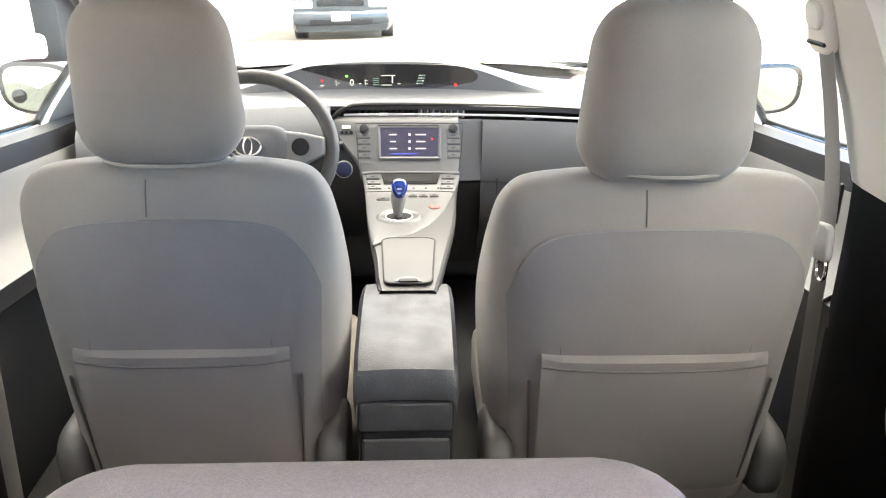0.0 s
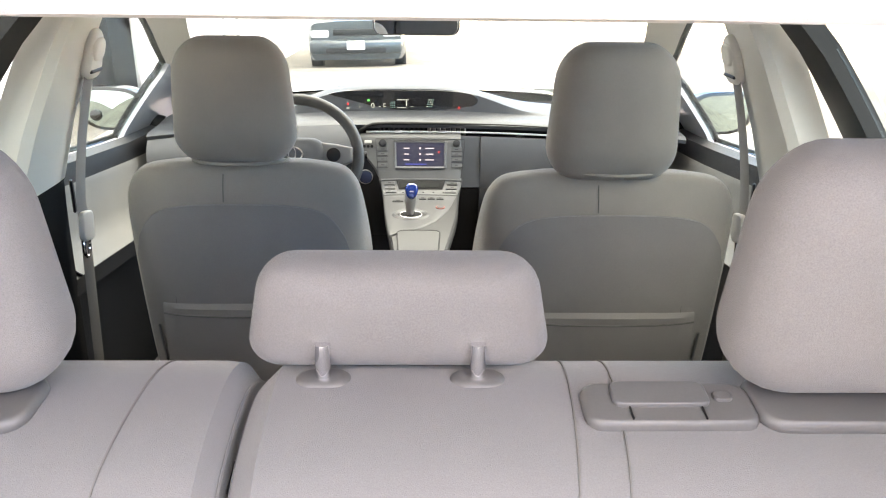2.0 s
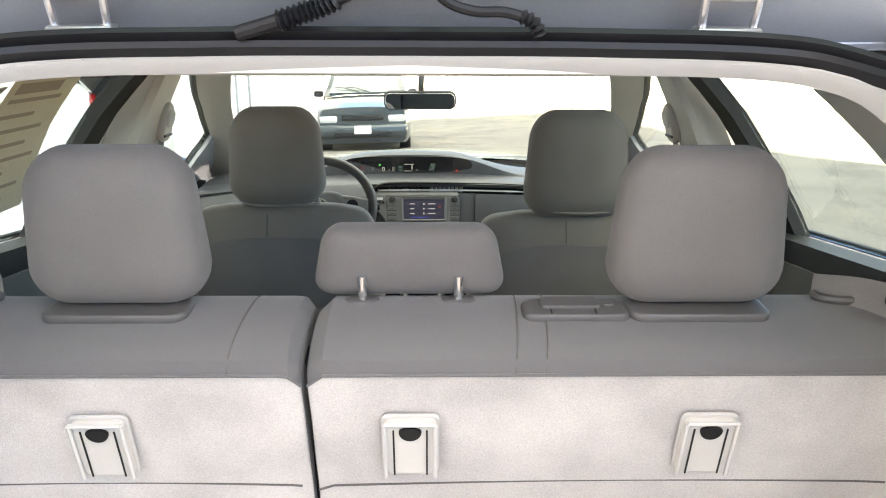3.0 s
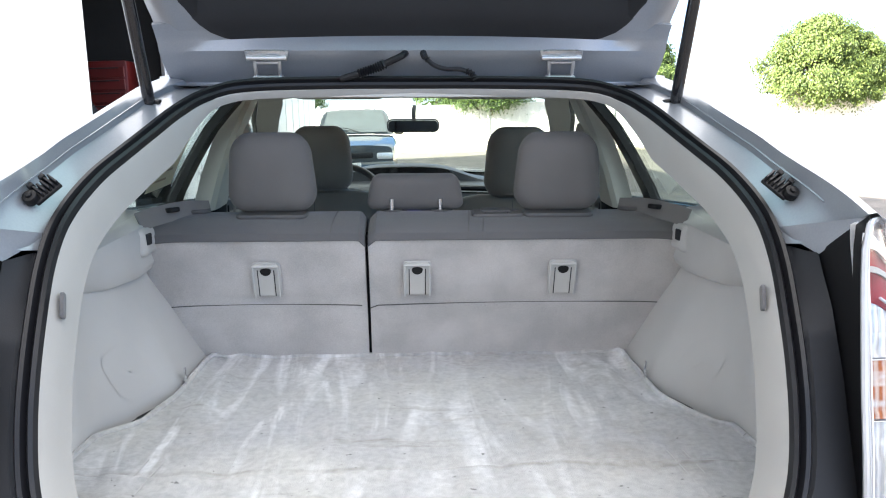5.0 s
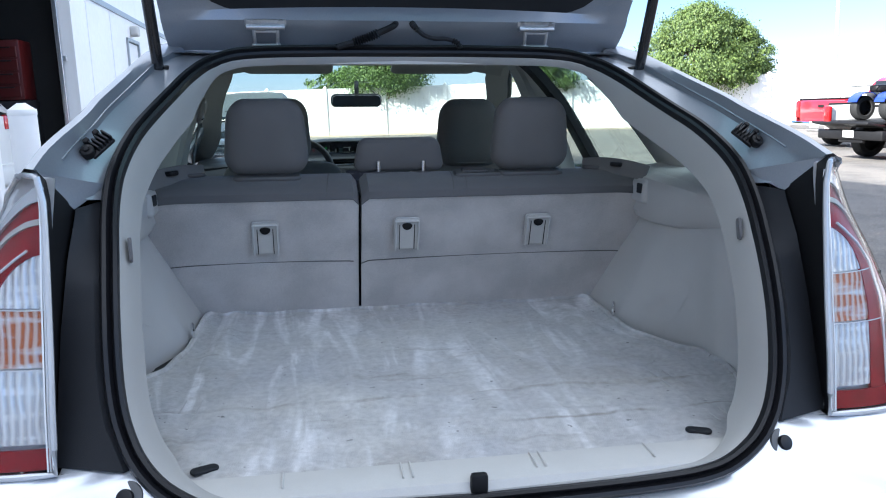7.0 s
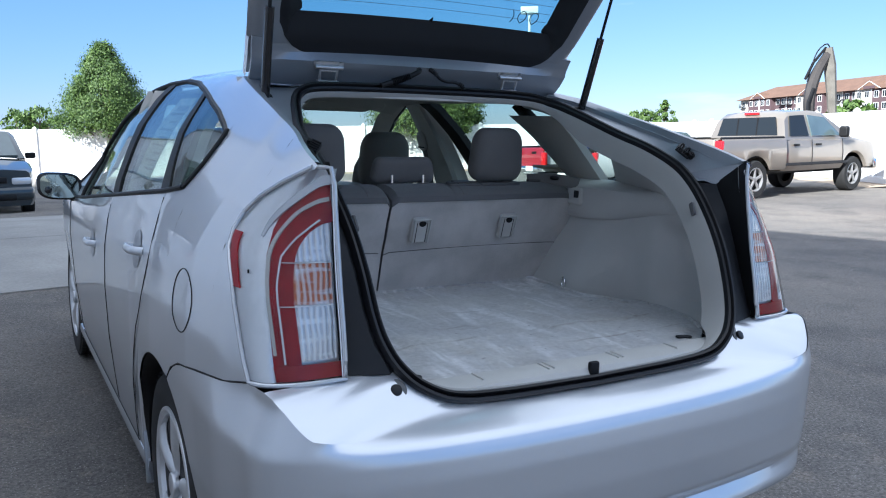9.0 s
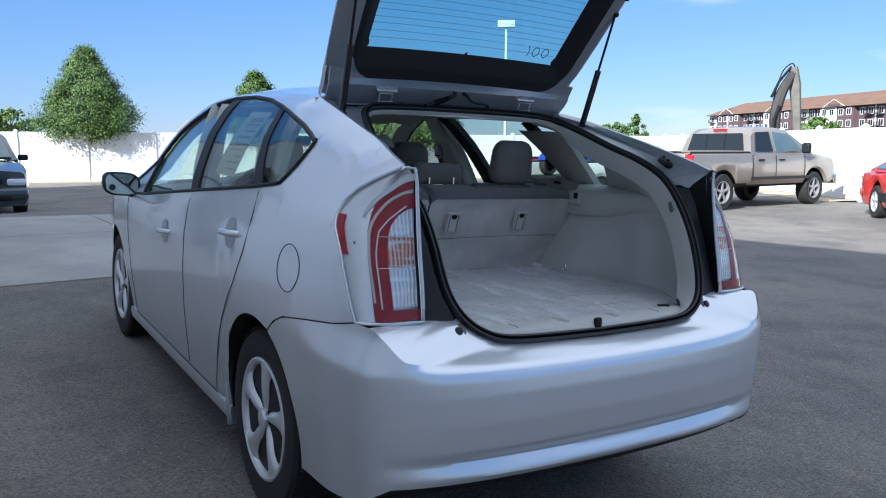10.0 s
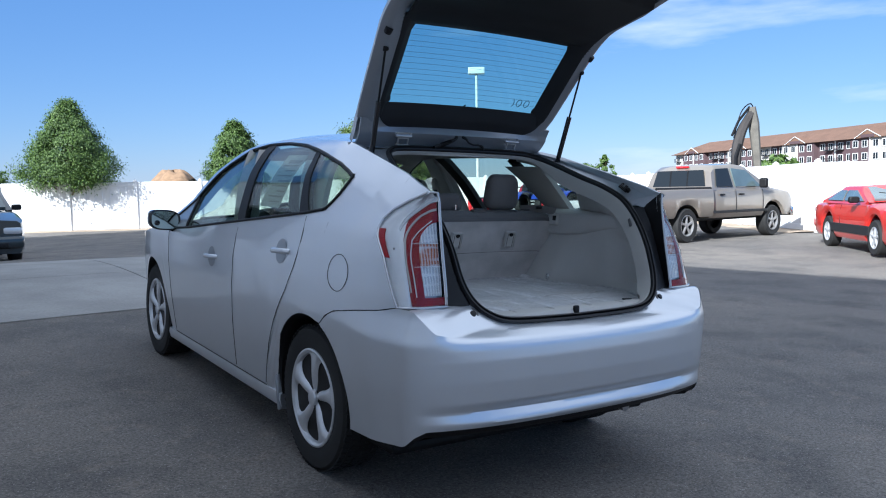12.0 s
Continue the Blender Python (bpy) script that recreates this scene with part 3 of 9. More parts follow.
def bumper_point(s, z, back):
    """s from -1 to 1 round the bumper: along the side, round the corner, across the rear."""
    a = abs(s)
    side = -1 if s < 0 else 1
    if a > 0.78:
        t = (a - 0.78) / 0.22
        y = 0.225 + t * (0.80 - 0.225)
        return side * (side_x(y, z) + bumper_flare(y, z)), y
    t = a / 0.78
    x = math.sin(t * math.pi / 2) ** 0.92 if t > 0 else 0.0
    bow = 0.045 * x ** 2 + 0.180 * (1 - max(0.0, 1 - x ** 3.4) ** (1 / 3.4))
    y = back * (1 - x ** 3) + bow
    return side * x * (side_x(0.225, z) + bumper_flare(0.225, z)), y


def bumper_low(s):
    a = abs(s)
    return lerp_table([(0.0, 0.362), (0.45, 0.366), (0.58, 0.364), (0.66, 0.338), (0.74, 0.300), (0.85, 0.265), (1.0, 0.245)], a)


def bumper_high(s):
    a = abs(s)
    if a > 0.78:
        return lerp_table(SEAM, 0.225 + (a - 0.78) / 0.22 * 0.575) - 0.003
    return lerp_table([(0.0, 0.710), (0.45, 0.710), (0.54, 0.725), (0.62, 0.765), (0.70, 0.800), (0.745, 0.806), (0.78, 0.803), (0.83, 0.787), (0.91, 0.757), (1.0, 0.735)], a)


def bumper_back(s, z):
    """How far the skin lies ahead of the bumper's rearmost line; the top shelf fades towards the lamps."""
    b = lerp_table(BUMP_PROFILE, min(z, 0.712))
    if z > 0.64:
        f = min(1.0, max(0.0, (abs(s) - 0.40) / 0.16))
        b += (0.004 + 0.175 * (z - 0.64) - b) * f * f * (3 - 2 * f)
    return b


rows = []
S = [math.copysign(abs(v) ** 0.9, v) for v in np.linspace(-1, 1, 121)]
for s in S:
    zl, zh = bumper_low(s), bumper_high(s)
    row = []
    for k in range(41):
        z = zl + (zh - zl) * k / 40
        x, y = bumper_point(s, z, bumper_back(s, z))
        if abs(s) > 0.78:
            d = math.hypot(y - HUB_R[0], z - HUB_R[1])
            if d < ARCH_R:
                y = HUB_R[0] - math.sqrt(max(0, ARCH_R ** 2 - (z - HUB_R[1]) ** 2)) - 0.001
                x = math.copysign(side_x(y, z), x)
        row.append((x, y, z))
    rows.append(row)
part("rear_bumper", grid(rows), PAINT, car, "silver painted rear bumper", angle=40)

# tinted band of glass and black trim round the side windows
def dlo_sheet(y0, y1, side, inset=0.0, low_in=0.0, top_in=0.0, n=14):
    """Glass or trim between the belt and the roof rail, its ends slanted curves y(u)."""
    rows = []
    for i in range(n + 1):
        t = i / n
        row = []
        for k in range(9):
            u = k / 8
            y = y0(u) * (1 - t) + y1(u) * t
            zl, zt = dlo_low(y) + low_in, dlo_top(y) - top_in
            z = zl + (max(zt, zl + 0.001) - zl) * u
            row.append((side * (side_x(y, z) - inset), y, z))
        rows.append(row)
    return grid(rows)


F0, F1 = (lambda u: 1.90 + 0.20 * u), (lambda u: 2.78 + 0.11 * u)
SAIL = lambda u: 3.27
R0, R1 = (lambda u: 1.155 + 0.215 * u), (lambda u: 1.80 + 0.20 * u)
Q0, Q1 = (lambda u: 0.935 - 0.085 * u), (lambda u: 1.07 + 0.245 * u)
for side in (-1, 1):
    w = thick(dlo_sheet(F0, F1, side, 0.012, 0.006, 0.012), 0.004)
    part("front_door_window", w, WINDOW, car, "clear front door window")
    part("pillar_sail", thick(dlo_sheet(F1, SAIL, side, 0.003, 0.002, 0.002), 0.02), PAINT_JAMB, car, "grey panel at the foot of the windscreen pillar")
    part("front_window_moulding", tube([(side * (side_x(F1(u), z) - 0.002), F1(u), z) for u, z in [(u, dlo_low(F1(u)) + (dlo_top(F1(u)) - dlo_low(F1(u))) * u) for u in np.linspace(0, 1, 10)]], 0.009, 8), BLACK_PLASTIC, car)
    part("rear_door_window", thick(dlo_sheet(R0, R1, side, 0.012, 0.006, 0.012), 0.004), WINDOW_REAR, car, "rear door window")
    part("quarter_window", thick(dlo_sheet(Q0, Q1, side, 0.010, 0.006, 0.010, 8), 0.004), WINDOW_REAR, car, "small quarter window")
    part("door_pillar_trim", thick(dlo_sheet(R1, F0, side, 0.006, 0, 0.004, 3), 0.03), BLACK_PLASTIC, car, "black door pillar trim")
    part("quarter_pillar_trim", thick(dlo_sheet(Q1, R0, side, 0.006, 0, 0.004, 3), 0.03), BLACK_PLASTIC, car, "black rear door pillar trim")
    # rubber and black trim lines along the belt and the roof
    part("belt_moulding", tube([(side * (side_x(y, dlo_low(y)) + 0.001), y, dlo_low(y) + 0.004) for y in np.linspace(0.93, 3.28, 40)], 0.007, 8), BLACK_PLASTIC, car)
    top = [(side * (side_x(y, dlo_top(y)) - 0.002), y, dlo_top(y) - 0.003) for y in np.linspace(0.86, 3.27, 50)]
    back = [(side * (side_x(y, z) - 0.002), y, z) for y, z in ((0.926, 1.138), (0.895, 1.170), (0.868, 1.206), (0.846, 1.262), (0.843, 1.280), (0.85, 1.289))]
    part("window_moulding", tube(back + top, 0.010, 8), BLACK_PLASTIC, car)

# windscreen
rows = []
for k in range(13):
    t = k / 12
    row = []
    for s in np.linspace(-1, 1, 25):
        yc, zc = 3.42 - 0.93 * t, 0.935 + 0.60 * t - 0.10 * t * t
        y_e = 3.27 - 0.86 * t
        xe = side_x(y_e, rail_z(y_e)) - 0.012
        row.append((xe * s, yc + (y_e - yc) * s * s, zc + (rail_z(y_e) - zc) * abs(s) ** 2.4))
    rows.append(row)
part("windscreen", thick(grid(rows), 0.005), WINDOW, car, "clear laminated windscreen")


# ---- the liftgate opening: gutter, seal, lamps ----
OPENING_TRIM = surface("opening_trim_plastic", (0.36, 0.35, 0.33), 0.65, grain=0.04, grain_size=800, mottle=0.06, mottle_size=6, bump=0.2, bump_size=900)
RIM_GREY = surface("lens_rim_grey", (0.56, 0.57, 0.59), 0.25, 0.4, coat=0.6)
WHITE_EDGE = surface("bright_lamp_edge", (0.82, 0.83, 0.85), 0.2, 0.2, coat=0.6)


def fluted(name, light, dark, glint):
    """Lamp plastic with fine upright flutes; their tones and the bowl's broad glints are painted into the colour."""
    m, n, l, p = node_material(name)
    tc, mp = n.new("ShaderNodeTexCoord"), n.new("ShaderNodeMapping")
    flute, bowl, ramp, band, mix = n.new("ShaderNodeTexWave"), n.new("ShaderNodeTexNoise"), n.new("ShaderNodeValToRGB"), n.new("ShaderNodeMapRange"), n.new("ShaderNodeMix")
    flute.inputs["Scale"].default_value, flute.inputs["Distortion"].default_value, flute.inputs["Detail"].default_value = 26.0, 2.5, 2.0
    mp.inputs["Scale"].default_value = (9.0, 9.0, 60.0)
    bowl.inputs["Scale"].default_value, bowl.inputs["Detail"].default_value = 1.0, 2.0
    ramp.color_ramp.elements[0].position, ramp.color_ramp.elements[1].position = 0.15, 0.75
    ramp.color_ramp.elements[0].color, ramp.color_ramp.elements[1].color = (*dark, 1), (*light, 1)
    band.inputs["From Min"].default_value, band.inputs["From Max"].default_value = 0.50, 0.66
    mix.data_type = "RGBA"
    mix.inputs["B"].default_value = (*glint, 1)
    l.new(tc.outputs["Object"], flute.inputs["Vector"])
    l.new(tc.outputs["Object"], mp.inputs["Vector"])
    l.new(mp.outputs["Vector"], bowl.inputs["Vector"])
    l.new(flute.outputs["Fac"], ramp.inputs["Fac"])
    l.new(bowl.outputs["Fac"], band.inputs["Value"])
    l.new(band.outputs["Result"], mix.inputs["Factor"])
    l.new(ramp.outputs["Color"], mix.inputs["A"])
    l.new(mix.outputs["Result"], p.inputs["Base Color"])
    b = n.new("ShaderNodeBump")
    b.inputs["Strength"].default_value, b.inputs["Distance"].default_value = 0.7, 0.003
    l.new(flute.outputs["Fac"], b.inputs["Height"])
    l.new(b.outputs["Normal"], p.inputs["Normal"])
    p.inputs["Roughness"].default_value, p.inputs["Metallic"].default_value = 0.18, 0.35
    return m


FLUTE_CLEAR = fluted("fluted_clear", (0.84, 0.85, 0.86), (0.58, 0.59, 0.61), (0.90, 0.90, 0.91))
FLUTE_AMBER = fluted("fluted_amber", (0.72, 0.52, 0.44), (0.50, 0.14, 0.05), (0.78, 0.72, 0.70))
SEAL_OUT = [(0, 1.030, 1.433), (0.20, 1.022, 1.432), (0.385, 1.003, 1.425), (0.455, 0.950, 1.403), (0.494, 0.872, 1.373), (0.522, 0.785, 1.337), (0.547, 0.695, 1.301),
            (0.565, 0.575, 1.262), (0.574, 0.462, 1.212), (0.573, 0.392, 1.159), (0.565, 0.322, 1.083), (0.559, 0.268, 1.000), (0.552, 0.230, 0.916),
            (0.540, 0.205, 0.862), (0.515, 0.178, 0.812), (0.472, 0.153, 0.771), (0.400, 0.134, 0.740), (0.28, 0.129, 0.728), (0, 0.129, 0.722)]


def seal_loop(pts, n=120):
    right = spline(pts, n)
    return right + [Vector((-p.x, p.y, p.z)) for p in reversed(right[1:-1])]


def offset_loop(loop, inward, lift):
    """Moves a closed loop inward across the opening and out along its normal."""
    c = Vector((0, 0.55, 1.08))
    out = []
    n = len(loop)
    for i, p in enumerate(loop):
        d = (loop[(i + 1) % n] - loop[i - 1]).normalized()
        nrm = Vector((0, -0.72, 0.69)) if p.z > 1.0 else Vector((0, -0.93, 0.37))
        nrm = (nrm - d * nrm.dot(d)).normalized()
        side = d.cross(nrm).normalized()
        if side.dot(c - p) < 0:
            side = -side
        out.append(p + side * inward + nrm * lift)
    return out


loop = seal_loop(SEAL_OUT)
rows = [offset_loop(loop, i, h) for i, h in ((-0.004, -0.004), (-0.003, 0.008), (0.002, 0.015), (0.008, 0.014), (0.0105, 0.006), (0.012, 0.003), (0.0135, 0.007), (0.018, 0.012), (0.023, 0.008), (0.025, -0.010))]
opening_seal = part("opening_seal", grid(rows, closed=True), RUBBER, car, "black rubber weather seal round the liftgate opening")
wide = [offset_loop(loop, i, h) for i, h in ((0.020, -0.006), (0.024, -0.004), (0.030, -0.014), (0.038, -0.045), (0.044, -0.070))]
slim = [offset_loop(loop, i, h) for i, h in ((0.020, -0.006), (0.022, -0.003), (0.026, -0.003), (0.030, -0.008), (0.032, -0.020))]
rows = [[a.lerp(b, min(1, max(0, (q.y - 0.80) / 0.16, (0.80 - q.z) / 0.06))) for a, b, q in zip(ra, rb, loop)] for ra, rb in zip(wide, slim)]
part("opening_trim", grid(rows, closed=True), OPENING_TRIM, car, "pale beige trim edge inside the weather seal")
trim_loop = rows[-2]

# silver gutter across the roof's rear edge
rows = []
for x in np.linspace(-0.585, 0.585, 41):
    zr = rail_z(1.09)
    top = zr + 0.028 * (1 - abs(x / side_x(1.09, zr)) ** 2.2)
    k = min(1.0, abs(x) / 0.42)
    sy, sz = (1.030 - 0.027 * k * k, 1.430 - 0.005 * k)
    if abs(x) > 0.42:
        t = (abs(x) - 0.42) / 0.165
        sy, sz = 1.003 + 0.02 * t, 1.421 + 0.004 * t
    rows.append([(x, 1.092, top), (x, 1.086, top - 0.006), (x, 1.080, sz + 0.004), (x, 1.06, sz), (x, sy - 0.002, sz - 0.002)])
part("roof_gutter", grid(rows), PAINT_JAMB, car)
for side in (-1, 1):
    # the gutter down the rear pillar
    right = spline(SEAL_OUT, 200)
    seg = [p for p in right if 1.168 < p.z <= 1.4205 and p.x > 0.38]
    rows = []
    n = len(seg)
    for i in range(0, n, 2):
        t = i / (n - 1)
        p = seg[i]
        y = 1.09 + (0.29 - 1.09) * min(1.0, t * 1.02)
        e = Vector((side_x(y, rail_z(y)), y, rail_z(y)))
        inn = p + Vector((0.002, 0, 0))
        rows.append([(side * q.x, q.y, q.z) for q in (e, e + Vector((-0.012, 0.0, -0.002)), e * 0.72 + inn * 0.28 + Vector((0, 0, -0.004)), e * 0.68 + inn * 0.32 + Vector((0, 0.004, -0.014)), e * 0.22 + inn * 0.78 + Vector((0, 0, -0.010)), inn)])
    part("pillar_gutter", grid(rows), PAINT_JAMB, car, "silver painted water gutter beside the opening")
    part("gutter_seam", tube([Vector(r[2]).lerp(Vector(r[3]), 0.5) + Vector((0, -0.002, 0.004)) for r in rows[3:-3]], 0.0016, 5), PAINT_JAMB, car, "pressed seam along the gutter")
    # dark panel beside the seal and the black lamp flank
    panel = lambda z: (lerp_table([(0.80, 0.630), (0.9, 0.628), (1.0, 0.622), (1.1, 0.612), (1.168, 0.602)], z), lerp_table([(0.80, 0.205), (0.9, 0.245), (1.0, 0.276), (1.1, 0.310), (1.168, 0.342)], z))
    lamp_in = lambda z: (lerp_table([(0.80, 0.6235), (1.2, 0.621), (1.25, 0.630)], z), lerp_table([(0.80, 0.184), (0.9, 0.201), (1.0, 0.224), (1.15, 0.252), (1.25, 0.264)], z))
    rows = []
    for z in np.linspace(0.806, 1.172, 26):
        q = min(right, key=lambda p: abs(p.z - z) + (9 if p.x < 0.5 else 0)) if z > 0.86 else Vector((lerp_table([(0.80, 0.512), (0.86, 0.538)], z), lerp_table([(0.80, 0.178), (0.86, 0.204)], z), z))
        px, py = panel(z)
        rows.append([(side * (q.x - 0.004), q.y + 0.012, z), (side * (q.x + 0.012), q.y - 0.004, z), (side * px, py + 0.002, z), (side * (px + 0.004), py + 0.02, z)])
    part("gutter_panel", thick(grid(rows), 0.006), BLACK_TRIM, car, "dark grey plastic panel between seal and tail lamp")
    rows = []
    for z in np.linspace(0.806, 1.243, 30):
        lx, ly = lamp_in(z)
        if z <= 1.168:
            px, py = panel(z)
            px, py = px + 0.004, py + 0.018
        else:
            t = (z - 1.168) / (1.243 - 1.168)
            px, py = 0.607 + (lx + 0.006 - 0.607) * t, 0.362 + (ly + 0.012 - 0.362) * t
        rows.append([(side * (px + (lx - px) * k), py + (ly + 0.004 - py) * k, z) for k in (0, 0.5, 1)])
    part("lamp_flank", grid(rows), BLACK_PLASTIC, car, "black plastic flank beside the tail lamp")
    # silver corner between gutter and flank
    a, b, c = Vector((0.640, 0.284, 1.238)), Vector((0.606, 0.352, 1.170)), Vector((0.574, 0.430, 1.198))
    rows = [[(side * q.x, q.y, q.z) for q in (a + (b - a) * t, (a + (b - a) * t) * 0.5 + (a + (c - a) * t) * 0.5 + Vector((0, 0.004, -0.002)), a + (c - a) * t)] for t in np.linspace(0, 1, 8)]
    part("gutter_corner", grid(rows), PAINT_JAMB, car)
    # back of the opening under the gutter, so that no gap shows
    rows = [[(side * (p.x + 0.01), p.y + 0.01, p.z - 0.01), (side * (side_x(max(0.3, p.y), p.z) - 0.03), p.y + 0.10, p.z - 0.03)] for p in right if p.x > 0.4 and p.z > 0.90]
    part("gutter_backing", grid(rows), BLACK_PLASTIC, car)

    # tail lamp
    lamp = new("tail_lamp")
    lamp.parent = car
    tagged(lamp, "tail lamp with clear lens and red C-shaped light")
    lamp_side = lambda z: lerp_table([(0.80, 0.242), (0.811, 0.246), (0.896, 0.294), (0.986, 0.344), (1.07, 0.434), (1.10, 0.449), (1.139, 0.444), (1.18, 0.392), (1.207, 0.328), (1.226, 0.285), (1.245, 0.278)], z)

    def lens_point(u, v, off, side=side, lamp_in=lamp_in, lamp_side=lamp_side):
        z = 0.808 + 0.424 * v
        ix, iy = lamp_in(z)
        sy = lamp_side(z)
        sx = side_x(sy, z) + 0.002
        cx, cy = sx - 0.004 - 0.012 * (1 - v), iy - 0.012 + 0.02 * v + max(0, v - 0.66) * 0.10
        b0, b1, b2 = (1 - u) ** 2, 2 * u * (1 - u), u * u
        x, y = b0 * ix + b1 * cx + b2 * sx, b0 * iy + b1 * cy + b2 * sy
        n = Vector((cx - ix + sx - cx, 0, 0))
        d = Vector((2 * (1 - u) * (cx - ix) + 2 * u * (sx - cx), 2 * (1 - u) * (cy - iy) + 2 * u * (sy - cy), 0))
        nn = Vector((d.y, -d.x, 0)).normalized()
        return (side * (x + nn.x * off), y + nn.y * off, z)

    def lens_sheet(u0, u1, v0, v1, off, nu=14, nv=18):
        return grid([[lens_point(u0(v) + (u1(v) - u0(v)) * i / nu, v, off) for i in range(nu + 1)] for v in np.linspace(v0, v1, nv + 1)])

    def band(path, off, depth):
        """A strip along (u, v, half-width) steps on the lens."""
        P = spline([(u, v, w) for u, v, w in path], 40)
        rows = []
        for i, p in enumerate(P):
            d = P[min(39, i + 1)] - P[max(0, i - 1)]
            d = Vector((d.x * 0.26, d.y * 0.437, 0)).normalized()
            nu, nv = -d.y / 0.26, d.x / 0.437
            rows.append([lens_point(min(1, max(0, p.x + nu * p.z * k)), min(1, max(0, p.y + nv * p.z * k)), off) for k in (-1, -0.5, 0, 0.5, 1)])
        return thick(grid(rows), depth)

    part("reflector", grid([[lens_point(u, v, lerp_table([(0.0, -0.024), (0.45, -0.022), (0.62, -0.006), (1.0, -0.004)], u)) for u in np.linspace(0.01, 0.995, 24)] for v in np.linspace(0.008, 0.992, 24)]), REFLECTOR, lamp, "silvered reflector bowl")
    part("lens", thick(lens_sheet(lambda v: 0.0, lambda v: 1.0, 0.0, 1.0, 0.0), 0.003), CLEAR, lamp, "clear outer lens")
    part("lens_rim", tube([lens_point(u, v, 0.001) for u, v in [(k / 10, 0.0) for k in range(11)] + [(1.0, k / 12) for k in range(1, 13)] + [(1 - k / 6, 1.0) for k in range(1, 7)] + [(0, 1 - k / 12) for k in range(1, 12)]], 0.005, 8, closed=True), RIM_GREY, lamp)
    part("red_band", band([(0.04, 0.845, 0.046), (0.20, 0.825, 0.048), (0.38, 0.760, 0.052), (0.495, 0.655, 0.055), (0.535, 0.5, 0.056), (0.53, 0.3, 0.056), (0.515, 0.06, 0.056)], -0.010, 0.006), RED_LENS, lamp, "red C-shaped light guide")
    part("red_base", thick(lens_sheet(lambda v: 0.015, lambda v: 0.575, 0.012, 0.082, -0.006, 12, 3), 0.006), RED_LENS, lamp, "red lower bar")
    part("white_line", band([(0.06, 0.850, 0.0045), (0.22, 0.830, 0.0045), (0.40, 0.770, 0.0045), (0.515, 0.66, 0.0045), (0.553, 0.5, 0.0045), (0.55, 0.3, 0.0045), (0.54, 0.13, 0.0045)], -0.006, 0.004), GREY_PLASTIC, lamp)
    inner = lambda v: lerp_table([(0.1, 0.435), (0.45, 0.450), (0.58, 0.415), (0.66, 0.32), (0.72, 0.20), (0.76, 0.10)], v)
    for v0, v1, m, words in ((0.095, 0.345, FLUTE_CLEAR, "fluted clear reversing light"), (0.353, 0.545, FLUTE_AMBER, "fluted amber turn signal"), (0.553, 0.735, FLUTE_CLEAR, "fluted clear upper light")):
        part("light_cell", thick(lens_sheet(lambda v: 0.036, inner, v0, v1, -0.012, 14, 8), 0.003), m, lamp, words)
    part("cell_edge", tube([lens_point(inner(v) + 0.012, v, -0.006) for v in np.linspace(0.09, 0.75, 24)], 0.0022, 6), WHITE_EDGE, lamp, "bright edge of the light cells")
    part("upper_arch", band([(0.03, 0.945, 0.010), (0.25, 0.925, 0.012), (0.48, 0.845, 0.012), (0.62, 0.74, 0.008), (0.65, 0.66, 0.004)], -0.004, 0.004), RIM_GREY, lamp, "grey arch over the light guide")
    part("lens_mark", box(0.004, 0.004, 0.008, 0.001, 1, Matrix.Translation(lens_point(0.735, 0.50, 0.0))), BLACK_PLASTIC, lamp)
    for k in range(3):
        part("rim_line", tube([lens_point(0.004 + 0.011 * k, v, 0.003) for v in np.linspace(0.012, 0.985, 24)], 0.0014, 6), RIM_GREY if k % 2 else WHITE_EDGE, lamp)
    for v in (0.349, 0.549):
        part("cell_bar", tube([lens_point(u, v, -0.008) for u in np.linspace(0.035, inner(v), 8)], 0.0010, 6), WHITE_EDGE, lamp)
    part("side_reflector", thick(lens_sheet(lambda v: 0.875, lambda v: 0.975, 0.42, 0.665, 0.001, 4, 6), 0.004), RED_LENS, lamp, "red side marker reflector")

# silver sill below the opening: from the bumper's top edge up to the seal
LIP_IN = [(0.0, 0.0, 0.127, 0.720), (0.30, 0.28, 0.127, 0.726), (0.40, 0.385, 0.133, 0.737), (0.48, 0.465, 0.153, 0.768), (0.54, 0.515, 0.180, 0.806), (0.60, 0.545, 0.198, 0.806), (0.68, 0.600, 0.196, 0.804), (0.745, 0.622, 0.190, 0.803)]
rows = []
for s in [v for v in S if abs(v) <= 0.75]:
    zh = bumper_high(s)
    bx, by = bumper_point(s, zh, bumper_back(s, zh))
    sg = 1 if bx >= 0 else -1
    e = Vector((bx, by, zh))
    t = Vector([float(np.interp(abs(s), [v[0] for v in LIP_IN], [v[k] for v in LIP_IN])) for k in (1, 2, 3)])
    t.x *= sg
    rows.append([tuple(e + Vector((0, 0.006, -0.010))), tuple(e + Vector((0, 0.0025, -0.0015))), tuple(e * 0.93 + t * 0.07 + Vector((0, 0.003, 0))), tuple(e * 0.6 + t * 0.4 + Vector((0, 0.003, 0))), tuple(e * 0.25 + t * 0.75), tuple(t), tuple(t + Vector((0, 0.03, 0.004)))])
part("bumper_lip", grid(rows), PAINT, car)
for side in (-1, 1):
    plug = part("tail_lamp_bolt_cover", cyl(0.026, 0.012, 24, bevel=0.003, at=pose(side * 0.523, 0.163, 0.772, 58, 0, side * 14)), SILVER_PLASTIC, car, "grey ringed bolt cover")
    part("rubber_plug", cyl(0.013, 0.016, 20, bevel=0.003, at=pose(side * 0.523, 0.158, 0.775, 58, 0, side * 14)), RUBBER, plug, "black rubber plug")
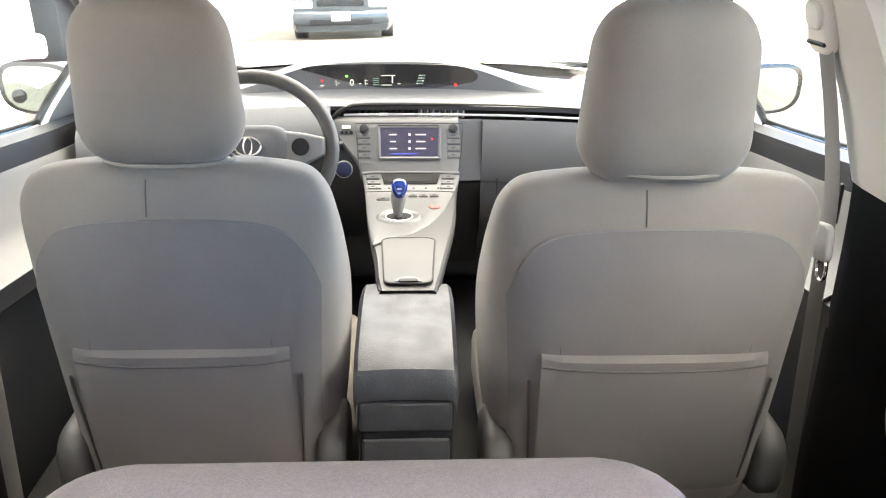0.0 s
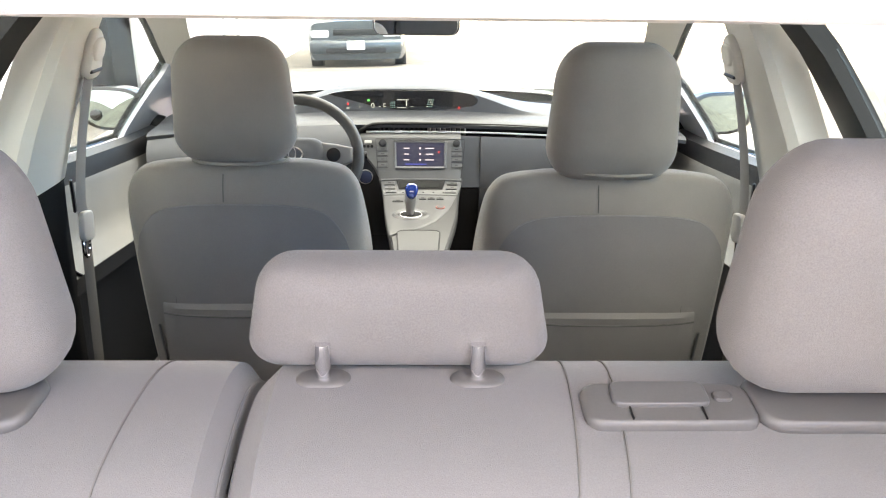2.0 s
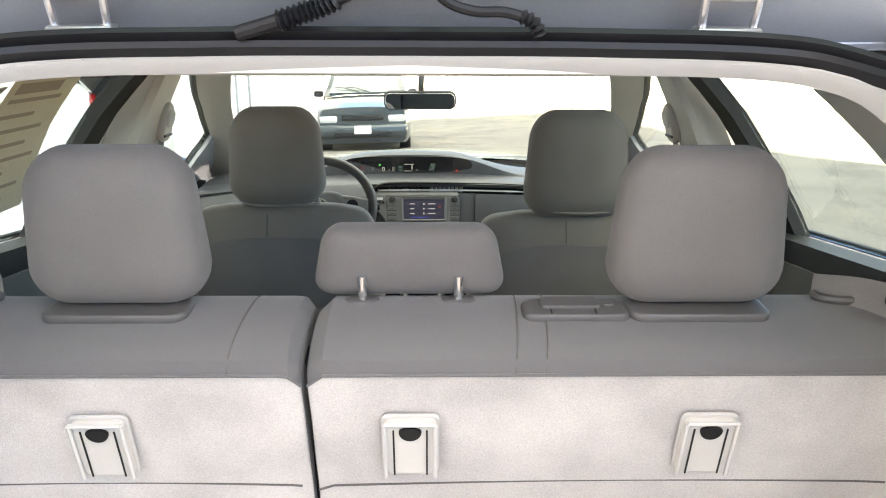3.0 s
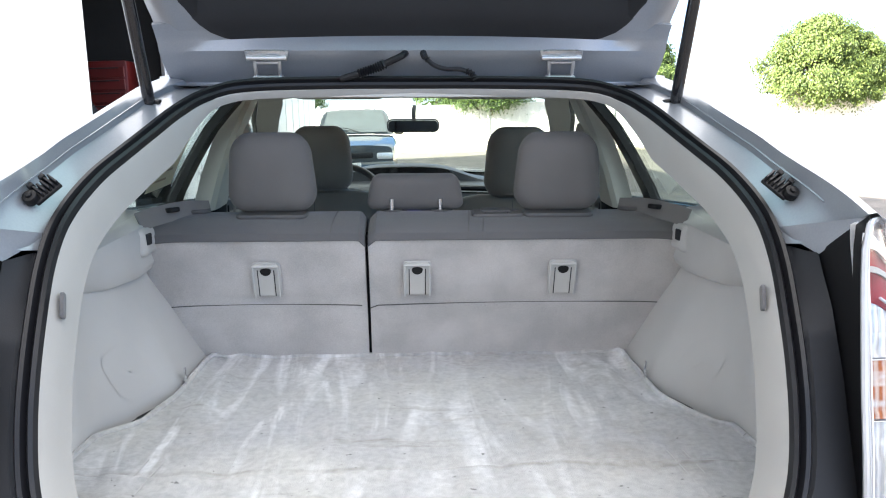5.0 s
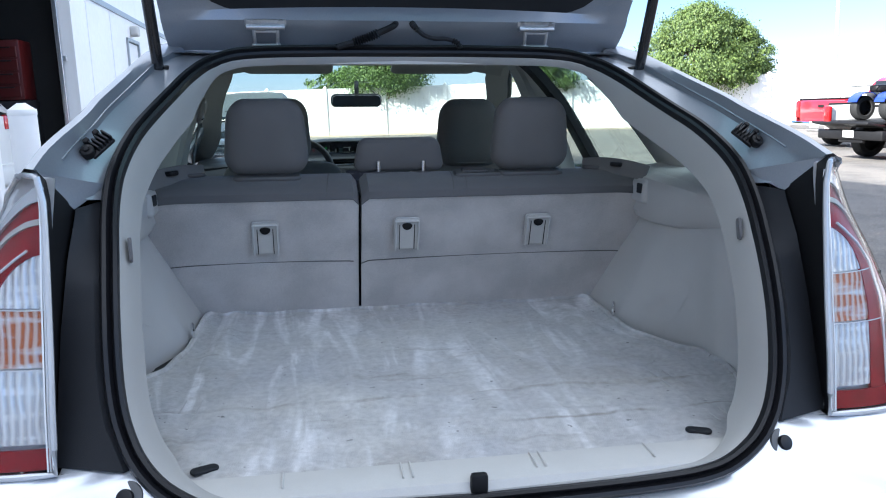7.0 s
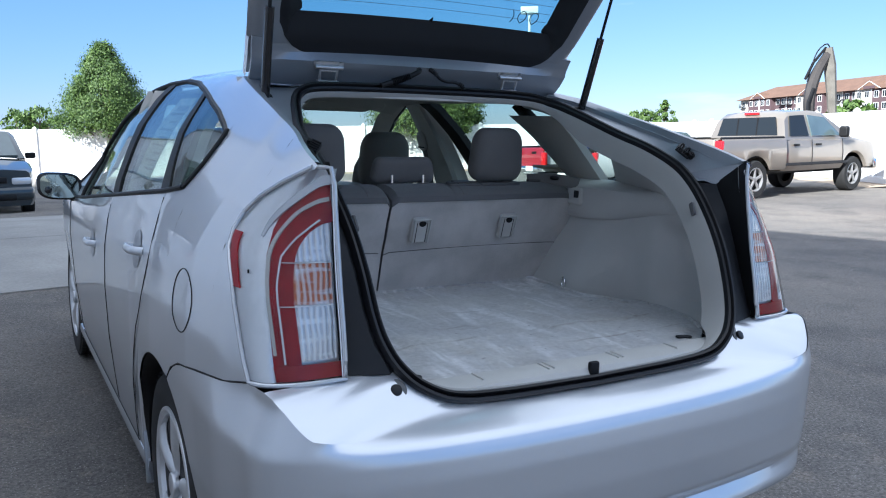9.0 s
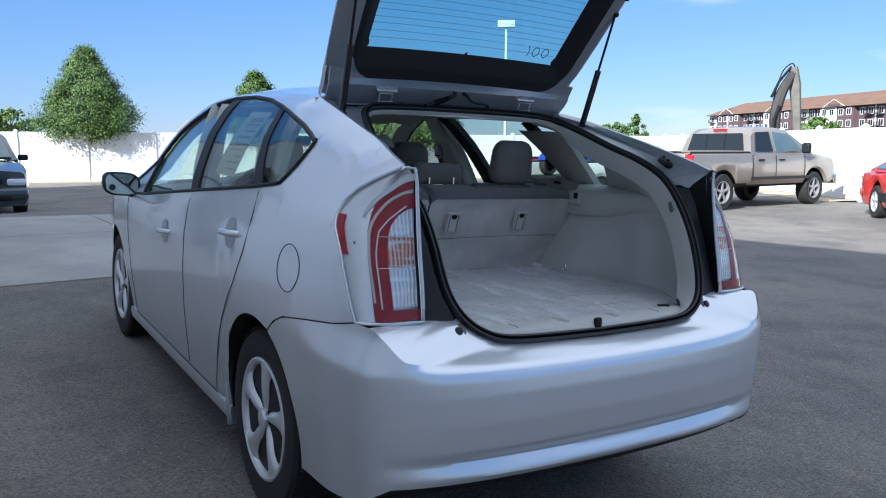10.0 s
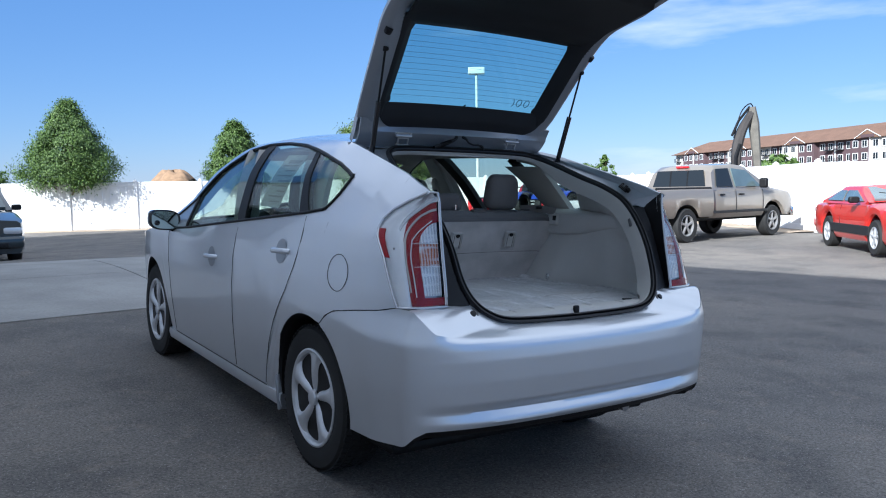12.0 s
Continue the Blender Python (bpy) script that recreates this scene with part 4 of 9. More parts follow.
# striker and sill plate
part("striker", box(0.028, 0.016, 0.045, 0.006, 2, pose(0, 0.145, 0.752)), BLACK_PLASTIC, car, "black latch striker on the cargo sill")
rows = [[(x, y, z) for y, z in ((0.135, 0.735), (0.150, 0.758), (0.175, 0.764), (0.215, 0.764), (0.222, 0.756), (0.222, 0.72))] for x in np.linspace(-0.455, 0.455, 31)]
part("cargo_sill", grid(rows), GREY_PLASTIC, car, "pale grey ribbed cargo sill trim")
for x in (-0.30, -0.115, -0.10, 0.10, 0.115, 0.30):
    part("sill_rib", box(0.004, 0.05, 0.004, 0.0015, 1, pose(x, 0.192, 0.765)), GREY_PLASTIC, car)

# lower bumper valance, exhaust side trim and underbody
rows = []
for s in np.linspace(-0.70, 0.70, 61):
    zl = bumper_low(s)
    x, y = bumper_point(s, zl, lerp_table(BUMP_PROFILE, zl))
    rows.append([(x, y + 0.012, zl + 0.02), (x * 0.995, y + 0.010, zl - 0.004), (x * 0.98, y + 0.04, zl - 0.035), (x * 0.94, y + 0.16, zl - 0.07), (x * 0.9, y + 0.35, zl - 0.08)])
part("valance", grid(rows), BLACK_PLASTIC, car, "black plastic lower valance")
part("underbody", box(1.44, 3.7, 0.05, 0.02, 2, pose(0, 2.25, 0.20)), BLACK_PLASTIC, car, "dark underbody")
part("tailpipe", tube(spline([(0.42, 0.62, 0.26), (0.44, 0.42, 0.27), (0.45, 0.26, 0.25)], 10), 0.024, 14), STEEL, car)

# ---- liftgate, raised ----
liftgate = new("liftgate")
liftgate.parent = car
tagged(liftgate, "raised silver liftgate with a glass window")
GATE_ANGLE = [(0.0, 52.0), (0.60, 52.5), (0.70, 38.0), (0.82, 14.0), (1.25, 7.0)]
gate_line = [(0.0, 1.098, 1.432)]
for k in range(250):
    s, y, z = gate_line[-1]
    a = radians(lerp_table(GATE_ANGLE, s))
    gate_line.append((s + 0.005, y - 0.005 * math.cos(a), z + 0.005 * math.sin(a)))


def gate_half(s):
    return lerp_table([(0.0, 0.553), (0.15, 0.566), (0.35, 0.588), (0.62, 0.612), (0.80, 0.610), (1.0, 0.592), (1.15, 0.560), (1.22, 0.52)], s)


def gate(s, x, n):
    """A point of the liftgate: s along it from the hinge, n towards its inner side."""
    i = min(len(gate_line) - 1, max(0, int(round(s / 0.005))))
    _, y, z = gate_line[i]
    a = radians(lerp_table(GATE_ANGLE, s))
    bow = -0.030 * (1 - min(1, abs(x) / 0.62) ** 2) if s > 0.10 else 0.0
    m = n + bow
    return (x, y - math.sin(a) * m, z - math.cos(a) * m)


def gate_sheet(s0, s1, xa, xb, n, ns=12, nx=6):
    return grid([[gate(s, xa(s) + (xb(s) - xa(s)) * k / nx, n(s, k / nx) if callable(n) else n) for k in range(nx + 1)] for s in np.linspace(s0, s1, ns + 1)])


def glass_half(s):
    return lerp_table([(0.235, 0.425), (0.26, 0.436), (0.45, 0.446), (0.60, 0.455), (0.64, 0.44)], s)


part("outer_skin", gate_sheet(0.0, 0.20, lambda s: -gate_half(s), lambda s: gate_half(s), -0.045, 8, 20), PAINT, liftgate)
part("tail_skin", gate_sheet(0.655, 1.22, lambda s: -gate_half(s), lambda s: gate_half(s), -0.050, 40, 24), PAINT, liftgate, "silver rear face of the liftgate")
part("gate_glass", thick(gate_sheet(0.19, 0.665, lambda s: -0.52, lambda s: 0.52, -0.040, 16, 16), 0.004), HATCH_GLASS, liftgate, "tinted rear window with heater lines")
for k in range(13):
    s = 0.262 + 0.028 * k
    part("heater_line", tube([gate(s, x, -0.034) for x in np.linspace(-glass_half(s), glass_half(s), 9)], 0.0006, 4), surface("heater_line", (0.05, 0.03, 0.02), 0.6) if k == 0 else bpy.data.materials["heater_line"], liftgate)
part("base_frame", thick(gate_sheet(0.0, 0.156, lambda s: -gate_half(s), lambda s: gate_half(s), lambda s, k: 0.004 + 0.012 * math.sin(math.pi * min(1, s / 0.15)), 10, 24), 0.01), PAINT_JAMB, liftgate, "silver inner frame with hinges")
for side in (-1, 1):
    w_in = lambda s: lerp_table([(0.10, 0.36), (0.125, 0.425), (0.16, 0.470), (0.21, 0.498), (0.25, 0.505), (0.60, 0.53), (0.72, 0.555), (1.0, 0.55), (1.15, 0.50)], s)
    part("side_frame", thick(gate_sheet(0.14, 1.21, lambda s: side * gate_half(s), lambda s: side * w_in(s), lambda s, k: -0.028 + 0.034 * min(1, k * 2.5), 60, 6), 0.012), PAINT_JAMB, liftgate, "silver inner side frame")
    part("edge", gate_sheet(0.0, 1.22, lambda s: side * gate_half(s), lambda s: side * gate_half(s) * 0.999, lambda s, k: -0.048 + 0.030 * k, 60, 2), PAINT, liftgate)
    part("glass_surround", thick(gate_sheet(0.135, 0.70, lambda s: side * (w_in(s) + 0.004), lambda s: side * (glass_half(min(0.63, max(0.24, s))) if 0.225 < s < 0.645 else max(0.02, 0.436 - 0.0)), lambda s, k: 0.012 - 0.040 * max(0, k - 0.3) * 1.4, 40, 6), 0.006), BLACK_TRIM, liftgate, "black window surround")
    rubber = part("gate_buffer", cyl(0.018, 0.03, 16, bevel=0.004, at=Matrix.Translation(gate(0.60, side * 0.585, 0.006)) @ pose(0, 0, 0, 50)), RUBBER, liftgate, "black rubber buffer")
part("lower_surround", thick(gate_sheet(0.105, 0.232, lambda s: -lerp_table([(0.105, 0.37), (0.125, 0.43), (0.16, 0.474), (0.21, 0.50)], s), lambda s: lerp_table([(0.105, 0.37), (0.125, 0.43), (0.16, 0.474), (0.21, 0.50)], s), lambda s, k: 0.016 - 0.030 * max(0, s - 0.16) / 0.07, 8, 24), 0.006), BLACK_TRIM, liftgate, "black trim below the window")
upper = lambda s, k: lerp_table([(0.632, -0.026), (0.66, 0.004), (0.72, 0.022), (1.10, 0.022), (1.18, 0.0)], s)
part("tail_trim", thick(gate_sheet(0.632, 1.18, lambda s: -lerp_table([(0.632, 0.455), (0.68, 0.54), (0.9, 0.55), (1.1, 0.53), (1.18, 0.46)], s), lambda s: lerp_table([(0.632, 0.455), (0.68, 0.54), (0.9, 0.55), (1.1, 0.53), (1.18, 0.46)], s), upper, 40, 24), 0.008), BLACK_TRIM, liftgate, "black inner trim panel")
part("tail_rim", tube([gate(1.215, x, -0.02) for x in np.linspace(-0.52, 0.52, 24)], 0.022, 8), PAINT, liftgate)
part("latch", box(0.09, 0.06, 0.035, 0.008, 2, Matrix.Translation(gate(1.17, 0.0, 0.03)) @ pose(0, 0, 0, -8)), STEEL, liftgate)
part("washer_nozzle", cyl(0.006, 0.02, 10, 0.002, at=Matrix.Translation(gate(0.236, 0.0, -0.01)) @ pose(0, 0, 0, 60)), BLACK_PLASTIC, liftgate)
part("pressed_ridge", tube([gate(0.052, x, 0.014) for x in np.linspace(-0.095, 0.095, 12)], [0.002 + 0.009 * math.sin(math.pi * k / 11) for k in range(12)], 8), PAINT_JAMB, liftgate)
part("frame_crease", tube([gate(0.020 + 0.010 * (abs(x) / 0.54) ** 6, x, 0.010) for x in np.linspace(-0.54, 0.54, 40)], 0.003, 6), PAINT_JAMB, liftgate)
# hand-drawn marks on the glass
part("paint_mark", join(tube([gate(s, 0.30 + 0.006 * math.sin(k), -0.0355) for k, s in enumerate(np.linspace(0.245, 0.292, 5))], 0.0016, 5),
                        tube([gate(0.268 + 0.021 * math.sin(a), 0.338 + 0.015 * math.cos(a), -0.0355) for a in np.linspace(0, 2 * math.pi, 17)[:-1]], 0.0016, 5, closed=True),
                        tube([gate(0.268 + 0.021 * math.sin(a), 0.385 + 0.015 * math.cos(a), -0.0355) for a in np.linspace(0, 2 * math.pi, 17)[:-1]], 0.0016, 5, closed=True)), surface("marker_paint", (0.03, 0.05, 0.07), 0.7), liftgate, "hand-drawn number on the glass")
for side in (-1, 1):
    hx = side * 0.327
    hinge = part("hinge", join(box(0.096, 0.007, 0.018, 0.003, 2, pose(hx, 1.020, 1.490, 30)),
                               tube([(hx - 0.027, 1.016, 1.486), (hx - 0.027, 1.022, 1.462), (hx - 0.026, 1.030, 1.441)], 0.0042, 8),
                               tube([(hx + 0.027, 1.016, 1.486), (hx + 0.027, 1.022, 1.462), (hx + 0.026, 1.030, 1.441)], 0.0042, 8),
                               tube([(hx - 0.027, 1.020, 1.470), (hx, 1.020, 1.470), (hx + 0.027, 1.020, 1.470)], 0.0032, 8),
                               box(0.066, 0.022, 0.005, 0.0015, 1, pose(hx, 1.030, 1.440, 10)), cyl(0.0065, 0.088, 12, at=pose(hx, 1.016, 1.480, 0, 90))), STEEL, liftgate, "plated steel hinge")
    for k in (-1, 1):
        part("hinge_bolt", cyl(0.007, 0.006, 6, at=pose(hx + k * 0.036, 1.015, 1.491, 120)), STEEL, hinge)
    # pressed ridge in the frame over the hinge
    part("pressed_ridge", tube([gate(0.052 + 0.004 * math.sin(math.pi * t), side * (0.25 + 0.19 * t), 0.014) for t in np.linspace(0, 1, 12)], [0.002 + 0.009 * math.sin(math.pi * t) for t in np.linspace(0, 1, 12)], 8), PAINT_JAMB, liftgate)
    part("trim_seam", tube([gate(sv, side * (0.385 - 0.02 * sv), lerp_table([(0.105, 0.0175), (0.16, 0.0172), (0.232, -0.014)], sv)) for sv in np.linspace(0.108, 0.23, 8)], 0.0012, 5), RUBBER, liftgate)
    foot, head = Vector((side * 0.556, 0.915, 1.378)), Vector((side * 0.572, 0.775, 1.835))
    mid = foot.lerp(head, 0.52)
    strut = part("gas_strut", tube([foot, foot.lerp(mid, 0.5), mid], 0.0125, 14), BLACK_GLOSS, car, "black gas strut holding the liftgate")
    part("rod", tube([mid, mid.lerp(head, 0.5), head], 0.005, 10), BLACK_PLASTIC, strut)
    part("ball_joint", join(cyl(0.018, 0.03, 14, bevel=0.004, at=pose(*(foot + Vector((-side * 0.008, 0.01, -0.004))), 0, 80)), box(0.02, 0.03, 0.03, 0.006, 2, Matrix.Translation(foot))), BLACK_PLASTIC, strut)
    part("strut_end", cyl(0.012, 0.022, 12, bevel=0.003, at=pose(*head, 0, 80)), BLACK_PLASTIC, strut)
    u, n = Vector((side * 0.62, -0.52, -0.59)).normalized(), Vector((side * 0.05, -0.70, 0.71)).normalized()
    v = u.cross(n).normalized()
    n = v.cross(u).normalized()
    seat_at = Matrix.Translation((side * 0.588, 0.470, 1.258)) @ Matrix((u, v, n)).transposed().to_4x4() @ Matrix.Scale(0.78, 4)
    stop = part("gate_stop", box(0.062, 0.034, 0.010, 0.003, 2, seat_at), RUBBER, car, "black ribbed rubber gate stop")
    for k in range(5):
        part("rib", box(0.0045, 0.030, 0.016, 0.001, 1, seat_at @ pose(-0.026 + 0.0092 * k, 0, 0.010)), RUBBER, stop)
    for du in (-0.016, 0.012):
        part("prong", box(0.013, 0.012, 0.026, 0.003, 2, seat_at @ pose(du, -side * 0.020, 0.008)), BLACK_PLASTIC, stop)
    part("roller", join(cyl(0.015, 0.020, 18, bevel=0.003, at=seat_at @ pose(0.030, 0, 0.010, 0, 0, 0)), cyl(0.007, 0.026, 12, bevel=0.002, at=seat_at @ pose(0.030, 0, 0.012))), BLACK_PLASTIC, stop)
hose = spline([(-0.165, 0.998, 1.434), (-0.125, 1.000, 1.446), (-0.088, 1.000, 1.458), (-0.055, 0.992, 1.472), (-0.030, 1.000, 1.484), (-0.020, 1.025, 1.492)], 60)
part("wiring_hose", tube(hose, [0.0115 if 14 < k < 36 and k % 2 else 0.0078 for k in range(60)], 10), RUBBER, liftgate, "black corrugated wiring hose")
cable = spline([(0.018, 1.02, 1.492), (0.022, 0.998, 1.482), (0.042, 0.996, 1.464), (0.068, 0.998, 1.456), (0.098, 0.998, 1.455), (0.124, 0.996, 1.446), (0.132, 0.998, 1.434)], 50)
part("washer_hose", tube(cable, [0.0080 if (k < 12 or k > 40) and k % 2 else 0.0052 for k in range(50)], 8), RUBBER, liftgate, "thin black washer hose")

# ---- wheels ----
def wheel_parts(wheel, out):
    prof = [(0.196, -0.085), (0.215, -0.096), (0.26, -0.102), (0.295, -0.098), (0.309, -0.082), (0.312, -0.055), (0.312, 0.055), (0.309, 0.082), (0.295, 0.098), (0.26, 0.102), (0.215, 0.096), (0.196, 0.085)]
    n = 72
    rows = [[(x, r * math.cos(2 * math.pi * k / n), r * math.sin(2 * math.pi * k / n)) for k in range(n)] for r, x in prof]
    part("tyre", grid(rows, closed=True), TYRE, wheel, "black road tyre with a treaded face")
    for x in (-0.055, -0.02, 0.02, 0.055):
        rows = [[(x + dx, r * math.cos(2 * math.pi * k / n), r * math.sin(2 * math.pi * k / n)) for k in range(n)] for dx, r in ((-0.004, 0.3125), (0, 0.305), (0.004, 0.3125))]
        part("tread_groove", grid(rows, closed=True), RUBBER, wheel)
    blocks = bmesh.new()
    tread = []
    for k in range(64):
        a = 2 * math.pi * k / 64
        for x in (-0.078, -0.0375, 0.0, 0.0375, 0.078):
            tread.append(box(0.026, 0.022, 0.006, 0, 1, Matrix.Rotation(a + (0.02 if x else 0), 4, "X") @ pose(x, 0, 0.3125, 0, 0, 12 if x > 0 else -12)))
    part("tread", join(*tread), TYRE, wheel, smooth=False)
    o = out
    rim = [[(o * x, r * math.cos(2 * math.pi * k / n), r * math.sin(2 * math.pi * k / n)) for k in range(n)] for r, x in ((0.214, 0.090), (0.212, 0.099), (0.204, 0.101), (0.192, 0.094), (0.188, 0.080))]
    part("rim", grid(rim, closed=True), ALLOY, wheel, "silver wheel rim")
    part("brake_drum", cyl(0.19, 0.05, 40, at=pose(o * 0.055, 0, 0, 0, 90)), BLACK_PLASTIC, wheel)
    for k in range(5):
        a0 = 2 * math.pi * k / 5 + 0.30
        rows = []
        for i in range(9):
            t = i / 8
            r = 0.030 + 0.164 * t
            half = lerp_table([(0, 0.60), (0.2, 0.34), (0.45, 0.22), (0.7, 0.20), (0.9, 0.27), (1, 0.40)], t)
            bulge = 0.098 - 0.012 * (1 - t) ** 2 + 0.004 * math.sin(math.pi * t)
            row = []
            for j in range(9):
                q = -1 + j / 4
                a = a0 + half * q + 0.10 * t
                row.append((o * (bulge - 0.016 * abs(q) ** 3), r * math.cos(a), r * math.sin(a)))
            rows.append(row)
        part("spoke", thick(grid(rows), 0.006), ALLOY, wheel)
    part("hub_cap", cyl(0.034, 0.02, 28, bevel=0.005, at=pose(o * 0.092, 0, 0, 0, 90)), ALLOY, wheel)


for side in (-1, 1):
    for hy, hz in (HUB_R, HUB_F):
        wheel = new("wheel")
        wheel.parent = car
        wheel.matrix_basis = pose(side * (0.728 if hy < 2 else 0.722), hy, 0.301) @ Matrix.Diagonal((1.0, 1.034, 1.034, 1.0))
        wheel_parts(wheel, side)

# ---- mirrors, handles, fuel flap, mud flap ----
for side in (-1, 1):
    m = new("door_mirror")
    m.parent = car
    tagged(m, "silver-backed door mirror")
    oval = [(side * (0.912 + 0.100 * math.copysign(abs(math.cos(a)) ** 0.62, math.cos(a))), 0.972 + 0.066 * math.copysign(abs(math.sin(a)) ** 0.62, math.sin(a)) + 0.010 * math.cos(a)) for a in np.linspace(0, 2 * math.pi, 33)[:-1]]
    c = Vector((side * 0.912, 0.972))
    rows = []
    for f, y in ((0.90, 2.988), (0.985, 2.990), (1.0, 3.005), (0.97, 3.045), (0.85, 3.08), (0.55, 3.102), (0.15, 3.11)):
        rows.append([(c.x + (x - c.x) * f, y, c.y + (z - c.y) * f) for x, z in oval])
    part("housing", grid(rows, closed=True, cap=True), BLACK_GLOSS, m, "dark mirror housing")
    face = [[(c.x + (x - c.x) * f, 2.9835 + 0.0015 * f, c.y + (z - c.y) * f) for x, z in oval] for f in (0.84, 0.82, 0.5, 0.02)]
    part("glass", grid(face, closed=True), MIRROR_TINTED, m, "green-tinted mirror glass")
    if side < 0:
        part("blind_spot_mirror", join(cyl(0.017, 0.004, 20, bevel=0.001, at=pose(side * 0.962, 2.981, 0.955, 90))), BLACK_GLOSS, m, "small round dark blind-spot mirror")
    part("stalk", tube([(side * 0.79, 3.05, 0.905), (side * 0.82, 3.045, 0.915), (side * 0.86, 3.04, 0.93)], [0.036, 0.034, 0.030], 14), BLACK_PLASTIC, m)
    for y, z in ((1.23, 0.930), (2.205, 0.812)):
        x = side_x(y, z)
        h = new("door_handle")
        h.parent = car
        bar = spline([(side * (x - 0.004), y + 0.085, z - 0.006), (side * (x + 0.022), y + 0.06, z), (side * (x + 0.028), y, z + 0.004), (side * (x + 0.022), y - 0.06, z + 0.006), (side * (x - 0.004), y - 0.085, z + 0.004)], 20)
        part("grip", tube(bar, 0.013, 10, flat=0.7), PAINT, h, "silver pull handle")
        # the recess is flat; its shade is put in as a darker silver
        part("recess", grid([[(side * (side_x(y + 0.062 * r * math.cos(a), z + 0.058 * r * math.sin(a)) + 0.0015), y + 0.062 * r * math.cos(a), z + 0.058 * r * math.sin(a)) for a in np.linspace(0, 2 * math.pi, 25)] for r in (1.0, 0.7, 0.35, 0.05)]), PAINT_JAMB, h, "flat darker disc behind the handle, painting the shade of its recess")
yc, zc = 0.655, 0.893
rim = [(-(side_x(yc + 0.083 * math.cos(a), zc + 0.075 * math.sin(a)) + 0.0005), yc + 0.083 * math.cos(a), zc + 0.075 * math.sin(a)) for a in np.linspace(0, 2 * math.pi, 49)[:-1]]
flap = part("fuel_flap_gap", tube(rim, 0.0015, 6, closed=True), BLACK_PLASTIC, car, "dark joint round the fuel flap")
for side in (-1, 1):
    part("mud_flap", box(0.10, 0.02, 0.17, 0.006, 2, pose(side * 0.785, 1.318, 0.235, -12)), PAINT_JAMB, car)
    # bumper seam and panel joints
    part("panel_joint", tube([(side * (side_x(y, z) + 0.0008), y, z) for y, z in SEAM], 0.0016, 6), BLACK_PLASTIC, car)
    for cut in (C_CUT, B_CUT, A_CUT):
        part("door_joint", tube([(side * (side_x(cut(z), z) + 0.0006), cut(z) - 0.002, z) for z in np.linspace(0.25, 0.93 if cut is A_CUT else (1.0 if cut is B_CUT else 1.10), 16)], 0.0015, 6), BLACK_PLASTIC, car)
    part("sill_joint", tube([(side * (side_x(y, 0.237) + 0.0006), y, 0.237) for y in np.linspace(1.47, 3.06, 16)], 0.0022, 6), BLACK_PLASTIC, car)


# ---- inside: linings fixed to the shell ----
def boxy(v):
    return math.copysign(abs(v) ** 0.55, v)


def inner_x(y, z, d=0.045):
    return side_x(y, z) - d


# headliner
rows = []
for y in np.linspace(1.065, 2.42, 26):
    zr = min(rail_z(max(1.09, y)), 1.455) - 0.040 - lerp_table([(0.95, 0.006), (1.2, 0.0), (2.1, 0.0), (2.3, 0.015)], y)
    xr = side_x(max(1.05, y), zr) - 0.05
    rows.append([(xr * s, y, zr + 0.045 * (1 - abs(s) ** 2.6)) for s in np.linspace(-1, 1, 23)])
part("headliner", thick(grid(rows), 0.008), HEADLINER, car, "pale cloth headliner")
rows = [[(x, y, z) for y, z in ((1.016, 1.404), (1.014, 1.396), (1.030, 1.393), (1.055, 1.400), (1.085, 1.418))] for x in np.linspace(-0.40, 0.40, 17)]
part("rear_header_trim", grid(rows), TRIM_BEIGE, car, "beige trim over the opening")
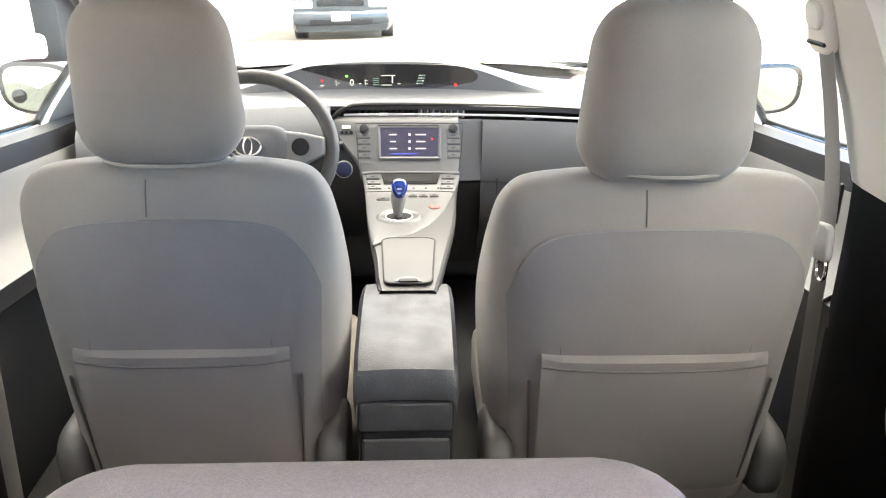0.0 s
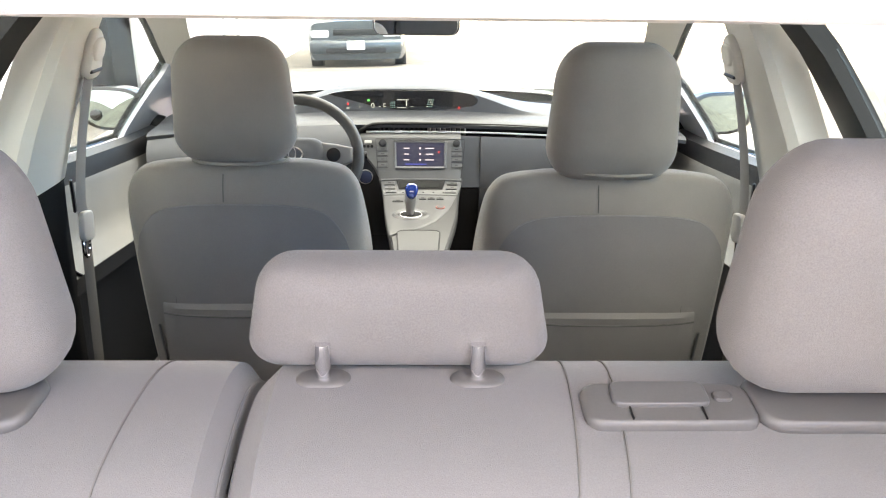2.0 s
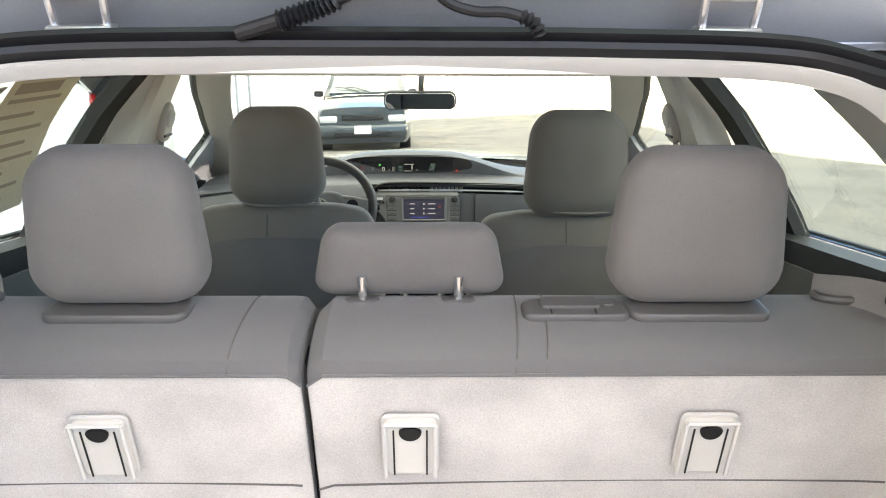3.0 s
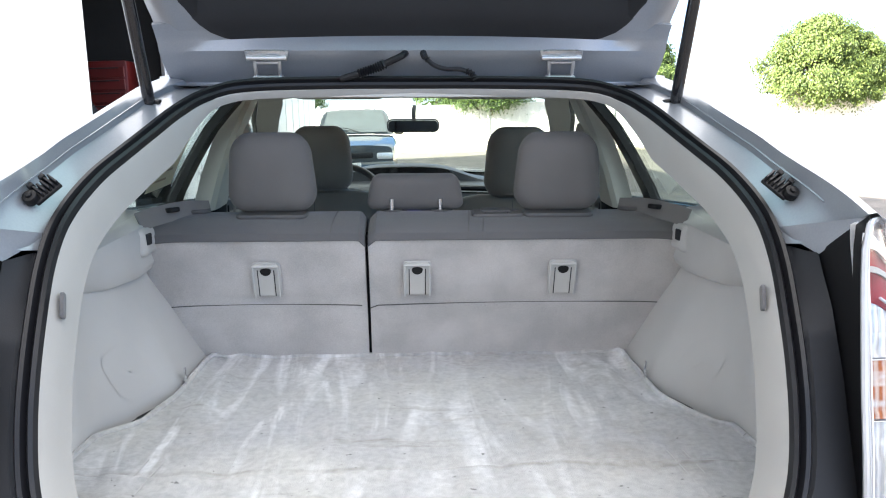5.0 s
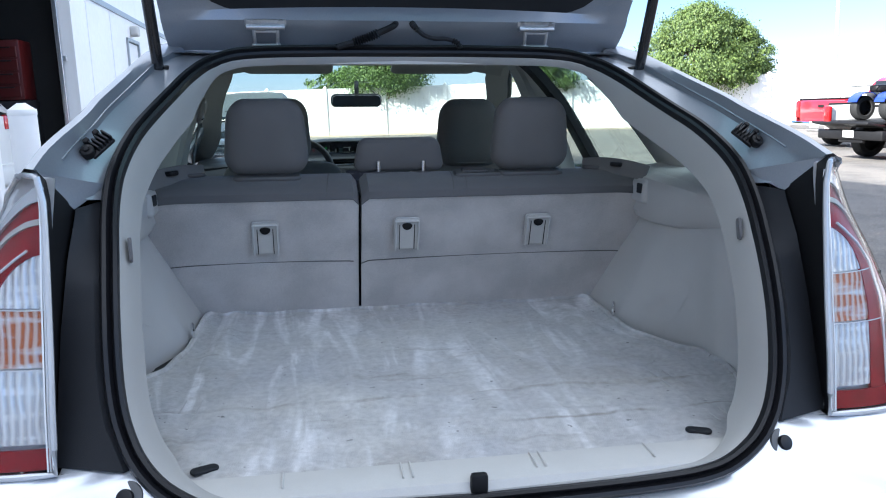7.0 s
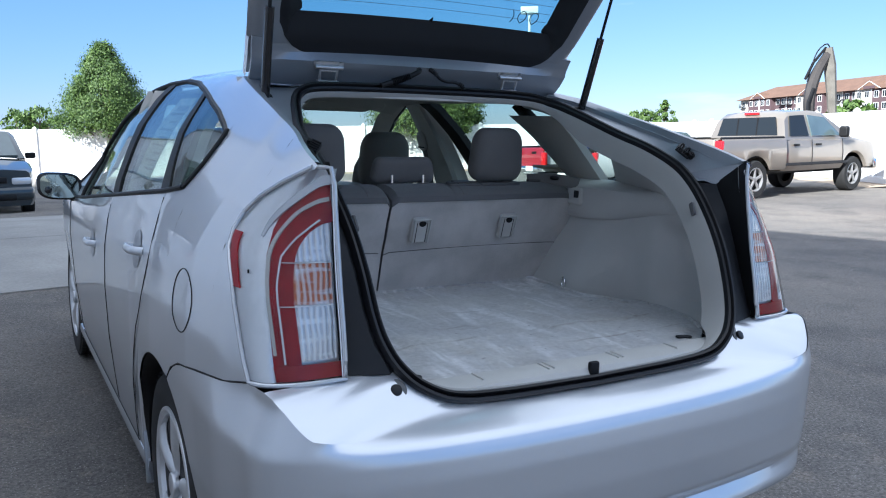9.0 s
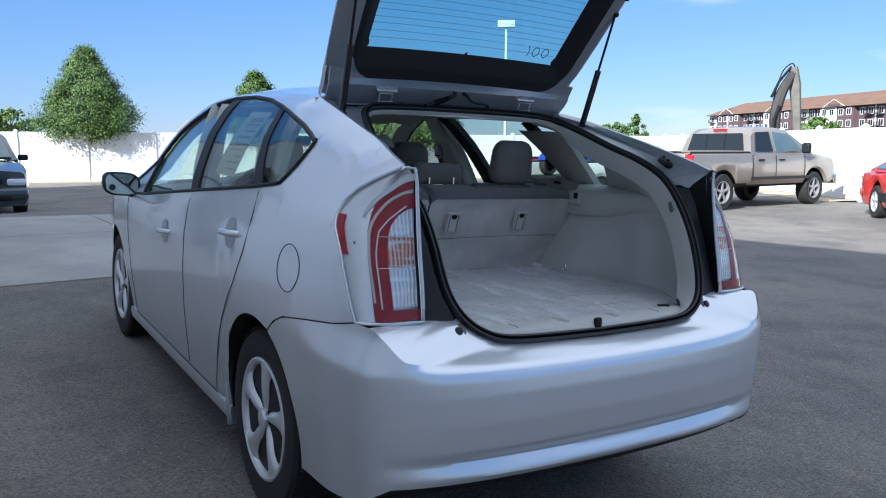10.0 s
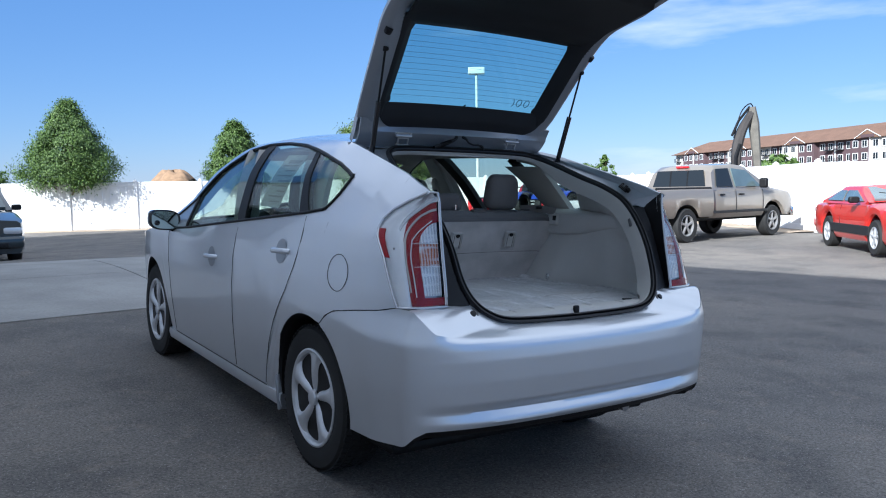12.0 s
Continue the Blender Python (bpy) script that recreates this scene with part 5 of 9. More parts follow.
for side in (-1, 1):
    part("sun_visor", slab(rounded(0.36, 0.12, 0.03), 0.016, 0.007, plane="xy"), HEADLINER, car, "folded sun visor", at=pose(side * 0.30, 2.44, 1.392, -20))
    # windscreen pillar
    rows = []
    for y in np.linspace(2.30, 3.24, 24):
        zt, zr = dlo_top(y), rail_z(y)
        rows.append([(side * (side_x(y, zt) - 0.012), y, zt - 0.012), (side * (side_x(y, zt) - 0.055), y - 0.02, zt + 0.0), (side * (side_x(y, zr) - 0.075), y - 0.02, zr - 0.045), (side * (side_x(y, zr) - 0.03), y, zr - 0.012)])
    part("windscreen_pillar_trim", grid(rows), TRIM_BEIGE, car, "beige windscreen pillar trim")
    pillar_in = lambda z: lerp_table([(0.25, 0.705), (0.60, 0.700), (1.00, 0.684), (1.12, 0.660), (1.25, 0.622), (1.36, 0.578), (1.42, 0.548)], z)
    pillar_mid = lambda z: 2.035 + (0.36 * (z - 1.0) if z > 1.0 else 0.02 * (1.0 - z))
    profile = ((0.075, -0.125), (0.020, -0.120), (0.004, -0.100), (0.0, -0.05), (0.0, 0.05), (0.004, 0.085), (0.020, 0.103), (0.075, 0.108))
    rows = [[(side * (pillar_in(z) + d), pillar_mid(z) + o * (1.0 - 0.35 * max(0.0, (z - 1.0) / 0.42)), z) for d, o in profile] for z in np.linspace(1.002, 1.42, 16)]
    part("door_pillar_lining", grid(rows), TRIM_BEIGE, car, "beige centre pillar trim")
    rows = [[(side * (pillar_in(z) + d + 0.003), pillar_mid(z) + o * (1.0 + 0.25 * max(0.0, (0.9 - z) / 0.6)), z) for d, o in profile] for z in np.linspace(0.25, 1.004, 14)]
    part("lower_pillar_lining", grid(rows), PILLAR_BLACK, car, "black lower pillar trim")
    part("belt_slot", box(0.006, 0.012, 0.07, 0.003, 1, pose(side * 0.690, 2.148, 0.955)), RUBBER, car)
    # door linings
    for nm, y0, y1 in (("front_door_lining", 2.11, 3.16), ("rear_door_lining", 1.16, 1.92)):
        rows = []
        for y in np.linspace(y0, y1, 16):
            zb = dlo_low(y) + 0.004
            prof = ((0.030, 0.0), (0.060, -0.01), (0.078, -0.06), (0.080, -0.16), (0.105, -0.20), (0.150, -0.225), (0.150, -0.26), (0.095, -0.30), (0.085, -0.55), (0.07, -0.70))
            rows.append([(side * (min(0.85, side_x(y, max(0.3, zb + dz))) - d), y, zb + dz) for d, dz in prof])
        part(nm, grid(rows), DASH_DARK, car, "dark door lining with an armrest")
        rows = [[(side * (min(0.85, side_x(y, zb + dz)) - d), y, zb + dz) for d, dz in ((0.078, -0.055), (0.0825, -0.07), (0.0835, -0.155), (0.108, -0.195), (0.153, -0.222))] for y, zb in [(y, dlo_low(y) + 0.004) for y in np.linspace(y0 + 0.04, y1 - 0.03, 12)]]
        part("door_pad", thick(grid(rows), 0.003), DOOR_INSERT, car, "pale grey vinyl door insert")
    # pull handle and switch plate on the rear door
    loop = spline([(0, 1.700, 0.925), (0, 1.746, 0.905), (0, 1.795, 0.866), (0, 1.821, 0.820), (0, 1.822, 0.775), (0, 1.795, 0.737), (0, 1.745, 0.709), (0, 1.68, 0.694), (0, 1.58, 0.690)], 30)
    pull_at = pose(side * 0.640, 0, 0)
    plate = part("switch_plate", slab([(p.y, p.z) for p in loop] + [(1.50, 0.72), (1.50, 0.93)], 0.07, 0.006, 2, plane="yz"), BLACK_TRIM, car, "dark switch plate on the rear door", at=pose(side * 0.682, 0, 0))
    part("pull_handle", tube([(0, p.y, p.z) for p in loop], [0.006 + 0.008 * math.sin(math.pi * k / 29) for k in range(30)], 10), SPOKE_SILVER, car, "silver door pull handle", at=pull_at)
    part("window_switch", box(0.010, 0.036, 0.05, 0.003, 2, pose(side * 0.644, 1.69, 0.80, 25)), BLACK_PLASTIC, car)
    # rear pillar lining: from the seal to the quarter window and up to the roof
    rows = []
    edge = [p for p in trim_loop[:120] if p.x > 0.30 and p.z > 1.04]
    n = len(edge)
    for i in range(0, n, 2):
        t = i / (n - 1)
        q = edge[i] + Vector((0.0, 0.004, -0.001))
        fy, fz = lerp_table([(0, 1.30), (0.3, 1.20), (0.5, 1.06), (0.7, 0.90), (1, 0.93)], t), lerp_table([(0, 1.388), (0.3, 1.372), (0.5, 1.345), (0.7, 1.285), (1, 1.13)], t)
        e = Vector((inner_x(fy, fz, 0.03), fy, fz))
        rows.append([(side * v.x, v.y, v.z) for v in (q + Vector((0.006, -0.008, 0.008)), q, q.lerp(e, 0.06) + Vector((0.008, 0, 0)), q.lerp(e, 0.3) + Vector((0.020, 0, 0)), q.lerp(e, 0.6) + Vector((0.014, 0, 0)), q.lerp(e, 0.85), e)])
    part("rear_pillar_lining", grid(rows), TRIM_GREY, car, "grey rear pillar lining")
    rows = []
    for t in np.linspace(0, 1, 14):
        z = 1.125 + 0.235 * t
        rows.append([(side * inner_x(y, z, 0.046 + 0.016 * math.sin(math.pi * k) - 0.03 * (k in (0, 1))), y, z) for k, y in [(k, (0.985 + 0.125 * t) * (1 - k) + (1.205 + 0.225 * t) * k) for k in (0, 0.04, 0.2, 0.4, 0.6, 0.8, 0.96, 1)]])
    part("quarter_pillar_lining", grid(rows), TRIM_BEIGE, car, "beige lining of the pillar beside the quarter window")
    # cargo side lining, with the wheel house bulge
    def cargo_x(y, z):
        base = lerp_table([(0.14, 0.480), (0.20, 0.510), (0.30, 0.552), (0.42, 0.602), (0.55, 0.628), (0.70, 0.645), (0.85, 0.648), (0.95, 0.655), (1.12, 0.655)], y)
        low = lerp_table([(0.14, 0.485), (0.20, 0.500), (0.30, 0.555), (0.42, 0.612), (0.55, 0.640), (0.68, 0.632), (0.80, 0.590), (0.92, 0.535), (1.12, 0.520)], y)
        hi = lerp_table([(0.14, 0.50), (0.30, 0.57), (0.55, 0.620), (0.85, 0.645), (1.12, 0.655)], y)
        t = min(1.0, max(0.0, (z - 0.75) / 0.30))
        v = low + (base - low) * t
        if z > 1.04:
            v += (hi - v) * min(1.0, (z - 1.04) / 0.06)
        ease = lambda a, b, q: (lambda t: t * t * (3 - 2 * t))(min(1.0, max(0.0, (q - a) / (b - a))))
        # storage pocket behind the wheel house
        v += 0.050 * ease(0.20, 0.30, y) * (1 - ease(0.50, 0.62, y)) * ease(0.74, 0.80, z) * (1 - ease(0.98, 1.05, z))
        return v
    rows = []
    start = [(0.735, 0.20), (0.80, 0.235), (0.86, 0.268), (0.92, 0.295), (1.0, 0.330), (1.08, 0.380), (1.12, 0.412)]
    for u in np.linspace(0, 1, 40):
        row = []
        for z in np.linspace(0.735, 1.118, 20):
            y0 = lerp_table(start, z)
            y = y0 + (1.13 - y0) * u
            row.append((side * cargo_x(y, z), y, z))
        rows.append(row)
    part("cargo_lining", grid(rows), TRIM_GREY, car, "grey moulded cargo side lining")
    rows = [[(side * x, y, z) for x, z in ((cargo_x(y, 1.118), 1.118), (cargo_x(y, 1.118) + 0.02, 1.126), (inner_x(y, 1.14, 0.03), 1.135))] for y in np.linspace(0.36, 1.13, 16)]
    part("cargo_ledge", grid(rows), TRIM_GREY, car)
    # moulded shelf over the lining, deepest beside the seat back
    rows = []
    for y in np.linspace(0.42, 1.075, 24):
        d = lerp_table([(0.42, 0.002), (0.70, 0.022), (0.88, 0.040), (1.05, 0.044), (1.075, 0.034)], y)
        zl = lerp_table([(0.42, 1.085), (0.62, 1.055), (0.80, 1.018), (0.95, 1.005), (1.075, 1.010)], y)
        rows.append([(side * (cargo_x(y, q) - e), y, q) for e, q in ((0.0, zl - 0.008), (d * 0.45, zl - 0.002), (d * 0.85, zl + 0.016), (d, zl + 0.040), (d, 1.095), (d * 0.8, 1.112), (d * 0.3, 1.122), (-0.004, 1.124))])
    part("lining_shelf", grid(rows), TRIM_GREY, car, "moulded shelf of the cargo lining")
    catch = part("cover_catch", box(0.050, 0.085, 0.062, 0.014, 3, pose(side * 0.622, 0.985, 1.076, 0, side * 6)), TRIM_GREY, car, "grey cargo cover catch")
    part("slot", box(0.006, 0.022, 0.026, 0.002, 1, pose(side * 0.5965, 0.965, 1.086, 0, 0, side * 10)), BLACK_TRIM, catch)
    part("trim_clip", slab(rounded(0.018, 0.040, 0.005, 3), 0.006, 0.002, plane="yz"), FABRIC_BACK, car, "small moulded trim clip", at=pose(side * 0.530, 0.362, 1.100, -28, 0, -side * 12))
    rows = [[(side * (cargo_x(0.80 + 0.060 * boxy(math.cos(a)) * f - 0.03 * boxy(math.sin(a)) * f, 0.835 + 0.060 * boxy(math.sin(a)) * f) - 0.004 * (1.3 - f)), 0.80 + 0.060 * boxy(math.cos(a)) * f - 0.03 * boxy(math.sin(a)) * f, 0.835 + 0.060 * boxy(math.sin(a)) * f) for a in np.linspace(0, 2 * math.pi, 21)] for f in (1.0, 0.9, 0.5, 0.05)]
    part("lining_flap", grid(rows), TRIM_GREY, car, "small access flap in the lining")
    ring = part("tie_down_ring", tube([(side * (0.525 + 0.004 * math.cos(a)), 0.925 + 0.014 * math.cos(a), 0.778 + 0.018 * math.sin(a)) for a in np.linspace(0, 2 * math.pi, 17)[:-1]], 0.0035, 8, closed=True), CHROME, car, "chrome tie-down ring")
    part("belt_gap", box(0.03, 0.012, 0.010, 0.003, 1, pose(side * 0.612, 1.062, 0.905)), BLACK_TRIM, car)
part("cargo_floor", box(1.20, 0.96, 0.03, 0.008, 1, pose(0, 0.69, 0.722)), BLACK_TRIM, car, "dark cargo floor board")
part("cabin_floor", box(1.5, 2.2, 0.04, 0.01, 1, pose(0, 2.25, 0.30)), surface("floor_carpet", (0.03, 0.03, 0.032), 0.98, grain=0.3, grain_size=600, mottle=0.2, mottle_size=10, bump=0.5, bump_size=900), car, "dark cabin carpet")
part("bulkhead", box(1.5, 0.05, 0.66, 0.01, 1, pose(0, 3.28, 0.60)), BLACK_TRIM, car)


# ---- cargo carpet ----
def mat_noise(x, y):
    return noise.fractal((x * 6.0, y * 6.0, 3.1), 1.0, 2.0, 4)


CARPET = surface("cargo_carpet", (0.62, 0.605, 0.60), 0.98, grain=0.10, grain_size=500, bump=0.6, bump_size=420, spec=0.1, sheen=0.4)


def carpet_material():
    """Pale plush with streaks brushed along it, brown stains along its folds and dark specks."""
    m = CARPET
    n, l = m.node_tree.nodes, m.node_tree.links
    p = n["Principled BSDF"]
    tc = n.new("ShaderNodeTexCoord")

    def noise_fac(scale, detail, rough, size=(1, 1, 1), turn=0.0, twist=0.0):
        mp, t = n.new("ShaderNodeMapping"), n.new("ShaderNodeTexNoise")
        mp.inputs["Scale"].default_value = size
        mp.inputs["Rotation"].default_value = (0, 0, radians(turn))
        t.inputs["Scale"].default_value, t.inputs["Detail"].default_value = scale, detail
        t.inputs["Roughness"].default_value, t.inputs["Distortion"].default_value = rough, twist
        l.new(tc.outputs["Object"], mp.inputs["Vector"])
        l.new(mp.outputs["Vector"], t.inputs["Vector"])
        return t.outputs["Fac"]

    def step(fac, lo, hi, a=0.0, b=1.0):
        r = n.new("ShaderNodeMapRange")
        r.inputs["From Min"].default_value, r.inputs["From Max"].default_value = lo, hi
        r.inputs["To Min"].default_value, r.inputs["To Max"].default_value = a, b
        l.new(fac, r.inputs["Value"])
        return r.outputs["Result"]

    def blend(fac, a, b):
        x = n.new("ShaderNodeMix")
        x.data_type = "RGBA"
        l.new(fac, x.inputs["Factor"])
        for sock, v in ((x.inputs["A"], a), (x.inputs["B"], b)):
            if isinstance(v, tuple):
                sock.default_value = (*v, 1)
            else:
                l.new(v, sock)
        return x.outputs["Result"]

    def times(a, b):
        x = n.new("ShaderNodeMath")
        x.operation = "MULTIPLY"
        for k, v in enumerate((a, b)):
            if isinstance(v, float):
                x.inputs[k].default_value = v
            else:
                l.new(v, x.inputs[k])
        return x.outputs["Value"]

    col = blend(step(noise_fac(2.6, 5.0, 0.6), 0.38, 0.62), (0.40, 0.395, 0.40), (0.47, 0.455, 0.43))
    brushed = times(step(noise_fac(1.0, 3.0, 0.5, (8.5, 1.5, 1.0), 16.0, 2.2), 0.50, 0.66), step(noise_fac(3.0, 2.0, 0.5), 0.40, 0.60, 0.15, 1.0))
    col = blend(brushed, col, (0.70, 0.69, 0.69))
    col = blend(times(step(noise_fac(4.5, 9.0, 0.72), 0.53, 0.72), 0.55), col, (0.30, 0.26, 0.21))
    # stains lie in lines along the folds
    folds = times(step(noise_fac(1.0, 6.0, 0.7, (2.2, 16.0, 1.0), 2.0, 0.4), 0.60, 0.72), 0.6)
    col = blend(folds, col, (0.25, 0.22, 0.19))
    # two old fold lines across the carpet, dirty along part of their length
    sep = n.new("ShaderNodeSeparateXYZ")
    l.new(tc.outputs["Object"], sep.inputs["Vector"])
    for y0, lo, hi in ((0.512, 0.40, 0.62), (0.372, 0.47, 0.60)):
        d, w, g = n.new("ShaderNodeMath"), n.new("ShaderNodeMath"), n.new("ShaderNodeMath")
        d.operation, w.operation, g.operation = "SUBTRACT", "MULTIPLY_ADD", "ABSOLUTE"
        d.inputs[1].default_value = y0 + 0.02
        l.new(sep.outputs["Y"], d.inputs[0])
        l.new(noise_fac(5.0, 4.0, 0.6), w.inputs[0])
        w.inputs[1].default_value = 0.045
        l.new(d.outputs["Value"], w.inputs[2])
        l.new(w.outputs["Value"], g.inputs[0])
        line = times(step(g.outputs["Value"], 0.001, 0.007, 1.0, 0.0), step(noise_fac(3.2, 6.0, 0.7, (1.0, 0.3, 1.0)), lo, hi))
        col = blend(times(line, 0.75), col, (0.22, 0.195, 0.165))
    col = blend(times(step(noise_fac(55.0, 2.0, 0.5), 0.735, 0.76), 0.8), col, (0.09, 0.085, 0.08))
    hs = n.new("ShaderNodeHueSaturation")
    l.new(step(noise_fac(70.0, 6.0, 0.6), 0.3, 0.7, 0.82, 1.14), hs.inputs["Value"])
    l.new(col, hs.inputs["Color"])
    l.new(hs.outputs["Color"], p.inputs["Base Color"])


carpet_material()
rows = []
for y in np.linspace(0.212, 1.115, 110):
    hl = lerp_table([(0.212, 0.405), (0.24, 0.470), (0.30, 0.540), (0.42, 0.612), (0.55, 0.640), (0.66, 0.625), (0.74, 0.560), (0.85, 0.528), (1.0, 0.518), (1.09, 0.515), (1.115, 0.505)], y)
    row = []
    for s in np.linspace(-1, 1, 121):
        x = s * hl
        z = 0.752 + 0.004 * mat_noise(x, y)
        z += 0.010 * math.exp(-((abs(s) - 0.86) / 0.05) ** 2) * (1 if y > 0.3 else 0.3) * (0.6 + 0.4 * math.sin(9 * y + s))
        z += 0.005 * math.exp(-((y - 0.50 - 0.02 * math.sin(5 * x)) / 0.010) ** 2)
        z -= 0.004 * math.exp(-((y - 0.515 - 0.02 * math.sin(5 * x)) / 0.006) ** 2)
        z += 0.004 * math.exp(-((y - 0.365 - 0.03 * math.sin(4 * x + 1)) / 0.012) ** 2) * (0.5 + 0.5 * math.cos(3 * x))
        z -= 0.003 * math.exp(-((abs(x) - 0.475 + 0.10 * (y - 0.4)) / 0.006) ** 2) * (1 if y < 0.56 else 0)
        z -= 0.003 * math.exp(-((abs(x) - 0.505 + 0.10 * (y - 0.4)) / 0.006) ** 2) * (1 if y < 0.56 else 0)
        z += 0.005 * mat_noise(x * 2.6, y * 1.1)
        z += 0.008 * max(0, (abs(s) - 0.93) / 0.07) * (1 if y > 0.95 else 0.3) + 0.003 * max(0, (y - 1.08) / 0.035)
        row.append((x, y, z))
    rows.append(row)
mat = part("cargo_carpet", thick(grid(rows), 0.010), CARPET, label="pale grey plush cargo carpet, stained and rumpled")
mat.matrix_world = CARM
rim = [Vector(r[0]) for r in rows[12:]] + [Vector(p) for p in rows[-1][1:-1]] + [Vector(r[-1]) for r in reversed(rows[12:])]
part("bound_edge", tube([p + Vector((0, -0.002, 0.001)) for p in rim[::2]], 0.0065, 8), CARPET, mat, "rolled plush edge")
for sx in (-1, 1):
    for dx in (0.0, 0.030):
        part("stitched_strip", tube([(sx * (0.478 + dx - 0.10 * (y - 0.4)), y, 0.7535) for y in np.linspace(0.30, 0.56, 10)], 0.0012, 5), TRIM_GREY, mat)
tagged(mat, category="carpet")
for side in (-1, 1):
    pull = part("finger_pull", slab(rounded(0.046, 0.020, 0.009), 0.006, 0.003, plane="xy"), BLACK_TRIM, car, at=pose(side * 0.425, 0.262, 0.757, 0, 0, -side * 22))


# ---- rear seat ----
SEAT_PLASTIC = surface("mid_grey_plastic", (0.085, 0.083, 0.083), 0.5, grain=0.05, grain_size=500, mottle=0.06, mottle_size=20)
def headrest(name, parent, w, h, d, taper, label, fabric=FABRIC_REAR):
    line = rounded(w, h, min(w, h) * 0.27, 8, taper=taper)
    c = sum(z for x, z in line) / len(line)
    rings = []
    for half in (-1, 1):
        for a in [radians(v) for v in (4, 14, 24, 34, 44, 54, 63, 71, 78, 84, 90)][::-half][(1 if half > 0 else 0):]:
            f = math.sin(a) ** 0.62
            rings.append([(x * f, half * d / 2 * math.cos(a) ** 0.78 if a < 1.57 else 0.0, c + (z - c) * f) for x, z in line])
    return part(name, grid(rings, closed=True, cap=True), fabric, parent, label, angle=60)


REAR_PROFILE = [(1.118, 0.735), (1.092, 0.82), (1.068, 0.905), (1.045, 0.96), (1.022, 1.03), (1.005, 1.072)]
TOP_PROFILE = [(1.005, 1.072), (1.008, 1.088), (1.030, 1.104), (1.08, 1.117), (1.14, 1.119), (1.19, 1.100), (1.23, 1.06), (1.26, 0.98), (1.30, 0.84), (1.33, 0.70)]


def seat_back(name, x0, x1, label, soft_left, soft_right):
    s = thing(name, label, "car seat", "rear seat backs", at=CARM)
    rear = spline([(0, y, z) for y, z in REAR_PROFILE], 24)
    top = spline([(0, y, z) for y, z in TOP_PROFILE], 40)

    def crown(x):
        """The top edge falls away at the outer ends and rounds at the joint."""
        e = min((x - x0) / soft_left if soft_left else 1, (x1 - x) / soft_right if soft_right else 1, 1.0)
        return -0.012 * (1 - max(0.0, e)) ** 2
    xs = [x0 + (x1 - x0) * k / 40 for k in range(41)]

    def pt(p, x):
        e = min(x - x0, x1 - x)
        r = 0.009
        k = 0.0 if e > r else (1 - math.sqrt(max(0.0, 1 - ((r - e) / r) ** 2)))
        t = (p.z - 0.735) / 0.39
        return (x, p.y + k * 0.008 * max(-1, min(1, (1.10 - p.y) / 0.06)), p.z + crown(x) * max(0, t) - k * 0.006 * max(0, t))
    carpet = part("back_carpet", grid([[pt(p, x) for p in rear] for x in xs]), CARPET_BACK, s, "pale grey carpeted back")
    part("cushion_top", grid([[pt(p, x) for p in top] for x in xs]), FABRIC_BACK, s, "dark grey fabric top and front")
    for x, sg in ((x0, 1), (x1, -1)):
        bm = bmesh.new()
        vs = [bm.verts.new(pt(p, x + sg * 0.0005)) for p in list(rear) + list(top)[1:]]
        bm.faces.new(vs)
        part("side", bm, FABRIC_BACK, s, smooth=False)
    # seam between carpet and fabric, and the lower flap's joint
    part("seam", tube([Vector(pt(rear[-1], x)) + Vector((0, -0.001, 0)) for x in xs], 0.002, 6), FABRIC_BACK, s)
    joint = min(rear, key=lambda p: abs(p.z - 0.898))
    part("flap_joint", tube([Vector(pt(joint, x)) + Vector((0, -0.001, 0.006 * math.sin((x - x0) / (x1 - x0) * 3.1))) for x in xs[:-1]], 0.0015, 6), surface("joint_shadow", (0.10, 0.095, 0.09), 0.95) if "joint_shadow" not in bpy.data.materials else bpy.data.materials["joint_shadow"], s)
    return s, pt




def release_latch(parent, x):
    y, z = 1.036, 0.972
    body = part("release_latch", slab(rounded(0.060, 0.084, 0.008, 3), 0.011, 0.004, 3), GREY_PLASTIC, parent, "pale plastic seat release", at=pose(x, y - 0.008, z + 0.002, 17))
    part("frame", join(*[tube([(x0, -0.009, z0), ((x0 + x1) / 2, -0.009, (z0 + z1) / 2), (x1, -0.009, z1)], 0.0028, 6) for x0, z0, x1, z1 in ((-0.029, -0.041, -0.029, 0.041), (0.029, -0.041, 0.029, 0.041), (-0.029, 0.041, 0.029, 0.041))]), TRIM_GREY, body)
    part("finger_hole", slab([(0.013 * math.cos(a), 0.013 * math.sin(a) if math.sin(a) < 0 else 0.006 * math.sin(a)) for a in np.linspace(0, 2 * math.pi, 21)[:-1]], 0.004, 0.001, 2), BLACK_PLASTIC, body, at=pose(0, -0.0075, 0.029))
    part("gasket", slab(rounded(0.0665, 0.0905, 0.008, 3), 0.004, 0.001, 2), TRIM_GREY, body, at=pose(0, 0.004, 0))
    for dx in (-0.019, 0.019):
        part("lever_joint", tube([(dx, -0.0066, 0.030), (dx, -0.0066, -0.005), (dx, -0.0066, -0.040)], 0.0011, 6), BLACK_PLASTIC, body)


def post_pair(parent, x, xs, y, z0, z1, guide=True, guide_z=1.122):
    for dx in xs:
        part("headrest_post", cyl(0.0062, z1 - z0, 14, at=pose(x + dx, y, (z0 + z1) / 2)), CHROME, parent, "chrome post")
        if guide:
            part("post_guide", slab(rounded(0.046, 0.030, 0.014, 5), 0.020, 0.008, 4, plane="xy"), SEAT_PLASTIC, parent, at=pose(x + dx, y, guide_z))


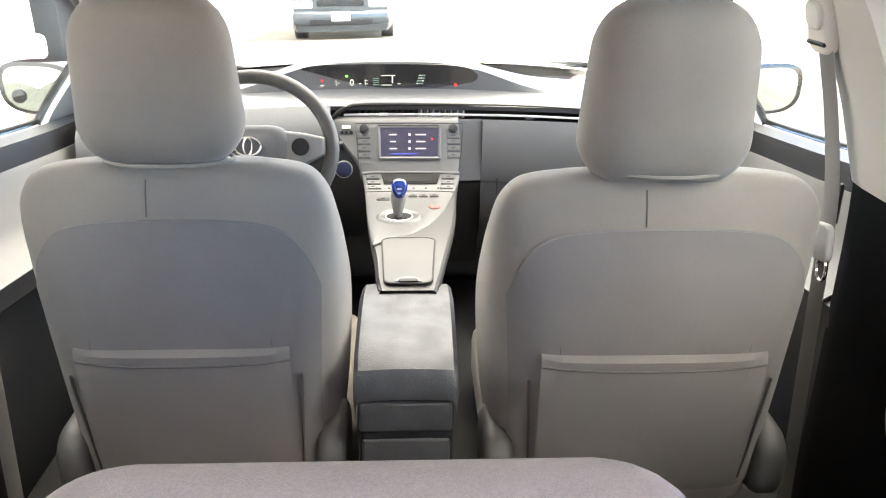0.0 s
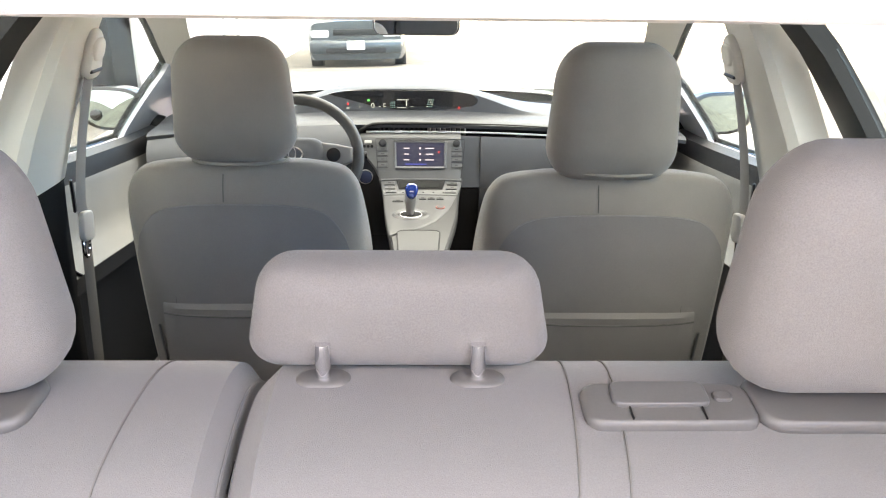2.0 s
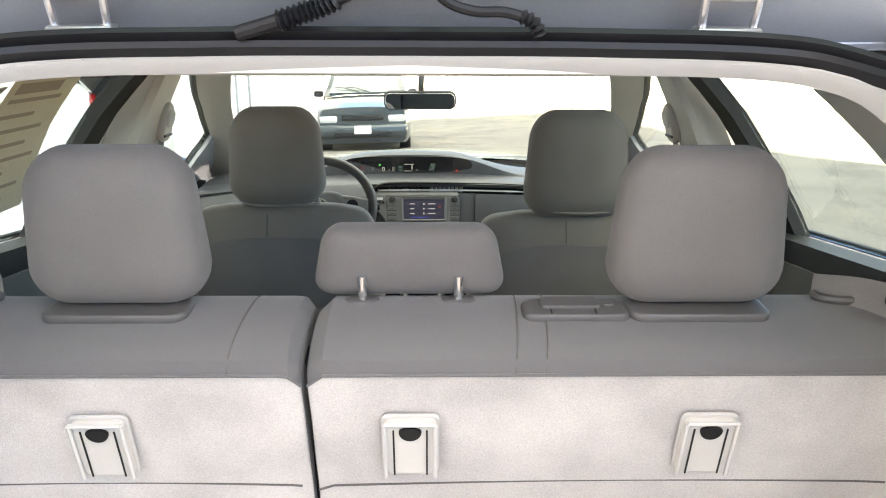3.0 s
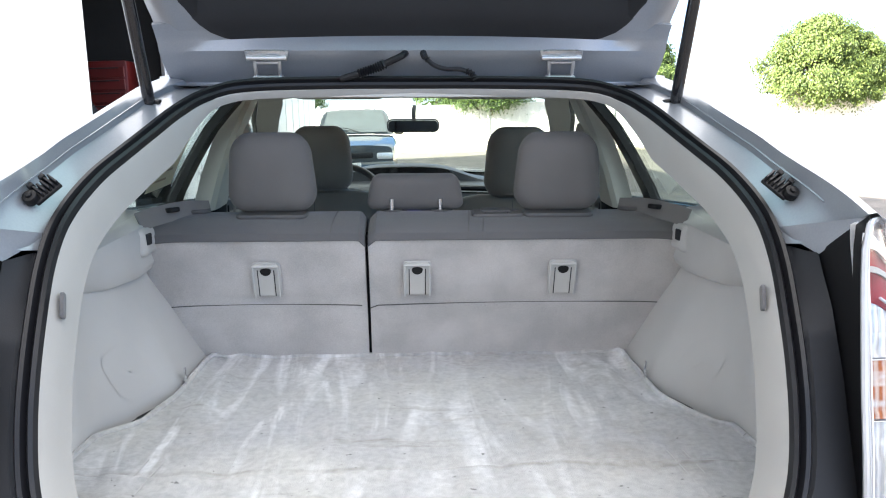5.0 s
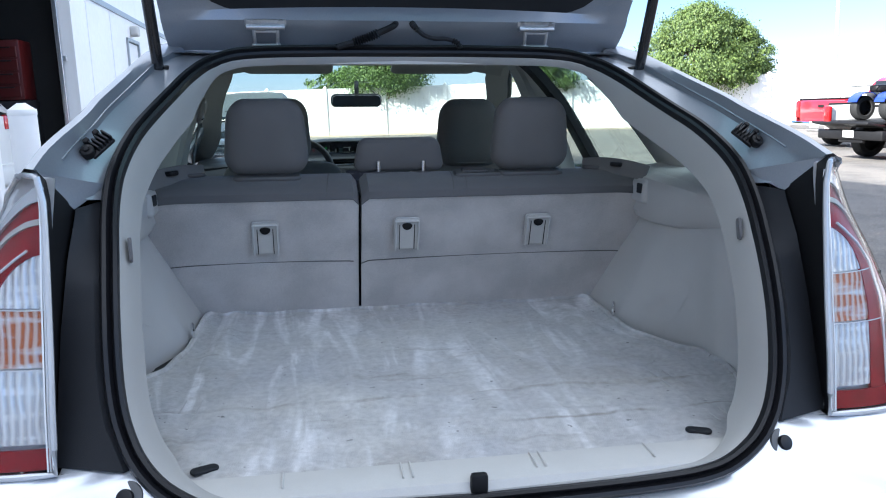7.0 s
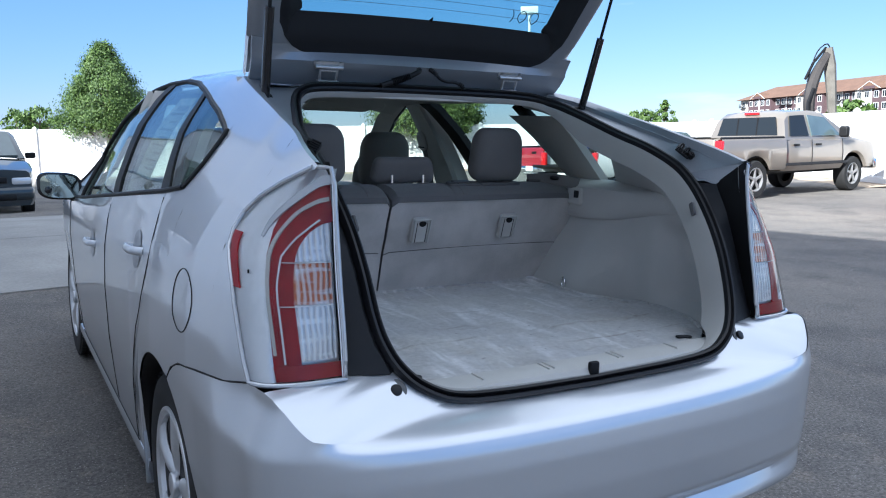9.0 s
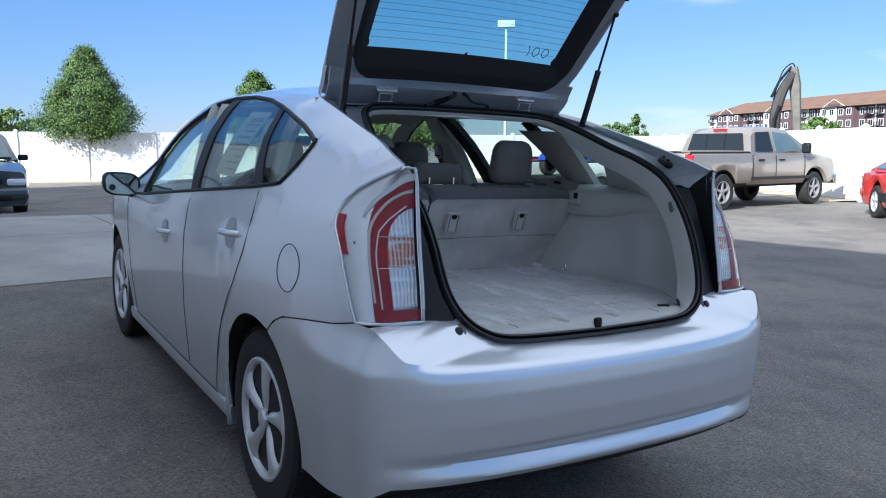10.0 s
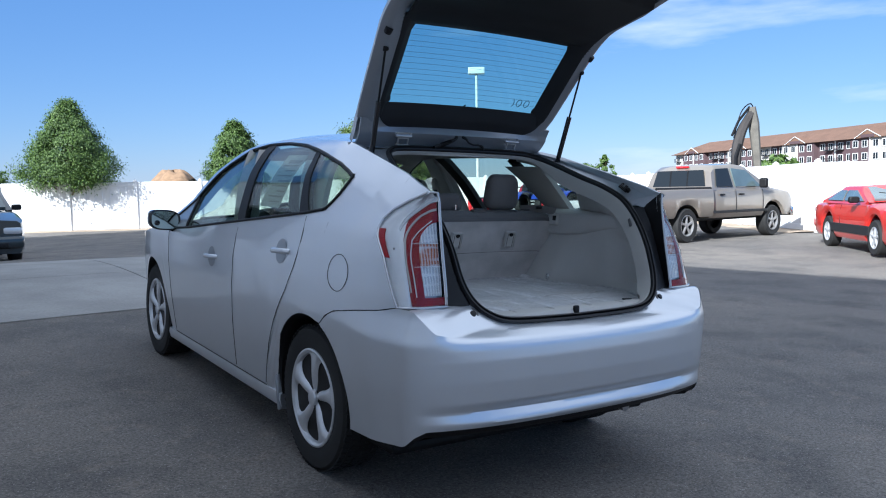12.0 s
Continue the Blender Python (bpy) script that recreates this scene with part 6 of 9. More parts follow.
left_back, pt_l = seat_back("rear_seat_back_narrow", -0.640, -0.120, "narrow part of the split grey rear seat back", 0.10, 0.02)
right_back, pt_r = seat_back("rear_seat_back_wide", -0.113, 0.640, "wide part of the split grey rear seat back", 0.02, 0.10)
release_latch(left_back, -0.351)
release_latch(right_back, 0.001)
release_latch(right_back, 0.344)
for par, x in ((left_back, -0.342), (right_back, 0.340)):
    h = headrest("headrest", par, 0.217, 0.188, 0.098, 0.16, "grey fabric headrest")
    h.matrix_basis = pose(x, 1.105, 1.219, 6)
    post_pair(par, x, (-0.06, 0.06), 1.108, 1.09, 1.15, False)
    part("headrest_plinth", slab(rounded(0.168, 0.062, 0.018, 4), 0.012, 0.005, 3, plane="xy"), SEAT_PLASTIC, par, "grey headrest plinth", at=pose(x, 1.090, 1.119, 4))
h = headrest("headrest", right_back, 0.246, 0.088, 0.070, 0.14, "low grey fabric middle headrest")
h.matrix_basis = pose(-0.002, 1.160, 1.164, 4)
post_pair(right_back, 0.0, (-0.059, 0.059), 1.125, 1.09, 1.15, True, 1.113)
cover = part("belt_cover", slab(rounded(0.125, 0.046, 0.012, 4), 0.018, 0.006, 4, plane="xy"), SEAT_PLASTIC, right_back, "grey belt guide cover", at=pose(0.195, 1.085, 1.116, 8))
part("cover_lid", slab(rounded(0.070, 0.026, 0.006, 3), 0.006, 0.002, 3, plane="xy"), SEAT_PLASTIC, cover, at=pose(-0.006, 0.006, 0.010))
for dx in (-0.030, 0.022):
    part("cover_joint", box(0.0012, 0.040, 0.002, 0, 1, pose(dx, 0, 0.0092)), BLACK_PLASTIC, cover)
part("cover_button", slab(rounded(0.014, 0.010, 0.004, 3), 0.004, 0.0015, 2, plane="xy"), SEAT_PLASTIC, cover, at=pose(0.040, 0.004, 0.010))
for x in (0.118, 0.152, -0.20):
    par, f = (right_back, pt_r) if x > 0 else (left_back, pt_l)
    tp = spline([(0, y, z) for y, z in TOP_PROFILE], 30)[:20]
    part("stitch_line", tube([Vector(f(p, x + 0.012 * math.sin(k / 6))) + Vector((0, -0.0006, 0.0006)) for k, p in enumerate(tp)], 0.0009, 5), bpy.data.materials["joint_shadow"], par)
rear_cushion = part("rear_seat_cushion", slab(rounded(1.28, 0.46, 0.06), 0.20, 0.06, 5, plane="xy", bulge=0.02), FABRIC_BACK, label="grey fabric rear bench cushion")
rear_cushion.matrix_world = CARM @ pose(0, 1.54, 0.50)
tagged(rear_cushion, category="car seat")
strip = part("seat_joint_strip", box(0.010, 0.03, 0.36, 0.002, 1, pose(-0.117, 1.11, 0.90, 14)), BLACK_PLASTIC, left_back)


# ---- front seats ----
def front_seat(x, w_top, dz, label, rest):
    s = thing("front_seat", label, "car seat", "front seats", at=CARM @ pose(x, 0, dz))
    # back: sections from the bottom up, each a rounded oblong
    # each with the half-widths of its rear and front and its depth; the side bolsters swell forwards
    secs = [(0.46, 0.90, 2.06, 2.24, 1.02), (0.58, 0.93, 2.04, 2.27, 1.13), (0.70, 0.96, 2.025, 2.28, 1.20), (0.81, 0.985, 2.018, 2.27, 1.21), (0.90, 1.01, 2.020, 2.23, 1.13), (0.97, 1.02, 2.030, 2.175, 1.04), (1.010, 0.98, 2.040, 2.145, 0.97), (1.036, 0.87, 2.052, 2.125, 0.86), (1.048, 0.62, 2.066, 2.108, 0.60)]
    secs = [(z, f * w_top, a, b, g * w_top) for z, f, a, b, g in secs]
    P = [spline([(k, v[i], 0) for k, v in enumerate(secs)], 40) for i in range(5)]
    rows = []
    for k in range(40):
        z, hw, y0, y1, front = (P[i][k].y for i in range(5))
        row = []
        for a in np.linspace(0, 2 * math.pi, 49)[:-1]:
            ca, sa = math.cos(a), math.sin(a)
            ex = 0.42 if sa < 0 else 0.5
            w = hw + (front - hw) * min(1.0, max(0.0, 0.35 + 0.65 * sa)) if sa > -0.54 else hw
            row.append((w * math.copysign(abs(ca) ** ex, ca), (y0 + y1) / 2 + (y1 - y0) / 2 * math.copysign(abs(sa) ** 0.55, sa), z))
        rows.append(row)
    part("backrest", grid(rows, closed=True, cap=True), FABRIC, s, "grey-beige fabric backrest", angle=60)
    # knit back panel, its pocket and piping
    def panel_y(px, z):
        hw = float(np.interp(z, [v[0] for v in secs], [v[1] for v in secs]))
        y0 = float(np.interp(z, [v[0] for v in secs], [v[2] for v in secs]))
        y1 = float(np.interp(z, [v[0] for v in secs], [v[3] for v in secs]))
        k = max(0.0, 1 - min(1, abs(px) / hw) ** (2 / 0.42)) ** (0.55 / 2)
        return (y0 + y1) / 2 - (y1 - y0) / 2 * k
    def panel_top(q):
        return 0.976 - 0.022 * abs(q) ** 3 - 0.085 * abs(q) ** 10
    def panel_x(q, z):
        return q * (w_top - 0.008) * lerp_table([(0.50, 0.90), (0.72, 0.93), (0.90, 0.975), (0.975, 0.95)], z)
    rows = []
    for q in np.linspace(-1, 1, 33):
        rows.append([(panel_x(q, z), panel_y(panel_x(q, z), z) - 0.004, z) for z in np.linspace(0.50, panel_top(q), 26)])
    panel = part("back_panel", thick(grid(rows), 0.004), KNIT_FRONT, s, "grey knitted back panel with a map pocket")
    part("panel_piping", tube([(panel_x(q, panel_top(q)), panel_y(panel_x(q, panel_top(q)), panel_top(q)) - 0.0045, panel_top(q)) for q in np.linspace(-0.96, 0.96, 41)], 0.0022, 6), KNIT_FRONT, panel)
    for dx in (-0.62, 0.62):
        part("panel_seam", tube([(dx * w_top * lerp_table([(0.5, 1.05), (1.0, 0.92)], z), panel_y(dx * w_top, z) - 0.0075, z) for z in np.linspace(0.52, 0.965, 14)], 0.0012, 5), bpy.data.materials["joint_shadow"], panel)
    rows = []
    for q in np.linspace(-1, 1, 21):
        rows.append([(q * w_top * 0.72, panel_y(q * w_top * 0.72, z) - b, z) for z, b in ((0.520, 0.010), (0.60, 0.016), (0.70, 0.018), (0.772, 0.015 + 0.004 * (1 - q * q)), (0.780, 0.010))])
    pocket = part("map_pocket", thick(grid(rows), 0.003), KNIT_FRONT, s, "knitted map pocket")
    part("pocket_hem", tube([(q * w_top * 0.72, panel_y(q * w_top * 0.72, 0.757) - 0.018 - 0.003 * (1 - q * q), 0.757 + 0.004 * q * q) for q in np.linspace(-1, 1, 21)], 0.0022, 6), bpy.data.materials["joint_shadow"], pocket)
    for sg in (-1, 1):
        part("pocket_fold", tube([(sg * w_top * (0.76 + 0.25 * (z - 0.6)), panel_y(w_top * 0.76, z) - 0.012, z) for z in np.linspace(0.52, 0.73, 8)], 0.0026, 6), SEAT_PLASTIC, pocket)
        part("recliner_cover", slab(rounded(0.16, 0.13, 0.05), 0.05, 0.02, 4, plane="yz"), SEAT_PLASTIC, s, "grey recliner cover", at=pose(sg * (w_top - 0.012), 2.11, 0.54))
    part("shoulder_seam", tube([(-0.03, panel_y(0.03, z) - 0.001, z) for z in np.linspace(0.98, 1.03, 6)], 0.0012, 5), bpy.data.materials["joint_shadow"], s)
    hd = headrest("headrest", s, w_top * 1.075, rest, 0.125, 0.15, "grey-beige fabric headrest", FABRIC)
    hd.matrix_basis = pose(-0.006, 2.075, 1.164, 4)
    part("headrest_base_seam", tube([(0.090 * math.cos(a), 2.072 + 0.045 * math.sin(a), 1.054) for a in np.linspace(0, 2 * math.pi, 25)[:-1]], 0.003, 6, closed=True), FABRIC, hd, at=pose(-0.006, 2.075, 1.164, 4).inverted())
    for dx in (-0.05, 0.05):
        part("headrest_post", cyl(0.006, 0.06, 12, at=pose(dx, 2.08, 1.055)), CHROME, s)
    part("seat_cushion", slab(rounded(0.47, 0.50, 0.07), 0.16, 0.05, 4, plane="xy", bulge=0.015), FABRIC, s, at=pose(0, 2.40, 0.46))
    part("seat_base", box(0.42, 0.46, 0.14, 0.03, 2, pose(0, 2.38, 0.36)), BLACK_TRIM, s)
    return s


front_seat(-0.330, 0.219, 0.0, "driver's grey-beige fabric seat seen from behind", 0.232)
front_seat(0.379, 0.240, -0.018, "front passenger's grey-beige fabric seat seen from behind", 0.258)

# ---- seat belts ----
for side in (-1, 1):
    belt = thing("seat_belt", "grey seat belt hanging at the centre pillar", "seat belt", "seat belts", at=CARM)
    path = spline([(side * 0.628, 2.165, 1.205), (side * 0.648, 2.145, 1.10), (side * 0.662, 2.125, 0.98), (side * 0.664, 2.118, 0.87), (side * 0.672, 2.112, 0.60), (side * 0.682, 2.11, 0.34)], 40)
    part("webbing", tube(path, 0.0235, 8, flat=0.10, up=(0, 1, 0.0)), surface("belt_webbing", (0.16, 0.155, 0.15), 0.8, grain=0.15, grain_size=700, bump=0.3, bump_size=900) if side < 0 else bpy.data.materials["belt_webbing"], belt)
    guide = part("guide_loop", slab(rounded(0.072, 0.098, 0.026, taper=0.30), 0.026, 0.011, 4, plane="yz"), TRIM_BEIGE, belt, "beige belt guide", at=pose(side * 0.622, 2.168, 1.235, 0, side * -14))
    part("guide_cover", slab(rounded(0.052, 0.045, 0.018), 0.016, 0.007, 3, plane="yz"), TRIM_BEIGE, guide, at=pose(side * -0.010, 0.0, 0.012))
    part("guide_slot", box(0.008, 0.056, 0.007, 0.002, 1, pose(side * -0.012, 0, -0.030)), BLACK_PLASTIC, guide)
    tongue = part("tongue", slab(rounded(0.05, 0.06, 0.012, 3), 0.012, 0.004, 3, plane="yz"), TRIM_GREY, belt, "buckle tongue", at=pose(side * 0.656, 2.112, 0.905, -10))
    part("blade", tube([(0, 0.014 * math.cos(a), 0.022 * math.sin(a)) for a in np.linspace(0, 2 * math.pi, 15)[:-1]], 0.003, 6, closed=True), CHROME, tongue, at=pose(0, -0.005, -0.040))

# price sheet taped inside the rear door's window
sheet = thing("price_sheet", "cream paper price sheet taped inside the rear window", "paper sheet", at=CARM)
PAPER = surface("cream_paper", (0.72, 0.66, 0.52), 0.8, grain=0.03, grain_size=60, mottle=0.06, mottle_size=8)
PRINT = surface("faded_print", (0.42, 0.33, 0.25), 0.8)


def sheet_point(y, z, off):
    return (-(side_x(y, z) - 0.026) + off, y, z)


part("paper", thick(grid([[sheet_point(y, z, 0.003 * math.sin(9 * y)) for z in np.linspace(1.12, 1.385, 8)] for y in np.linspace(1.47, 1.72, 8)]), 0.0006), PAPER, sheet)
for k in range(9):
    z = 1.36 - 0.026 * k
    y1 = 1.70 - (0.05, 0.02, 0.09, 0.03, 0.07, 0.02, 0.11, 0.04, 0.08)[k]
    for off in (0.0028, -0.0028):
        part("print_line", grid([[sheet_point(y, q, 0.003 * math.sin(9 * y) + off) for q in (z, z - (0.018 if k == 0 else 0.007))] for y in np.linspace(1.49, y1, 6)]), PRINT, sheet)

# rear outer belts: bezel on the seat top, webbing up to the rear pillar
for side in (-1, 1):
    rb = thing("rear_seat_belt", "dark grey rear seat belt drawn across the pillar", "seat belt", "rear seat belts", at=CARM)
    part("webbing", tube(spline([(side * 0.500, 1.135, 1.128), (side * 0.545, 1.10, 1.132), (side * 0.595, 1.03, 1.128), (side * 0.625, 0.99, 1.120)], 20), 0.022, 8, flat=0.12, up=(0, 0.6, 0.8)), bpy.data.materials["belt_webbing"], rb)
    part("bezel", tube([(side * 0.535 + 0.034 * math.cos(a), 1.125 + 0.020 * math.sin(a), 1.124) for a in np.linspace(0, 2 * math.pi, 21)[:-1]], 0.006, 8, closed=True), SEAT_PLASTIC, rb, "oval grey belt bezel")
    part("tongue", slab(rounded(0.045, 0.030, 0.008, 3), 0.012, 0.004, 2, plane="xy"), BLACK_PLASTIC, rb, at=pose(side * 0.575, 1.065, 1.136, 0, side * 8, side * 40))


# ---- dashboard ----
dash = thing("dashboard", "dark grey moulded dashboard with a central display strip", "dashboard", at=CARM)


def dash_rows(profile, x0, x1, n, bend=0.10, drop=0.02):
    """A profile in y and z drawn across the cabin; it bends towards the windscreen at the ends."""
    rows = []
    for x in np.linspace(x0, x1, n):
        k = (abs(x) / 0.75) ** 2.2
        rows.append([(x, y - bend * k * 0.6, z - drop * k) for y, z in profile])
    return rows


# top pad: from the windscreen, over the hooded display, down to the vents
hood = lambda x: math.exp(-((x + 0.05) / 0.30) ** 4)
rows = []
for x in np.linspace(-0.74, 0.74, 61):
    h, k = hood(x), (abs(x) / 0.75) ** 2.2
    prof = [(3.32, 0.90), (3.25, 0.955 + 0.01 * h), (3.12, 0.985 + 0.045 * h), (3.00, 0.988 + 0.068 * h), (2.945, 0.986 + 0.070 * h), (2.925, 0.984 + 0.066 * h), (2.920, 0.983 + 0.004 * h), (2.90, 0.982), (2.85, 0.981), (2.81, 0.978), (2.797, 0.972), (2.80, 0.962), (2.84, 0.958)]
    rows.append([(x, y - 0.05 * k, z - 0.03 * k) for y, z in prof])
part("top_pad", grid(rows), DASH, dash, "grey grained top pad")
display = part("display_strip", slab([(-0.05 + 0.222 * math.copysign(abs(math.cos(a)) ** 0.55, math.cos(a)), 1.018 + 0.029 * math.copysign(abs(math.sin(a)) ** 0.7, math.sin(a)) - 0.0) for a in np.linspace(0, 2 * math.pi, 49)[:-1]], 0.010, 0.003, 2), BLACK_GLOSS, dash, "black strip of instruments under a hood", at=pose(0, 2.925, 0))
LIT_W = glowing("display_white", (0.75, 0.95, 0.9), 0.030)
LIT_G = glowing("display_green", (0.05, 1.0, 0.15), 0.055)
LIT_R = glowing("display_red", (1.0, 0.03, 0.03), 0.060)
LIT_C = glowing("display_teal", (0.25, 0.6, 0.6), 0.020)


def lit(x, z, w, h, m, y=2.918, parent=None):
    part("lit_mark", box(w, 0.001, h, 0, 1, pose(x, y, z)), m, parent or display, at=pose(0, -2.925, 0), smooth=False)


def text_part(name, words, size, mat, parent, at, extrude=0.0004):
    cu = bpy.data.curves.new(name, "FONT")
    cu.body, cu.size, cu.extrude, cu.align_x, cu.align_y = words, size, extrude, "CENTER", "CENTER"
    tmp = bpy.data.objects.new(name, cu)
    me = bpy.data.meshes.new_from_object(tmp)
    bpy.data.objects.remove(tmp)
    me.materials.clear()
    me.materials.append(mat)
    ob = new(name, me)
    ob.parent = parent
    ob.matrix_basis = at
    return ob


text_part("speed_digit", "0", 0.022, LIT_W, display, pose(-0.134, -0.0075, 1.001, 90))
lit(-0.206, 1.006, 0.004, 0.006, LIT_R)
lit(-0.206, 0.994, 0.010, 0.0025, LIT_W)
lit(-0.146, 1.017, 0.006, 0.005, LIT_G)
lit(0.117, 0.997, 0.005, 0.007, LIT_R)
for x, z, w, h in ((-0.172, 1.0, 0.0012, 0.014), (-0.166, 1.0, 0.004, 0.002), (-0.114, 0.999, 0.006, 0.002), (-0.102, 1.002, 0.0012, 0.014), (-0.099, 1.007, 0.006, 0.0013), (-0.099, 0.999, 0.006, 0.0013),
                   (-0.046, 1.019, 0.034, 0.0018), (-0.036, 1.009, 0.003, 0.016), (-0.05, 0.996, 0.026, 0.0014), (-0.02, 0.999, 0.008, 0.0014)):
    lit(x, z, w, h, LIT_W)
for k in range(4):
    for j in range(3):
        lit(-0.081 + 0.005 * j, 0.997 + 0.005 * k, 0.003, 0.002, LIT_C)
        lit(0.024 + 0.006 * j + 0.002 * k, 1.0 + 0.0065 * k, 0.004, 0.0025, LIT_C if (j + k) % 3 else LIT_W)
# vents and the bright strip across
vent = part("vent_band", grid([[(x, y - 0.04 * (abs(x) / 0.75) ** 2.2, z - 0.03 * (abs(x) / 0.75) ** 2.2) for y, z in ((2.80, 0.968), (2.835, 0.962), (2.838, 0.938), (2.805, 0.932))] for x in np.linspace(-0.155, 0.70, 40)]), BLACK_PLASTIC, dash, "black air vent band")
part("bright_strip", tube([(x, 2.800 - 0.04 * (abs(x) / 0.75) ** 2.2, 0.951 - 0.03 * (abs(x) / 0.75) ** 2.2) for x in np.linspace(-0.146, 0.70, 40)], 0.0028, 8), ALLOY, vent, "satin silver strip")
for k in range(18):
    x = -0.11 + 0.014 * k
    part("vent_vane", box(0.0035, 0.022, 0.022, 0.001, 1, pose(x, 2.822, 0.950, 0, 0, 20)), BLACK_TRIM if k < 10 else TRIM_GREY, vent)
for x in (-0.055, 0.068):
    part("vent_tab", box(0.021, 0.012, 0.0065, 0.002, 2, pose(x, 2.800, 0.951)), ALLOY, vent)
part("strip_badge", box(0.020, 0.003, 0.004, 0.001, 1, pose(0.285, 2.797, 0.942)), SILVER_PLASTIC, vent)
# the pad below: glove box on one side, driver's panel on the other
glove = part("glove_box", thick(grid(dash_rows([(2.802, 0.940), (2.795, 0.90), (2.80, 0.85), (2.808, 0.80), (2.812, 0.793)], 0.1745, 0.70, 20, 0.05, 0.03)), 0.01), DASH_MID, dash, "grey glove box lid")
part("lower_glove_box", thick(grid(dash_rows([(2.835, 0.792), (2.815, 0.785), (2.80, 0.74), (2.81, 0.68), (2.87, 0.60)], 0.1745, 0.72, 20, 0.05, 0.03)), 0.01), DASH_DARK, dash, "dark lower glove box")
part("glove_latch", tube([(0.176, 2.801, 0.826), (0.195, 2.798, 0.826), (0.209, 2.798, 0.825), (0.2125, 2.797, 0.820), (0.2135, 2.797, 0.79), (0.2135, 2.795, 0.762), (0.210, 2.796, 0.757), (0.176, 2.797, 0.757)], 0.0013, 6), BLACK_PLASTIC, dash, "dark outline of a flush latch")
part("stack_flank", thick(grid([[(0.118 + 0.0545 * t, 2.800 + 0.004 * t, z) for t in (0, 0.3, 0.6, 1)] for z in (0.940, 0.90, 0.86, 0.82, 0.793)]), 0.01), DASH_MID, dash, "grey dash flank beside the stack")
part("flank_foot", thick(grid([[(0.085 + 0.087 * t, 2.800 + 0.010 * t + 0.25 * (0.788 - z), z) for t in (0, 0.5, 1)] for z in (0.788, 0.74, 0.66, 0.56)]), 0.01), BLACK_PLASTIC, dash)
part("driver_panel", thick(grid(dash_rows([(2.80, 0.966), (2.775, 0.935), (2.765, 0.90), (2.768, 0.872)], -0.74, -0.176, 26, 0.05, 0.03)), 0.01), DASH_MID, dash, "grey panel behind the steering wheel")
part("knee_panel", thick(grid(dash_rows([(2.800, 0.90), (2.792, 0.868), (2.780, 0.83), (2.79, 0.77), (2.83, 0.70), (2.90, 0.62)], -0.74, -0.085, 30, 0.05, 0.03)), 0.01), DASH_DARK, dash, "dark knee panel")
part("vent_brow", tube(spline([(-0.205, 2.792, 0.905), (-0.180, 2.792, 0.936), (-0.155, 2.793, 0.959), (-0.132, 2.794, 0.971), (-0.10, 2.795, 0.9745), (-0.04, 2.796, 0.975), (0.10, 2.796, 0.975), (0.25, 2.793, 0.973), (0.45, 2.783, 0.964)], 40), [0.005 - 0.0032 * min(1.0, max(0.0, (k - 12) / 12)) for k in range(40)], 8), BLACK_PLASTIC, dash, "dark brow curving over the vents")
part("lower_dash", box(1.40, 0.30, 0.36, 0.05, 3, pose(0, 3.05, 0.66)), BLACK_TRIM, dash)
# start button
button = part("start_button", cyl(0.0205, 0.010, 28, bevel=0.003, at=pose(-0.148, 2.768, 0.829, 78)), STEEL, dash, "chrome-ringed start button")
part("button_face", cyl(0.0182, 0.004, 28, bevel=0.001, at=pose(-0.148, 2.762, 0.8302, 78)), surface("blue_button", (0.003, 0.009, 0.034), 0.4), button, "blue button face")
for k in range(3):
    part("small_button", cyl(0.0042, 0.004, 12, at=pose(-0.150 + 0.0105 * k, 2.776, 0.914, 75)), BLACK_PLASTIC, dash)
part("switch_plate", box(0.020, 0.003, 0.008, 0.001, 1, pose(-0.140, 2.779, 0.926, -15)), GREY_PLASTIC, dash)

# ---- centre stack and bridge ----
stack = thing("centre_console", "satin silver centre stack with a sloping bridge", "console", at=CARM)
STACK = [(2.83, 0.952), (2.800, 0.944), (2.788, 0.932), (2.776, 0.90), (2.757, 0.85), (2.738, 0.812), (2.705, 0.788), (2.64, 0.775), (2.56, 0.770), (2.48, 0.768), (2.40, 0.765), (2.32, 0.758), (2.24, 0.748)]
SL = [-0.178, -0.178, -0.176, -0.160, -0.120, -0.104, -0.097, -0.091, -0.083, -0.074, -0.064, -0.057, -0.046]
SR = [0.136, 0.136, 0.137, 0.136, 0.129, 0.119, 0.112, 0.108, 0.100, 0.089, 0.077, 0.064, 0.049]
STACK_LINE = spline([(k, y, z) for k, (y, z) in enumerate(STACK)], 97)


def stack_at(k):
    ks = [q.x for q in STACK_LINE]
    return float(np.interp(k, ks, [q.y for q in STACK_LINE])), float(np.interp(k, ks, [q.z for q in STACK_LINE]))


def stack_face(x, k, out=0.0):
    """A place on the console's face: x to the right, z up along it, y into it."""
    (y, z), (ya, za), (yb, zb) = stack_at(k), stack_at(k - 0.15), stack_at(k + 0.15)
    t = Vector((0, ya - yb, za - zb)).normalized()
    n = Vector((0, -t.z, t.y))
    m = Matrix((Vector((1, 0, 0)), -n, t)).transposed().to_4x4()
    return Matrix.Translation(Vector((x, y, z)) + n * out) @ m


def stack_edge(k, table):
    ks = np.linspace(0, 12, 97)
    return float(np.interp(k, ks, [p.y for p in spline([(i, v, 0) for i, v in enumerate(table)], 97)]))


